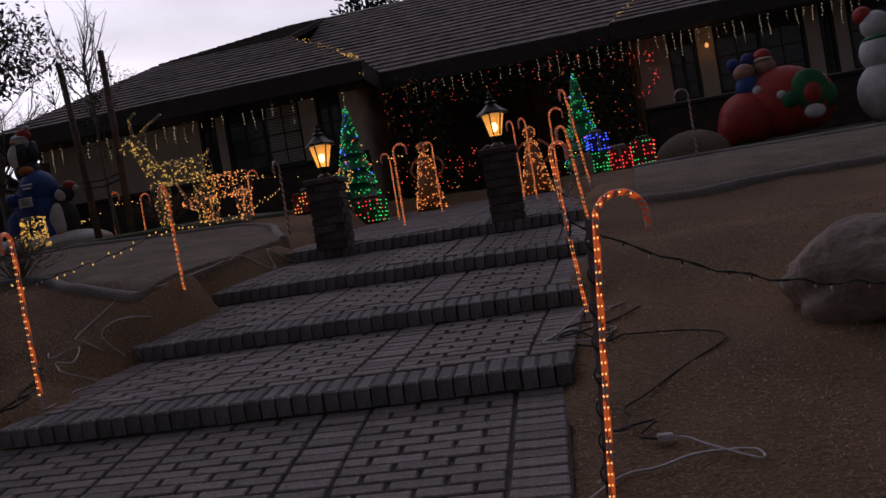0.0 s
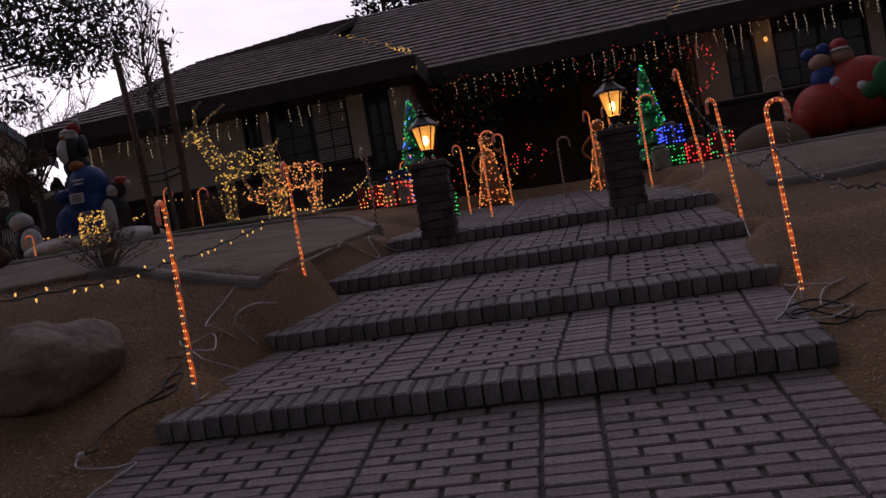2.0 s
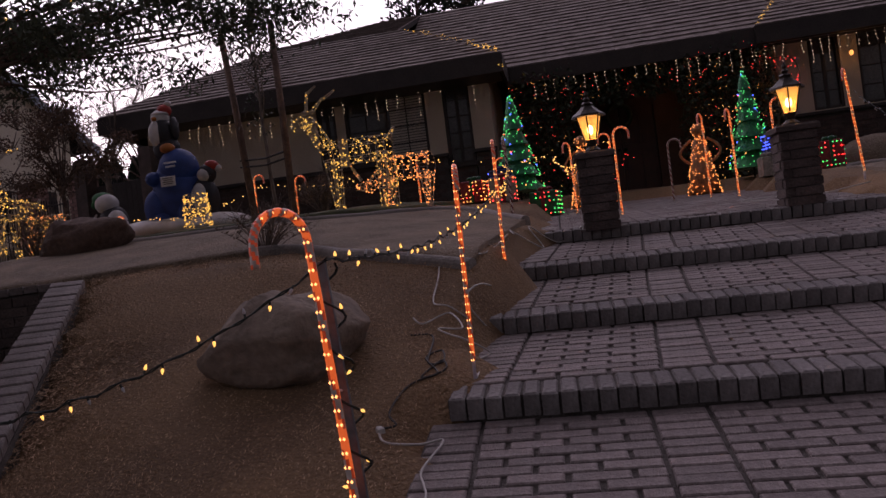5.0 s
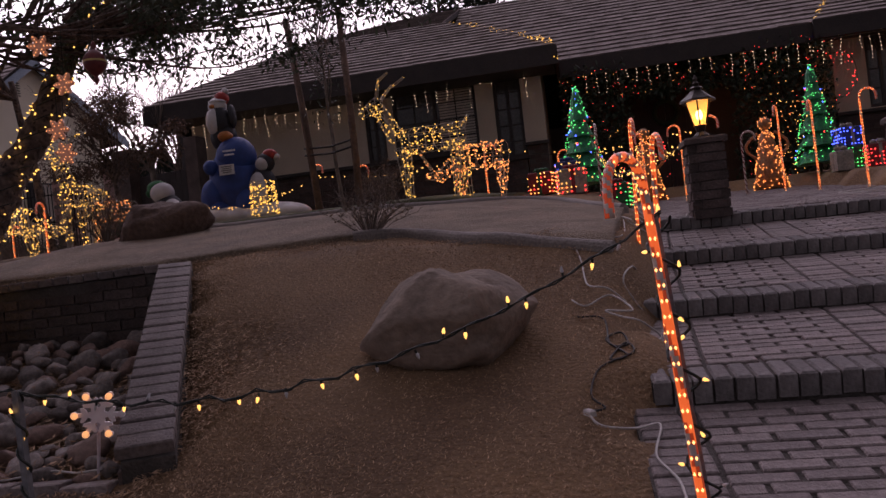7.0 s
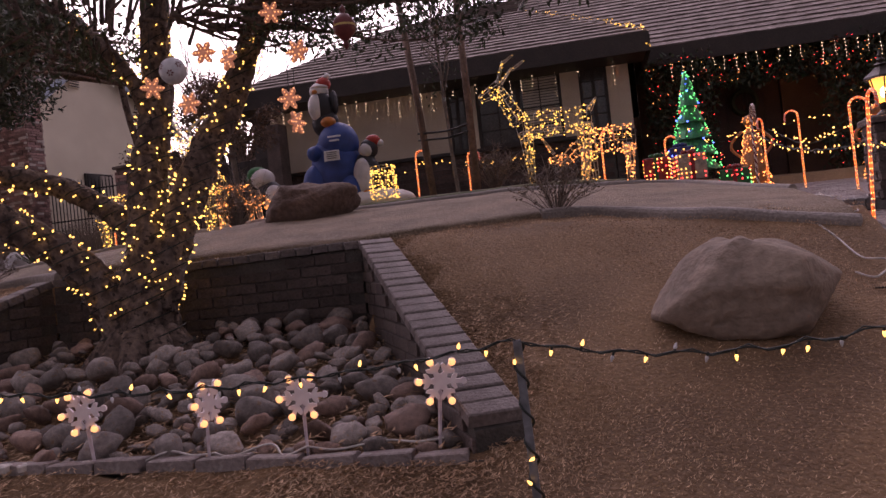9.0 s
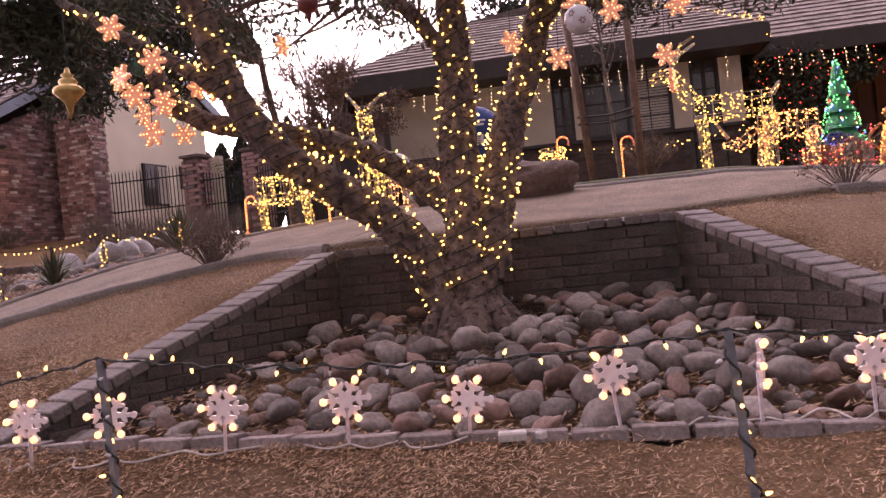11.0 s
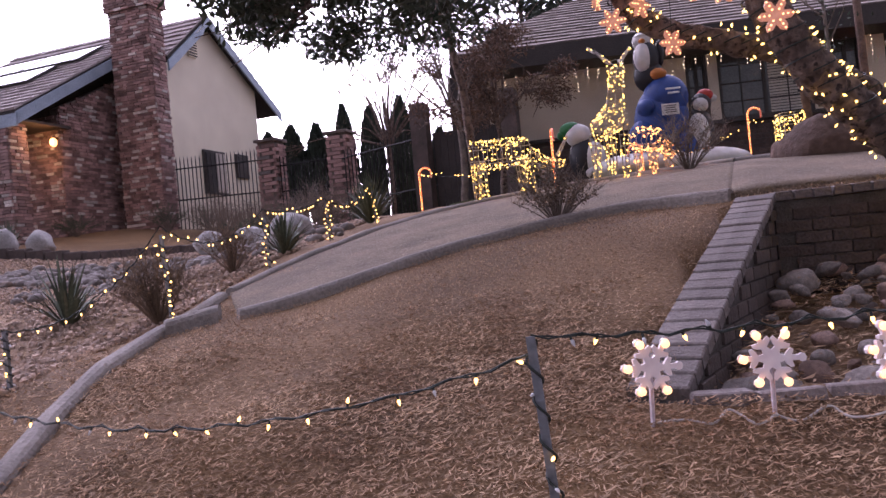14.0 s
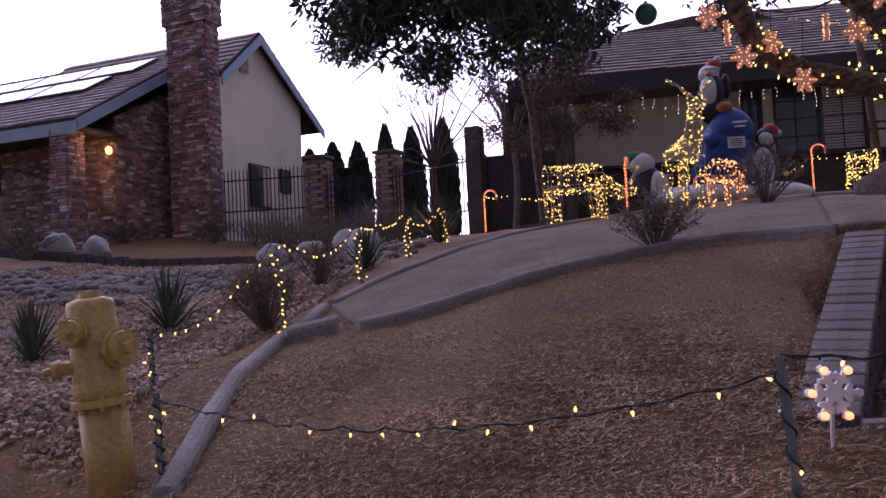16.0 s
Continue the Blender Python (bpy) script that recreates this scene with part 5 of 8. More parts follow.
for x, y, top in LIT_POSTS:
    line, base, t = post(x, y, top)
    s, g = Shape(), Shape()
    rng = random.Random(int(y * 50))
    for k in range(2, 82, 5):
        c6(s, g, line[k], Vector((rng.uniform(-1, 1), rng.uniform(-1, 0.2), rng.uniform(-.4, .6))), True, 0.7)
    part("socket_set", g, M_CORD_G, t, kind="stuff")
    part("bulb_set", s, L_WARM, t, kind="stuff")


# ---- snowflake stakes ----
def flake_parts(t):
    rim = []
    for k in range(6):
        a = math.radians(60 * k + 60)
        ax, ay = math.cos(a), math.sin(a)
        for p, q in ((0.019, -0.0105), (0.030, -0.0065), (0.036, -0.0165), (0.043, -0.0235), (0.051, -0.0215), (0.049, -0.0125), (0.046, -0.0065), (0.062, -0.0065), (0.068, -0.011), (0.077, -0.008), (0.080, 0.0), (0.077, 0.008), (0.068, 0.011), (0.062, 0.0065), (0.046, 0.0065), (0.049, 0.0125), (0.051, 0.0215), (0.043, 0.0235), (0.036, 0.0165), (0.030, 0.0065), (0.019, 0.0105)):
            rim.append((p * ax - q * ay, p * ay + q * ax))
    s, n = Shape(), len(rim)
    s.add([(x, -0.005, z) for x, z in rim] + [(x, 0.005, z) for x, z in rim], [tuple(range(n)), tuple(range(2 * n - 1, n - 1, -1))] + [(k, n + k, n + (k + 1) % n, (k + 1) % n) for k in range(n)])
    part("flake", s, M_PLASTIC, t, "frosted white plastic snowflake")
    for k in (0, 1, 2, 3, 4):
        a = math.radians(60 * k + 60)
        part("globe", Shape().ball((math.cos(a) * 0.066, -0.012, math.sin(a) * 0.066), 0.0108, 10, 8), L_FLAKE, t, "lit frosted globe bulb", True)
    part("stake", Shape().tube([(0, 0.010, -0.02), (0, 0.010, -0.20)], [0.0065, 0.005], 6), M_STAKE_W, t)


FLAKE_X = [-5.04, -5.54, -5.89, -6.38, -6.87, -7.30, -7.75, -8.18, -8.51, -8.845]
FLAKE_TURN = [0.35, 0.2, 1.25, 0.1, -0.15, 0.3, 0.05, 0.4, -0.1, 0.25]
FLAKE_LEAN = [0.1, 0.0, 0.05, -0.1, 0.05, 0.0, 0.06, 0.1, 0.02, 0.05]
first = None
flake_ends = []
for x, a, ln in zip(FLAKE_X, FLAKE_TURN, FLAKE_LEAN):
    y = 1.82 + (x + 5.12) * 0.262 - 0.05
    z = lerp(-x, [5.0, 5.5, 6.38, 6.87, 7.3, 8.9], [0.78, 0.765, 0.775, 0.725, 0.755, 0.768])
    m = pose(x, y, z, 0, math.degrees(ln), math.degrees(ALONG + a))
    m = m @ Matrix.Scale(1.2, 4)
    if first is None:
        first = thing("snowflake_stake", "frosted snowflake stake with warm globe bulbs by the stones", "snowflake light", "snowflake stakes")
        first.matrix_world = m
        flake_parts(first)
    else:
        copy_thing(first, m @ Matrix.Scale(1 / 1.2, 4))
    flake_ends.append(Vector((x, y, height(x, y))))


def cable(pts, r, mat, name, label, wob=0.02, group=""):
    line = jag(pts, 8, wob, pts[0][0])
    s = Shape().tube(line, r, 6, 0, True)
    return solo(name, s, mat, label, "cable", group, smooth=True)


def on(x, y, d=0.012):
    return (x, y, surface(x, y) + d)


for i in range(len(flake_ends) - 1):
    a, b = flake_ends[i], flake_ends[i + 1]
    mid = (a + b) / 2
    rng = random.Random(i)
    cable([on(a.x, a.y, 0.02), on(a.x * .82 + b.x * .18, a.y * .82 + b.y * .18 - 0.02 + rng.uniform(-.02, .03)), on(a.x * .6 + b.x * .4, mid.y + rng.uniform(-.03, .06)), on(a.x * .45 + b.x * .55, mid.y + rng.uniform(-.03, .06)), on(a.x * .22 + b.x * .78, a.y * .22 + b.y * .78 + rng.uniform(-.03, .03)), on(b.x, b.y, 0.02)], 0.0042, M_CORD_W, "extension_cord", "white cord running along the brick edging", 0.03, "cords by the snowflakes")
s = Shape()
s.box((-6.72, 1.32, height(-6.72, 1.32) + 0.03), (0.10, 0.05, 0.03), 0.3, ch=0.006)
s.box((-6.63, 1.36, height(-6.63, 1.36) + 0.02), (0.05, 0.04, 0.025), -0.5, ch=0.005)
solo("plug_box", s, M_CORD_W, "small white plug connector on the ground", "plug")

# cords beside the steps
STEP_CORDS = "cords by the steps"
cable([on(-3.55, 5.0), on(-3.44, 4.15), on(-3.6, 4.24), on(-3.69, 4.15), on(-3.62, 3.84), on(-3.53, 3.48), on(-3.4, 3.41), on(-3.27, 3.6), on(-3.35, 3.49), on(-3.33, 3.7), on(-3.36, 4.25)], 0.0045, M_CORD_W, "extension_cord", "tangled white cord on the soil by the steps", 0.02, STEP_CORDS)
cable([on(-3.56, 3.29), on(-3.48, 3.23), on(-3.39, 3.35), on(-3.26, 3.19), on(-3.38, 3.18), on(-3.3, 3.12), on(-3.22, 3.08), on(-3.16, 3.25), on(-3.18, 3.1), on(-3.12, 2.95), on(-3.09, 2.82)], 0.0045, M_CORD_W, "extension_cord", "looped white cord on the soil by the steps", 0.02, STEP_CORDS)
cable([on(-3.5, 3.11), on(-3.38, 3.1), on(-3.32, 2.87), on(-3.25, 2.87), on(-3.29, 2.97), on(-3.34, 2.90), on(-3.24, 2.78), on(-3.3, 2.74), on(-3.26, 2.88), on(-3.22, 2.8), on(-3.33, 2.67), on(-3.34, 2.47), on(-3.28, 2.39), on(-3.34, 2.36)], 0.0045, M_CORD_B, "extension_cord", "thin black cord coiled on the slope", 0.02, STEP_CORDS)
cable([on(-3.34, 2.36), on(-3.28, 2.28), on(-3.18, 2.36), on(-3.1, 2.4), on(-3.09, 2.16), on(-3.04, 2.05), on(-3.0, 1.96), on(-2.95, 1.7), on(-2.95, 1.42)], 0.0045, M_CORD_W, "extension_cord", "white plug lead lying on the slope", 0.01, STEP_CORDS)
s = Shape().box((0, 0, 0), (0.05, 0.026, 0.022), ch=0.005)
pl = solo("plug_box", s, M_CORD_W, "white plug joining two cords on the slope", "plug")
pl.matrix_world = pose(-3.33, 2.35, surface(-3.33, 2.35) + 0.014, 0, 0, -50)
cable([on(-3.5, 5.0), on(-3.6, 5.3), on(-3.42, 5.45), on(-3.55, 5.6), on(-3.35, 5.7), on(-3.2, 5.9)], 0.0045, M_CORD_W, "extension_cord", "loops of white cord beside the top step", 0.03, STEP_CORDS)
cable([on(-0.27, 3.91), on(-0.42, 3.72), on(-0.58, 3.55), on(-0.62, 3.66), on(-0.50, 3.74), on(-0.38, 3.62), on(-0.44, 3.47), on(-0.60, 3.50), on(-0.55, 3.63), on(-0.40, 3.52), on(-0.33, 3.58)], 0.005, M_CORD_B, "extension_cord", "coil of black cord on the soil", 0.02, STEP_CORDS)
cable([on(-0.55, 3.90), on(-0.62, 3.62), on(-0.66, 3.46), on(-0.53, 3.45), on(-0.44, 3.55), on(-0.36, 3.66), on(-0.47, 3.66), on(-0.45, 3.86), on(-0.35, 3.98), on(-0.42, 3.92), on(-0.55, 3.92)], 0.0045, M_CORD_W, "extension_cord", "white cord looped on the soil", 0.015, STEP_CORDS)
cable([on(-0.33, 3.58), on(0.0, 3.6), on(0.13, 3.51), on(-0.04, 3.25), on(-0.17, 3.02), on(-0.24, 2.91), on(-0.2, 2.77), on(-0.25, 2.74), on(-0.12, 2.82), on(-0.16, 2.7), on(-0.10, 2.68)], 0.0045, M_CORD_B, "extension_cord", "black cord winding down the soil slope", 0.01, STEP_CORDS)
cable([on(-0.08, 2.69), on(0.0, 2.69), on(0.07, 2.64), on(0.23, 2.55), on(0.21, 2.61), on(0.04, 2.58), on(-0.08, 2.49), on(-0.2, 2.42), on(-0.33, 2.1)], 0.0045, M_CORD_W, "extension_cord", "white lead with a plug on the soil", 0.01, STEP_CORDS)
pl = solo("plug_box", Shape().box((0, 0, 0), (0.055, 0.028, 0.024), ch=0.005), M_CORD_W, "white plug joining two cords on the slope", "plug")
pl.matrix_world = pose(-0.07, 2.69, surface(-0.07, 2.69) + 0.014, 0, 0, 10)
cable([on(-0.77, 5.35), on(-0.72, 5.0), on(-0.70, 4.75), on(-0.66, 4.5), on(-0.62, 4.2), on(-0.55, 3.92)], 0.0045, M_CORD_W, "extension_cord", "white cord down beside the steps", 0.03, "cords by the steps")
cable([on(-1.0, 6.9), on(-1.5, 7.0), on(-2.0, 7.3), on(-1.7, 7.6), on(-1.2, 7.4)], 0.0045, M_CORD_W, "extension_cord", "white cord lying on the upper walkway", 0.08, "cords by the steps")


# ---- rocks ----
def rock(name, at, r, mat, label, seed, group="", lump=0.35, rz=0.0, n=44, rings=26):
    s = Shape().ball((0, 0, 0), (1, 1, 1), n, rings, lump=lump, seed=seed)
    rng, cuts = random.Random(int(seed * 10)), []
    for _ in range(13):                          # broken faces
        q = Vector((rng.gauss(0, 1), rng.gauss(-0.4, 1), rng.gauss(0.35, 0.8))).normalized()
        cuts.append((q, rng.uniform(0.74, 0.90)))
    out = []
    for p in s.v:
        p = Vector(p)
        p = p + p.normalized() * (0.06 * noise.noise(p * 4 + Vector((seed, 0, 0))))
        for q, d in cuts:
            over = p.dot(q) - d
            if over > 0:
                p -= q * over * 0.85
        p = p * 1.04 + p.normalized() * (0.022 * noise.noise(p * 9 + Vector((0, seed, 0))))
        out.append((p.x * r[0], p.y * r[1], p.z * r[2]))
    s.v = out
    ob = solo(name, s, mat, label, "rock", group, smooth=False)
    ob.matrix_world = pose(at[0], at[1], at[2], 0, 0, math.degrees(rz))
    me = ob.data
    me.polygons.foreach_set("use_smooth", [True] * len(me.polygons))
    return ob


rock("boulder", (-4.02, 2.83, 0.945), (0.385, 0.33, 0.225), M_ROCK, "large tan sandstone boulder half sunk in the slope", 1.3, lump=0.3, rz=0.1)
rock("boulder", (-7.62, 5.15, 1.78), (0.44, 0.32, 0.25), M_BOULDER, "low rough brown boulder beside the path", 4.1, rz=0.05)
rock("boulder", (0.86, 3.85, 0.80), (0.44, 0.40, 0.25), M_ROCK, "large tan sandstone boulder half sunk in the slope", 6.7, rz=0.4)
for k, (x, y, r) in enumerate(((-14.55, 6.75, 0.22), (-14.1, 6.95, 0.24), (-13.6, 7.05, 0.26), (-12.75, 5.7, 0.2), (-19.6, 8.2, 0.3), (-19.0, 8.4, 0.26), (-13.0, 6.2, 0.2))):
    rock("boulder", (x, y, height(x, y) + r * 0.55), (r, r * 0.8, r * 0.78), M_PALE_ROCK, "rounded pale granite boulder in the neighbouring garden", k * 2.3, "pale boulders", 0.25, k, 18, 12)


# ---- shrubs ----
def twig_shrub(x, y, h, w, n, label, seed, mat=None, name="shrub", leaves=0):
    rng = random.Random(seed)
    z = surface(x, y)
    t = thing(name, label, "shrub", at=(x, y, z - 0.02))
    s, lf = Shape(), Shape()
    for k in range(n):
        a, o = rng.uniform(0, 6.28), rng.uniform(0.15, 1)
        tip = Vector((math.cos(a) * w * o, math.sin(a) * w * o, h * rng.uniform(0.55, 1.0) * (1.1 - 0.4 * o)))
        mid = tip * 0.5 + Vector((rng.uniform(-.04, .04), rng.uniform(-.04, .04), 0.08 * h))
        s.tube([(0, 0, 0), mid, tip], [0.0045, 0.003, 0.0012], 4, 0, False)
        for _ in range(5):
            f = rng.uniform(0.4, 0.95)
            p = mid.lerp(tip, f)
            s.tube([p, p + Vector((rng.uniform(-.1, .1), rng.uniform(-.1, .1), rng.uniform(0.02, .12))) * (h / 0.4)], [0.002, 0.0008], 3, 0, False)
        for _ in range(leaves):
            p = mid.lerp(tip, rng.uniform(-.3, 1))
            lf.leaf(p, Vector((rng.gauss(0, 1), rng.gauss(0, 1), rng.gauss(0.3, 1))).normalized() * rng.uniform(0.015, 0.035), 0.006)
    part("twig_mass", s, mat or M_TWIG, t, kind="stuff")
    if leaves:
        part("foliage", lf, M_DRY if leaves < 30 else M_LEAF, t, kind="stuff")
    return t


def spiky(x, y, h, n, label, seed, mat=None, name="spiky_plant"):
    rng = random.Random(seed)
    z = surface(x, y)
    t = thing(name, label, "plant", at=(x, y, z - 0.01))
    s = Shape()
    for k in range(n):
        a, o = rng.uniform(0, 6.28), rng.uniform(0.05, 0.9)
        d = Vector((math.cos(a) * o, math.sin(a) * o, 1.1 - 0.7 * o)).normalized()
        side = d.cross(Vector((0, 0, 1))).normalized() * 0.008 if o > 0.02 else Vector((0.008, 0, 0))
        l = h * rng.uniform(0.7, 1.1)
        b = d * 0.02
        m = d * l * 0.55 + Vector((0, 0, 0.02))
        s.add([b - side, b + side, m + side * 1.3, d * l + Vector((0, 0, -0.04 * o)), m - side * 1.3], [(0, 1, 2, 4), (4, 2, 3)])
    part("blade_mass", s, mat or M_BLADE, t, kind="stuff")


twig_shrub(-5.25, 4.55, 0.42, 0.42, 52, "bare twiggy grey shrub on the bank", 1, leaves=8)
twig_shrub(-9.55, 3.40, 0.42, 0.33, 70, "bare twiggy shrub beside the path", 2, leaves=14)
twig_shrub(-8.75, 5.6, 0.6, 0.4, 60, "thin leafless shrub below the lights", 3, leaves=10)
twig_shrub(-6.9, 8.3, 0.6, 0.45, 60, "dark twiggy shrub against the house", 4, leaves=20)
twig_shrub(-11.85, 2.35, 0.5, 0.28, 90, "clump of dry russet grass", 5, M_DRY, "dry_clump", 6)
twig_shrub(-12.2, 3.7, 0.4, 0.3, 60, "clump of dry russet grass", 6, M_DRY, "dry_clump", 6)
for k, (x, y) in enumerate(((-15.2, 9.6), (-16.0, 10.2), (-14.4, 9.3), (-17.0, 10.6), (-13.9, 8.6), (-15.6, 8.6))):
    twig_shrub(x, y, 0.9, 0.55, 70, "grey leafless shrub before the fence", 20 + k, None, "shrub", 6)
spiky(-12.05, 4.25, 0.42, 110, "grey-green spiky agave clump", 1)
spiky(-12.0, 6.0, 0.55, 140, "green yucca with arching blades", 2)
spiky(-19.9, 8.6, 0.6, 90, "dark spiky plant beside the porch", 3)
spiky(-12.8, 2.6, 0.5, 90, "dark grassy clump behind the hydrant", 4)
spiky(-13.4, 2.0, 0.45, 90, "dark grassy clump behind the hydrant", 6)
for k, (x, y, h, w) in enumerate(((-20.6, 10.9, 0.5, 0.8), (-19.2, 11.9, 0.7, 0.6), (-18.4, 12.2, 0.6, 0.6), (-14.3, 7.4, 0.5, 0.6), (-18.8, 6.8, 0.6, 0.6), (-17.4, 12.0, 0.6, 0.6), (-10.6, 8.0, 0.5, 0.5))):
    twig_shrub(x, y, h, w, 40, "low dark green leafy shrub", 40 + k, None, "shrub", 60)


# dry creek of dark stones in the neighbouring garden
s, rng = Shape(), random.Random(9)
for k in range(900):
    f = rng.random()
    x, y = -21 + f * 8.6 + rng.gauss(0, 0.25), 4.6 + f * 0.6 + rng.gauss(0, 0.45)
    r = rng.uniform(0.04, 0.1)
    s.ball((x, y, height(x, y) + r * 0.2), (r, r * rng.uniform(.7, 1), r * 0.6), 6, 4)
solo("creek_bed", s, M_STONE, "bed of dark loose stones crossing the neighbouring garden", "stones", kind="stuff", smooth=True)
s, rng = Shape(), random.Random(19)
for k in range(26000):
    x, y = -11.6 - 6.5 * rng.random() ** 1.6, rng.uniform(0.5, 7.5)
    if x > -11.62 - 0.10 * (y - 0.6):
        continue
    r = rng.uniform(0.009, 0.026)
    s.dot((x, y, height(x, y) + r * 0.4), r, 0, (rng.gauss(0, 1), rng.gauss(0, 1), 1), 0.8)
solo("gravel", s, M_GRAVEL, "tan gravel and bark mulch in the neighbouring garden", "gravel", kind="stuff")
part_wall = Shape()
for k in range(26):
    x = -22.0 + k * 0.32
    part_wall.box((x, 7.0 + 0.02 * k, height(x, 7.0) + 0.05), (0.31, 0.16, 0.2), ch=0.01)
solo("garden_wall", part_wall, M_WALLBRICK, "low dark block edging across the neighbouring garden", "garden wall", kind="structure")


# ---- lit figures: wire frames wound with bulbs ----
def wire_figure(name, label, at, rz, limbs, bulbs, mat, seed, scale=1.0, mat_wire=None, r=0.0085, group="lit wire figures"):
    """limbs: (a, b, ra, rb) rods of wire mesh; bulbs: how many."""
    rng = random.Random(seed)
    w, b = Shape(), Shape()
    tot = sum((Vector(q) - Vector(p)).length * (ra + rb) for p, q, ra, rb in limbs)
    for p, q, ra, rb in limbs:
        p, q = Vector(p) * scale, Vector(q) * scale
        ra, rb = ra * scale, rb * scale
        d = q - p
        side = d.orthogonal().normalized()
        oth = d.normalized().cross(side)
        m = 6
        for k in range(m):
            a = 6.283 * k / m
            o = side * math.cos(a) + oth * math.sin(a)
            w.tube([p + o * ra, p.lerp(q, 0.5) + o * (ra + rb) / 2 * 1.04, q + o * rb], 0.004, 3, 0, False)
        for f in [i / max(2, int(d.length / 0.09)) for i in range(int(d.length / 0.09) + 1)]:
            rr = ra + (rb - ra) * f
            c = p.lerp(q, f)
            w.tube([c + (side * math.cos(6.283 * k / 8) + oth * math.sin(6.283 * k / 8)) * rr for k in range(9)], 0.0035, 3, 0, False)
        n = int(bulbs * d.length * (ra + rb) / (tot * scale * scale))
        for _ in range(n):
            f, a = rng.random(), rng.uniform(0, 6.283)
            o = side * math.cos(a) + oth * math.sin(a)
            b.dot(p.lerp(q, f) + o * ((ra + (rb - ra) * f) * rng.uniform(0.9, 1.12)), r * rng.uniform(0.75, 1.2), 0, (rng.gauss(0, 1), rng.gauss(0, 1), rng.gauss(0, 1)), 1.3)
    t = thing(name, label, "light sculpture", group, at=at, rz=rz)
    part("wire_frame", w, mat_wire or M_WIRE, t, kind="stuff")
    part("bulb_set", b, mat, t, kind="stuff")
    return t


def gl(x, y):
    return (x, y, surface(x, y))


STAND = [((-0.42, 0, 0.68), (0.35, 0, 0.66), 0.14, 0.13), ((-0.42, 0, 0.74), (-0.62, 0, 1.12), 0.10, 0.07), ((-0.60, 0, 1.15), (-0.84, 0, 1.06), 0.09, 0.04),
         ((-0.36, 0.09, 0.60), (-0.36, 0.09, 0.0), 0.06, 0.03), ((-0.36, -0.09, 0.60), (-0.30, -0.09, 0.0), 0.06, 0.03), ((0.30, 0.09, 0.60), (0.34, 0.09, 0.0), 0.07, 0.03), ((0.30, -0.09, 0.60), (0.26, -0.09, 0.0), 0.07, 0.03),
         ((0.36, 0, 0.74), (0.44, 0, 0.86), 0.03, 0.01), ((-0.60, 0.05, 1.2), (-0.50, 0.18, 1.38), 0.02, 0.01), ((-0.60, -0.05, 1.2), (-0.48, -0.2, 1.38), 0.02, 0.01), ((-0.5, 0.18, 1.36), (-0.36, 0.22, 1.45), 0.015, 0.01), ((-0.48, -0.2, 1.36), (-0.34, -0.24, 1.42), 0.015, 0.01)]
GRAZE = [((-0.32, 0, 0.48), (0.28, 0, 0.50), 0.15, 0.14), ((0.28, 0, 0.46), (0.52, 0, 0.30), 0.09, 0.06), ((0.50, 0, 0.34), (0.68, 0, 0.34), 0.07, 0.03), ((-0.26, 0.09, 0.40), (-0.28, 0.09, 0.0), 0.06, 0.03), ((-0.26, -0.09, 0.40), (-0.22, -0.09, 0.0), 0.06, 0.03),
         ((0.22, 0.09, 0.40), (0.24, 0.09, 0.0), 0.06, 0.03), ((0.22, -0.09, 0.40), (0.30, -0.09, 0.0), 0.06, 0.03), ((0.60, 0, 0.42), (0.72, 0, 0.62), 0.02, 0.01)]
wire_figure("light_sculpture", "standing reindeer shaped wire frame covered in warm gold lights", gl(-5.88, 7.5), 0.0, STAND, 400, L_GOLD, 1)
wire_figure("light_sculpture", "white wire grazing reindeer shape with orange lights", gl(-5.42, 7.65), math.pi, GRAZE, 340, L_ORANGE, 2, 0.95)
wire_figure("light_sculpture", "grazing reindeer shaped wire frame in gold lights", gl(-10.5, 5.95), 0.45, GRAZE, 330, L_GOLD, 3, 0.95)
wire_figure("light_sculpture", "upright reindeer shaped wire frame in gold lights", gl(-9.46, 6.1), 1.9, STAND, 330, L_GOLD, 4, 0.86)
wire_figure("light_sculpture", "small orange lit wire fawn shape", gl(-9.06, 6.1), 1.2, GRAZE, 190, L_ORANGE, 5, 0.72)
wire_figure("light_ball_bush", "round wire basket of gold lights", gl(-7.76, 6.95), 0, [((0, 0, 0.05), (0, 0, 0.42), 0.15, 0.13)], 200, L_GOLD, 6)


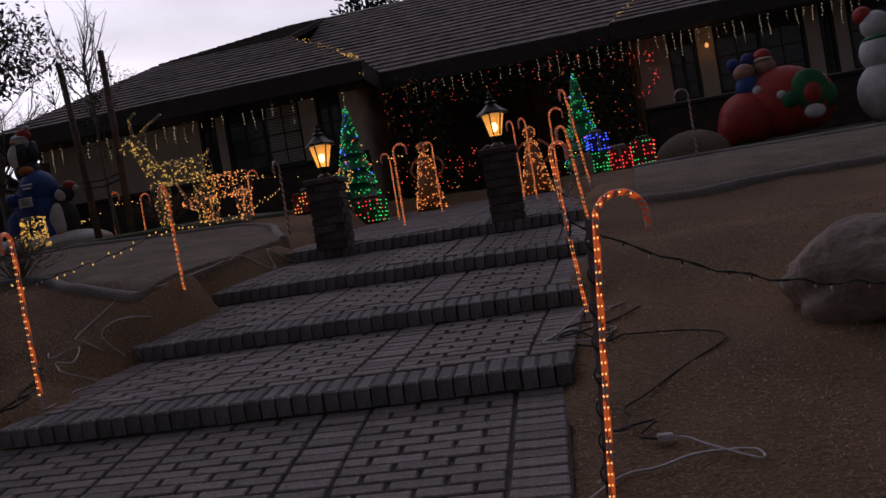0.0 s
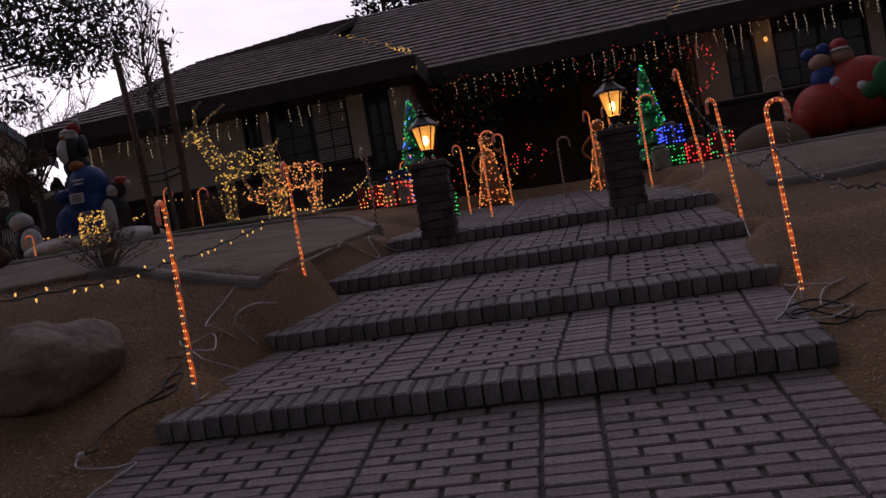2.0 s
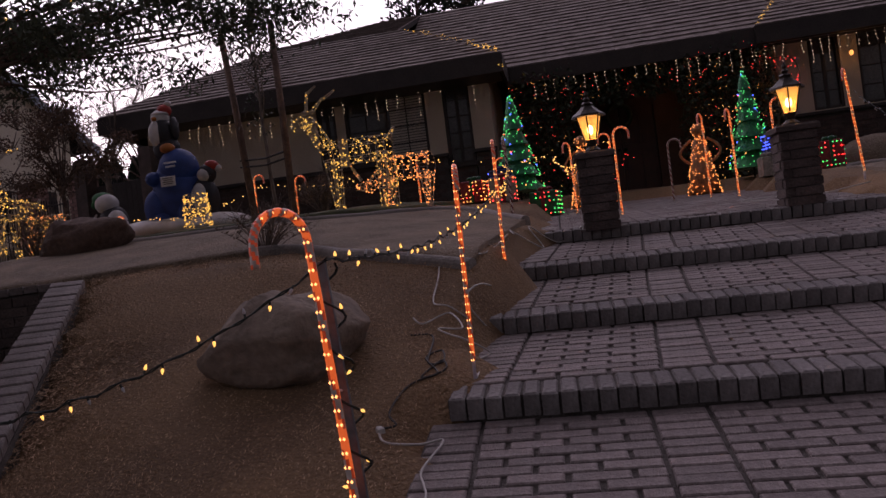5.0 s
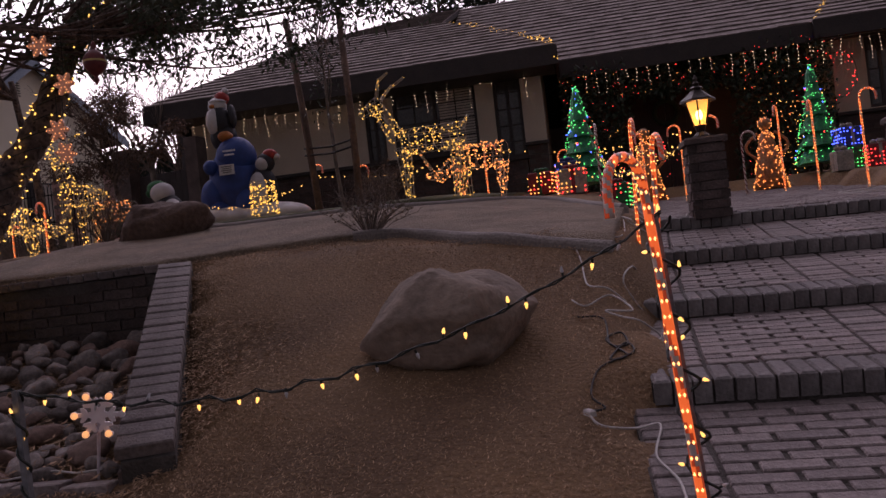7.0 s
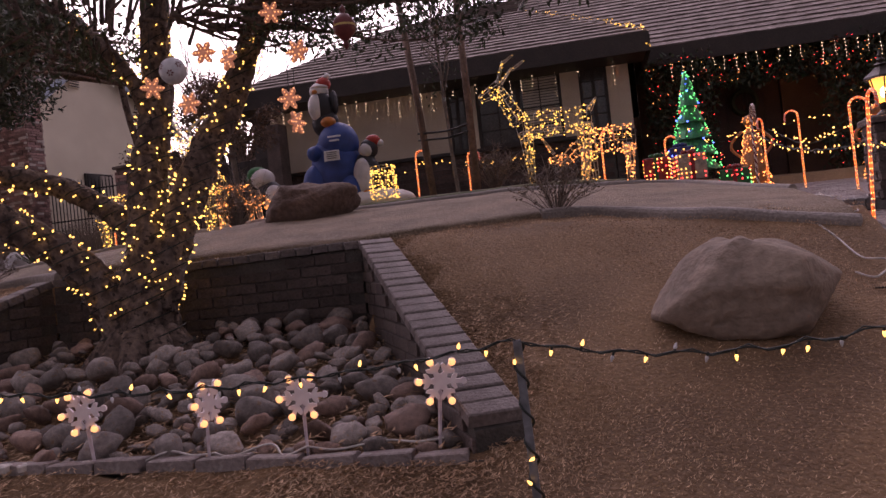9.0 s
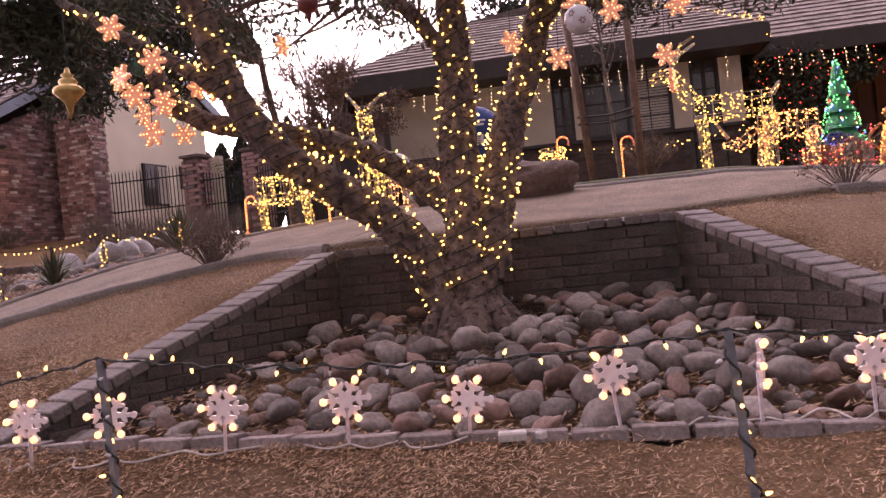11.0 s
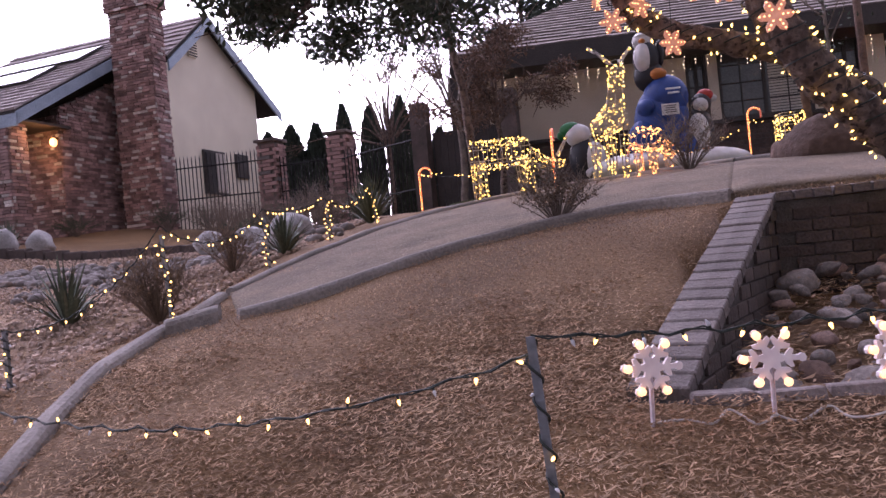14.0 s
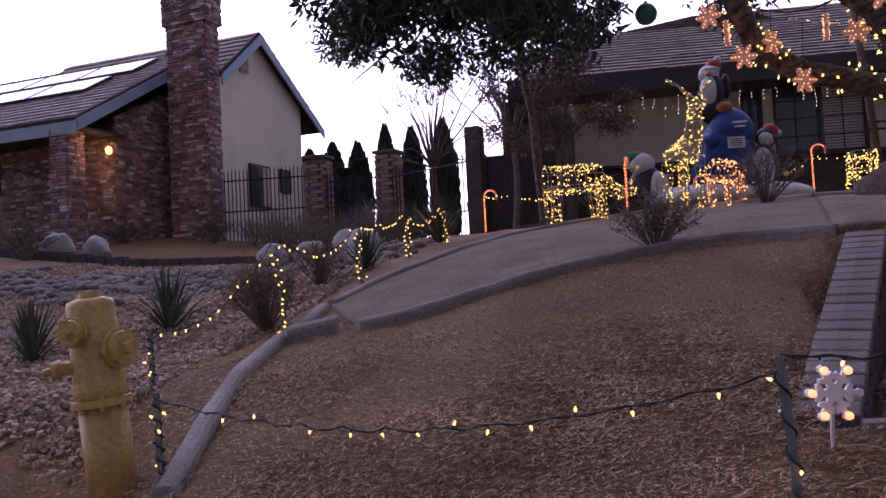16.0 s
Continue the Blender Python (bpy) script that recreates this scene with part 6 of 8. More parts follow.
def angel(x, y, h, seed, label):
    z = surface(x, y)
    t = thing("angel_figure", label, "light sculpture", "lit angel shapes", at=(x, y, z))
    part("gown", Shape().tube([(0, 0, 0), (0, 0, h * 0.35), (0, 0, h * 0.7), (0, 0, h * 0.78)], [0.22, 0.15, 0.09, 0.04], 14), M_FOIL_GOLD, t, "gold mesh cone", True)
    part("ball", Shape().ball((0, 0, h * 0.87), 0.085, 12, 8), M_FOIL_GOLD, t, "", True)
    rng = random.Random(seed)
    b = Shape()
    for k in range(260):
        f, a = rng.random() ** 1.2, rng.uniform(0, 6.28)
        zz = f * h * 0.78
        rr = lerp(zz / h, [0, 0.35, 0.7, 0.78], [0.22, 0.15, 0.09, 0.04]) + 0.008
        b.dot((rr * math.cos(a), rr * math.sin(a), zz), 0.009, 0, (math.cos(a), math.sin(a), 0.3), 1.2)
    for k in range(30):
        d = Vector((rng.gauss(0, 1), rng.gauss(0, 1), rng.gauss(0, 1))).normalized()
        b.dot(Vector((0, 0, h * 0.87)) + d * 0.09, 0.008, 0, d, 1.2)
    part("bulb_set", b, L_ORANGE, t, kind="stuff")
    for sg in (-1, 1):
        w = Shape()
        pts = [Vector((sg * (0.10 + 0.16 * math.sin(k / 12 * math.pi)), 0.06, h * (0.40 + 0.36 * k / 12))) for k in range(13)]
        w.tube(pts, 0.02, 6)
        part("wing", w, M_FOIL_GOLD, t)


angel(-4.0, 10.5, 1.05, 1, "gold mesh angel shape covered in orange lights")
angel(-2.47, 10.8, 1.0, 2, "gold mesh angel shape covered in orange lights")


def cone_tree(x, y, h, seed, label):
    z = surface(x, y)
    t = thing("lit_cone_tree", label, "light tree", "lit green trees", at=(x, y, z))
    s = Shape()
    tiers = 6
    for k in range(tiers):
        z0, z1 = h * (0.08 + 0.86 * k / tiers), h * (0.08 + 0.86 * (k + 1.25) / tiers)
        r0 = 0.27 * (1 - k / tiers) + 0.04
        s.tube([(0, 0, z0), (0, 0, z0 + (z1 - z0) * 0.5), (0, 0, min(z1, h))], [r0, r0 * 0.72, r0 * 0.45 if k < tiers - 1 else 0.01], 14)
    out = []
    for p in s.v:
        p = Vector(p)
        w = 1 + 0.12 * noise.noise(p * 9 + Vector((seed, 0, 0)))
        out.append((p.x * w, p.y * w, p.z + 0.03 * noise.noise(p * 7)))
    s.v = out
    part("foil_cone", s, M_FOIL_G, t, "green foil tiers")
    part("stand", Shape().tube([(0, 0, 0), (0, 0, h * 0.12)], 0.015, 6), M_LAMP_METAL, t)
    rng = random.Random(seed)
    for nm, mat, n in (("green_bulb_set", L_GREEN, 260), ("blue_bulb_set", L_BLUE, 18), ("red_bulb_set", L_RED, 10), ("gold_bulb_set", L_WARM, 6)):
        b = Shape()
        for k in range(n):
            f, a = rng.random() ** 1.4, rng.uniform(0, 6.28)
            rr = 0.30 * (1 - f) + 0.02
            b.dot((rr * math.cos(a), rr * math.sin(a), h * (0.1 + 0.88 * f)), 0.0095 if n > 100 else 0.013, 0, (math.cos(a), math.sin(a), 0), 1.1)
        part(nm, b, mat, t, kind="stuff")


cone_tree(-4.68, 9.6, 1.42, 1, "green foil cone tree lit with green and coloured bulbs")
cone_tree(-1.82, 11.3, 1.5, 2, "green foil cone tree lit with green and coloured bulbs")


def gift(x, y, sx, sz, mat, ribbon, seed, lit=None, rz=0.0, lift=0.0):
    z = surface(x, y) + lift
    t = thing("gift_box", "lit mesh gift box with a bow" if lit else "unlit pale mesh gift box with a ribbon", "gift box", "gift boxes", at=(x, y, z), rz=rz)
    part("box", Shape().box((0, 0, sz / 2), (sx, sx, sz), ch=0.01), mat, t)
    part("ribbon", Shape().box((0, 0, sz / 2), (sx * 0.14, sx + 0.012, sz + 0.012)).box((0, 0, sz / 2), (sx + 0.010, sx * 0.14, sz + 0.010)), ribbon, t)
    bow = Shape()
    for a in (0.3, 1.8, 3.4, 5.0):
        bow.ball((0.05 * math.cos(a), 0.05 * math.sin(a), sz + 0.03), (0.045, 0.03, 0.028), 8, 5)
    part("bow", bow, ribbon, t, "", True)
    if lit:
        rng, b = random.Random(seed), Shape()
        mats = lit if isinstance(lit, list) else [lit]
        for k in range(72):
            i = k % 6
            u_, v_ = (i + 0.5) / 6 - 0.5, (k // 12 + 0.5) / 6
            f = rng.randrange(3)
            if f == 0:
                p, d = (u_ * sx, -sx / 2 - 0.006, v_ * sz), (0, -1, 0)
            elif f == 1:
                p, d = (sx / 2 + 0.006, u_ * sx, v_ * sz), (1, 0, 0)
            else:
                p, d = (-sx / 2 - 0.006, u_ * sx, v_ * sz), (-1, 0, 0)
            b.dot(p, 0.011, rng.randrange(len(mats)), d, 1.1)
        part("bulb_set", b, mats, t, kind="stuff")


gift(-5.05, 8.85, 0.28, 0.27, M_GIFT_R, M_GIFT_G, 1, [L_RED, L_WARM, L_ORANGE])
gift(-4.68, 8.8, 0.32, 0.30, M_GIFT_W, M_GIFT_R, 2, [L_ORANGE, L_WARM, L_RED], 0.3)
gift(-4.80, 9.2, 0.28, 0.40, M_GIFT_B, M_GIFT_B, 3, [L_BLUE, L_WARM], 0.2)
gift(-4.20, 8.95, 0.32, 0.30, M_GIFT_G, M_GIFT_R, 4, [L_GREEN, L_RED, L_GREEN], 0.0)
gift(-1.55, 10.7, 0.26, 0.28, M_GIFT_G, M_GIFT_G, 5, L_GREEN, 0.2)
gift(-1.53, 10.72, 0.26, 0.24, M_GIFT_B, M_GIFT_W, 8, L_BLUE, 0.4, 0.29)
gift(-1.22, 10.6, 0.26, 0.28, M_GIFT_R, M_GIFT_W, 6, L_RED, 0.1)
gift(-0.92, 10.6, 0.27, 0.34, M_GIFT_R, M_GIFT_G, 7, [L_GREEN, L_RED], 0.0)
gift(-1.66, 10.3, 0.2, 0.24, M_GIFT_W, M_GIFT_W, 9, None, 0.3)


# ---- inflatable figures, kept as plain rounded shapes ----
def inflatable(name, label, at, rz, lumps, mats, size=1.0):
    t = thing(name, label, "inflatable", "inflatable decorations", at=at, rz=rz)
    words = ("red_panel", "blue_body", "black_body", "white_panel", "green_panel", "peach_panel", "orange_beak")
    for c, r, mi in lumps:
        part(words[mi], Shape().ball([k * size for k in c], [k * size for k in r], 18, 12), mats[mi], t, "", True)
    return t


NYL = [M_NYL_RED, M_NYL_BLUE, M_NYL_BLACK, M_NYL_WHITE, M_NYL_GREEN, M_NYL_SKIN, M_NYL_ORANGE]
STACK = gl(-9.03, 8.2)
inflatable("inflatable_cushion", "long white inflatable cushion lying on the lawn edge", STACK, 0.25, [
    ((-0.25, 0, 0.12), (0.78, 0.5, 0.18), 3), ((0.45, 0.0, 0.11), (0.55, 0.4, 0.17), 3)], NYL)
inflatable("inflatable_penguin", "tall blue inflatable penguin carrying another with a red cap", STACK, 0.25, [
    ((0, 0, 0.58), (0.34, 0.30, 0.52), 1), ((0.06, -0.03, 0.92), (0.27, 0.26, 0.28), 1), ((-0.24, -0.1, 0.42), (0.2, 0.2, 0.26), 1), ((-0.16, -0.16, 0.22), (0.17, 0.2, 0.14), 1), ((0.20, -0.12, 0.30), (0.17, 0.2, 0.2), 1),
    ((-0.22, -0.20, 0.80), (0.10, 0.16, 0.10), 1), ((-0.1, 0.02, 1.22), (0.18, 0.17, 0.2), 2), ((-0.02, -0.13, 1.20), (0.10, 0.10, 0.07), 6), ((-0.12, -0.02, 1.42), (0.16, 0.15, 0.22), 2), ((-0.17, -0.09, 1.42), (0.11, 0.10, 0.18), 3),
    ((-0.14, 0, 1.64), (0.125, 0.12, 0.12), 3), ((-0.17, -0.10, 1.62), (0.04, 0.06, 0.03), 6), ((-0.08, 0.02, 1.74), (0.10, 0.1, 0.09), 0), ((-0.02, 0.02, 1.83), (0.045, 0.045, 0.045), 3), ((-0.13, -0.01, 1.69), (0.125, 0.12, 0.04), 3), ((0.05, 0.0, 1.48), (0.05, 0.10, 0.16), 2)], NYL)
inflatable("inflatable_penguin", "small black and white inflatable penguin with a red cap", STACK, 0.25, [
    ((0.40, -0.06, 0.46), (0.19, 0.18, 0.30), 2), ((0.38, -0.17, 0.44), (0.13, 0.1, 0.24), 3), ((0.46, -0.06, 0.80), (0.12, 0.12, 0.13), 2), ((0.44, -0.13, 0.78), (0.09, 0.07, 0.09), 3), ((0.52, -0.04, 0.90), (0.10, 0.09, 0.08), 0), ((0.61, -0.04, 0.86), (0.05, 0.045, 0.045), 3), ((0.42, -0.2, 0.2), (0.08, 0.1, 0.06), 6)], NYL)
inflatable("inflatable_penguin", "leaning white inflatable penguin with a green cap", STACK, 0.25, [
    ((-0.95, -0.02, 0.30), (0.20, 0.2, 0.26), 2), ((-0.86, -0.12, 0.28), (0.15, 0.13, 0.2), 3), ((-1.02, -0.04, 0.58), (0.16, 0.15, 0.14), 3), ((-1.10, 0, 0.66), (0.14, 0.13, 0.10), 4), ((-1.21, 0, 0.60), (0.06, 0.06, 0.06), 4)], NYL)
s = Shape().box((0, 0, 0), (0.2, 0.012, 0.13), ch=0.004)
sign = thing("paper_sign", "white paper sign taped to the blue inflatable", "sign", at=(-8.91, 7.88, surface(-8.93, 7.9) + 0.74), rz=0.25)
part("sheet", s, M_ORN_WHITE, sign)
for k in range(4):
    part("text_bar", Shape().box((0, -0.009, 0.04 - k * 0.025), (0.14 - 0.02 * (k % 2), 0.003, 0.009)), M_NYL_BLACK, sign)
for k in range(2):
    bar = solo("text_bar", Shape().box((0, 0, 0), (0.17 - 0.04 * k, 0.012, 0.022), ch=0.004), M_ORN_WHITE, "white unreadable lettering bar on blue nylon", "lettering", "lettering bars")
    bar.matrix_world = pose(-8.86, 7.895, surface(-8.93, 7.9) + 0.98 - 0.05 * k, -8, 0, 14)
inflatable("inflatable_sleigh", "big red inflatable with green and blue rounded shapes", gl(0.72, 12.0), 0.1, [
    ((-0.3, 0, 0.40), (0.42, 0.4, 0.40), 0), ((0.2, 0, 0.55), (0.55, 0.42, 0.50), 0), ((0.5, -0.1, 0.5), (0.36, 0.3, 0.42), 0), ((-0.55, 0, 0.3), (0.2, 0.3, 0.3), 0),
    ((0.48, -0.36, 0.62), (0.25, 0.10, 0.28), 4), ((0.50, -0.40, 0.56), (0.13, 0.1, 0.16), 0), ((0.22, -0.38, 0.52), (0.13, 0.1, 0.12), 4), ((0.72, -0.28, 0.5), (0.12, 0.1, 0.18), 4), ((0.5, -0.42, 0.30), (0.14, 0.08, 0.10), 3), ((0.12, -0.38, 0.60), (0.07, 0.06, 0.07), 3), ((0.66, -0.3, 0.74), (0.08, 0.07, 0.06), 3),
    ((-0.25, -0.05, 0.82), (0.18, 0.16, 0.2), 1), ((-0.28, -0.05, 1.05), (0.15, 0.14, 0.13), 5), ((-0.40, 0.0, 1.20), (0.09, 0.07, 0.09), 1), ((-0.20, 0.03, 1.24), (0.09, 0.07, 0.09), 1), ((-0.15, -0.22, 0.74), (0.08, 0.08, 0.07), 3),
    ((0.02, 0, 1.08), (0.15, 0.14, 0.14), 5), ((0.0, 0, 1.24), (0.12, 0.12, 0.11), 0), ((0.0, -0.02, 1.19), (0.13, 0.13, 0.035), 3), ((-0.45, -0.1, 0.04), (0.08, 0.08, 0.05), 4)], NYL, 0.98)
inflatable("inflatable_snowman", "tall white inflatable of stacked round shapes with a green band", gl(2.15, 12.0), 0.0, [
    ((0, 0, 0.42), (0.34, 0.32, 0.42), 3), ((0, 0, 0.95), (0.25, 0.24, 0.26), 3), ((0, 0, 1.32), (0.19, 0.19, 0.19), 3), ((0, 0, 1.13), (0.2, 0.2, 0.05), 4), ((-0.14, 0, 1.48), (0.12, 0.12, 0.12), 0)], NYL)
mound = solo("mound", Shape().ball((-0.35, 11.2, surface(-0.35, 11.2)), (0.5, 0.4, 0.36), 16, 10), M_PATH, "grey covered mound behind the gifts", "mound", smooth=True)


# ---- icicle lights under the eaves ----
def icicles(a, b, seed, label, n_per=5.5, drop=(0.16, 0.46), wave=0.0, mat=None):
    a, b, rng = Vector(a), Vector(b), random.Random(seed)
    t = thing("icicle_lights", label, "string lights", "eave icicle lights", at=tuple(a))
    d = b - a
    n = int(d.length * n_per)
    main, drops, bl = [], Shape(), Shape()
    for k in range(n + 1):
        f = k / n
        p = d * f + Vector((0, 0, -wave * abs(math.sin(f * d.length * 2.2))))
        main.append(p)
        if rng.random() < 0.12:
            continue
        l = rng.uniform(*drop)
        e = p + Vector((rng.uniform(-.03, .03), rng.uniform(-.02, .02), -l))
        drops.tube([p, e], 0.002, 3, 0, False)
        m = max(2, int(l / 0.055))
        for i in range(m):
            q = p.lerp(e, (i + 0.7) / m) + Vector((rng.uniform(-.012, .012), rng.uniform(-.012, .012), 0))
            if rng.random() < 0.9:
                bl.dot(q, 0.0066, 0, (rng.gauss(0, .4), rng.gauss(0, .4), -1), 1.8)
    part("cord", Shape().tube(main, 0.004, 4, 0, False), M_CORD_W, t)
    part("drop_cord_set", drops, M_CORD_W, t, kind="stuff")
    part("bulb_set", bl, mat or L_WHITE, t, kind="stuff")
    on_house(t)


icicles((-11.9, WY - 0.12, 4.08), (-9.2, WY - 0.12, 4.10), 1, "white icicle lights hanging from the eave")
icicles((-9.2, WY - 0.12, 4.12), (-5.8, WY - 0.12, 4.16), 2, "white icicle lights hanging over the windows", wave=0.05)
icicles((-5.0, 13.08, 4.10), (-1.4, 13.08, 4.10), 3, "white icicle lights hanging across the entry", 6)
icicles((-1.3, RY - 0.6, 4.12), (6.0, RY - 0.6, 4.12), 4, "white icicle lights hanging from the far eave", 7)


def scatter_string(name, label, line, n, spread, mats, seed, r=0.009, fixed=False):
    rng, s = random.Random(seed), Shape()
    pts = [Vector(p) for p in line]
    for _ in range(n):
        t = rng.random() * (len(pts) - 1)
        i = int(t)
        p = pts[i].lerp(pts[i + 1], t - i) + Vector((rng.gauss(0, spread), rng.gauss(0, spread * 0.5), rng.gauss(0, spread)))
        s.dot(p, r * rng.uniform(.8, 1.2), rng.randrange(len(mats)), (rng.gauss(0, 1), rng.gauss(0, 1), rng.gauss(0, 1)), 1.3)
    t = thing(name, label, "string lights", "loose light strings")
    part("cord", Shape().tube(jag(line, 6, 0.02, seed), 0.0035, 4, 0, False), M_CORD_G, t)
    part("bulb_set", s, mats, t, kind="stuff")
    if fixed:
        on_house(t)


scatter_string("string_lights", "warm lights running down the roof hip", [(-7.45, 14.35, 5.76), (-6.5, 13.2, 5.15), (ER - 0.03, EY, 4.42)], 46, 0.02, [L_GOLD], 1, fixed=True)
scatter_string("string_lights", "warm lights bunched at the roof corner", [(-6.1, 12.7, 4.89), (ER - 0.05, EY, 4.42), (ER, EY - 0.04, 4.15)], 50, 0.02, [L_GOLD], 6, fixed=True)
scatter_string("string_lights", "warm lights running up the far roof hip", [(-1.25, RY - 0.72, 4.46), (-0.4, 14.75, 5.35), (0.3, 16.3, 6.2)], 60, 0.02, [L_GOLD], 2, fixed=True)
for k, (a, b) in enumerate((((-8.1, 8.6, 2.5), (-5.6, 8.4, 2.45)), ((-5.4, 8.2, 2.4), (-3.2, 8.0, 2.25)), ((-11.8, 7.1, 2.2), (-10.1, 6.2, 2.2)), ((-9.3, 7.5, 2.2), (-8.1, 8.5, 2.4)), ((-3.8, 7.8, 2.15), (-3.2, 6.4, 1.95)))):
    m = (Vector(a) + Vector(b)) / 2 - Vector((0, 0, 0.15))
    scatter_string("string_lights", "loose swag of warm lights before the house", [a, m, b], 30, 0.015, [L_WARM], 10 + k)

# evergreen boughs round the entry, with red lights
def boughs(name, label, boxes, n, seed, reds, extra=()):
    rng = random.Random(seed)
    t = thing(name, label, "garland", at=(0, 0, 0))
    s, b, st = Shape(), Shape(), Shape()
    for c0, c1 in boxes:
        vol = n // len(boxes)
        for _ in range(vol):
            p = Vector([rng.uniform(c0[i], c1[i]) for i in range(3)])
            p.z -= 0.15 * noise.noise(p * 2.0)
            s.leaf(p, Vector((rng.gauss(0, 1), rng.gauss(-0.4, 1), rng.gauss(-0.3, 1))).normalized() * rng.uniform(0.07, 0.13), 0.022)
        for _ in range(reds // len(boxes)):
            p = Vector([rng.uniform(c0[i], c1[i]) for i in range(3)])
            p.y = c0[1] - rng.uniform(0.0, 0.06)
            b.dot(p, 0.0068, rng.choice((0, 0, 0, 0, 1, 2)), (0, -1, 0), 1.2)
        m = [(c0[i] + c1[i]) / 2 for i in range(3)]
        part("stem", Shape().tube(jag([(m[0], c1[1], c0[2]), (m[0] + 0.1, c1[1], m[2]), (m[0], c1[1], c1[2])], 5, 0.05, seed), 0.025, 6), M_BARK, t)
    part("leaf_mass", s, M_LEAF_DARK, t, kind="stuff")
    part("bulb_set", b, [L_RED, L_ORANGE, L_WARM], t, kind="stuff")
    on_house(t)


boughs("climbing_vine", "dark leafy vine round the entry with red lights", [((-5.45, 12.9, 1.95), (-4.35, 13.7, 4.2)), ((-4.6, 13.2, 3.6), (-1.6, 13.6, 4.15)), ((-2.6, 13.0, 1.95), (-1.05, 13.7, 4.2))], 11000, 4, 210)
scatter_string("string_lights", "red lights draped by the far wing", [(-1.3, 13.6, 3.9), (-0.7, 13.5, 3.9), (-0.6, 13.5, 3.4), (-1.0, 13.4, 3.1)], 40, 0.03, [L_RED], 41, fixed=True)
scatter_string("string_lights", "red and blue lights low beside the entry", [(-5.3, 12.3, 2.2), (-4.3, 12.2, 2.3), (-3.6, 12.6, 2.5)], 60, 0.14, [L_RED, L_WARM, L_RED], 42, fixed=True)
scatter_string("string_lights", "warm lights beside the entry doors", [(-2.2, 12.4, 2.0), (-1.9, 12.5, 2.6), (-2.0, 12.6, 3.2)], 70, 0.16, [L_WARM, L_ORANGE], 43, fixed=True)


def wall_lamp(at, power, label, r=0.07, fixed=False):
    t = thing("wall_lamp", label, "wall lamp", "wall lamps", at=at)
    part("glass", Shape().ball((0, 0, 0), (r, r, r * 1.3), 10, 8), L_AMBER, t, "", True)
    part("cap", Shape().tube([(0, 0, r * 1.2), (0, 0, r * 1.7)], [r * 1.1, 0.01], 8), M_LAMP_METAL, t)
    part("bracket", Shape().tube([(0, 0, r * 1.3), (0, 0.12, r * 1.3)], 0.012, 6), M_LAMP_METAL, t)
    lamp = bpy.data.lights.new("wall_lamp_light", "POINT")
    lamp.energy, lamp.color, lamp.shadow_soft_size = power, (1.0, 0.5, 0.16), 0.08
    lo = new("wall_lamp_light", lamp)
    lo.location = (at[0], at[1] - 0.15, at[2])
    if fixed:
        on_house(t)
        lo.location = HOUSE @ lo.location


wall_lamp((-2.25, 14.1, 3.95), 0.7, "lit amber lamp hanging in the entry", 0.06, True)
wall_lamp((0.32, RY - 0.15, 3.85), 0.25, "small lit amber lamp on the far wall", 0.035, True)
wall_lamp((-20.65, 10.55, 4.22), 3.5, "glowing amber porch lamp on red brick", 0.07)


# wreath on the door
s = Shape().tube([(0.22 * math.cos(k * 0.393), 0, 0.22 * math.sin(k * 0.393)) for k in range(17)], 0.05, 8)
wr = solo("wreath", s, M_LEAF_DARK, "dark evergreen wreath on the front door", "wreath")
wr.matrix_world = HOUSE @ pose(-3.52, 14.98, 3.55)


# ---- young tree between two stakes ----
for (x0, y0, z0), (x1, y1, z1) in (((-7.46, 7.65, 1.90), (-7.66, 7.65, 4.28)), ((-6.92, 7.65, 1.90), (-6.94, 7.65, 4.27))):
    t = thing("tree_stake", "tall round wooden stake beside a young tree", "stake", "tree stakes")
    part("pole", Shape().tube([(x0, y0, z0 - 0.1), ((x0 + x1) / 2 + 0.01, y0, (z0 + z1) / 2), (x1, y1, z1)], [0.045, 0.042, 0.038], 10), M_STAKE, t, "", True)
t = thing("young_tree", "slender leafless young tree tied between two stakes", "tree")
s = Shape()
trunk_line = jag([(-7.15, 7.67, 1.7), (-7.20, 7.67, 2.6), (-7.25, 7.69, 3.5), (-7.30, 7.70, 4.2)], 6, 0.02, 2)
s.tube(trunk_line, [0.028 - 0.001 * k for k in range(len(trunk_line))], 8)
part("trunk", s, M_TWIG, t, "", True)
s, lf, rng = Shape(), Shape(), random.Random(8)
for k in range(26):
    p = trunk_line[rng.randrange(8, len(trunk_line))]
    a = rng.uniform(0, 6.28)
    e = p + Vector((math.cos(a) * 0.45, math.sin(a) * 0.3, rng.uniform(0.5, 1.0)))
    m = p.lerp(e, 0.5) + Vector((math.cos(a) * 0.10, 0, -0.05))
    s.tube([p, m, e], [0.010, 0.007, 0.003], 4, 0, False)
    for _ in range(4):
        q = m.lerp(e, rng.random())
        s.tube([q, q + Vector((rng.uniform(-.2, .2), rng.uniform(-.1, .1), rng.uniform(.1, .3)))], [0.004, 0.0015], 3, 0, False)
for k in range(420):
    c = rng.choice(((-7.25, 7.65, 3.3), (-7.50, 7.65, 4.25), (-7.20, 7.65, 3.75), (-7.05, 7.70, 4.0)))
    lf.leaf(Vector(c) + Vector((rng.gauss(0, .14), rng.gauss(0, .1), rng.gauss(0, .15))), Vector((rng.gauss(0, 1), rng.gauss(0, 1), rng.gauss(-.5, 1))).normalized() * 0.06, 0.010)
part("branch_work", s, M_TWIG, t)
part("foliage", lf, M_LEAF_DARK, t, kind="stuff")
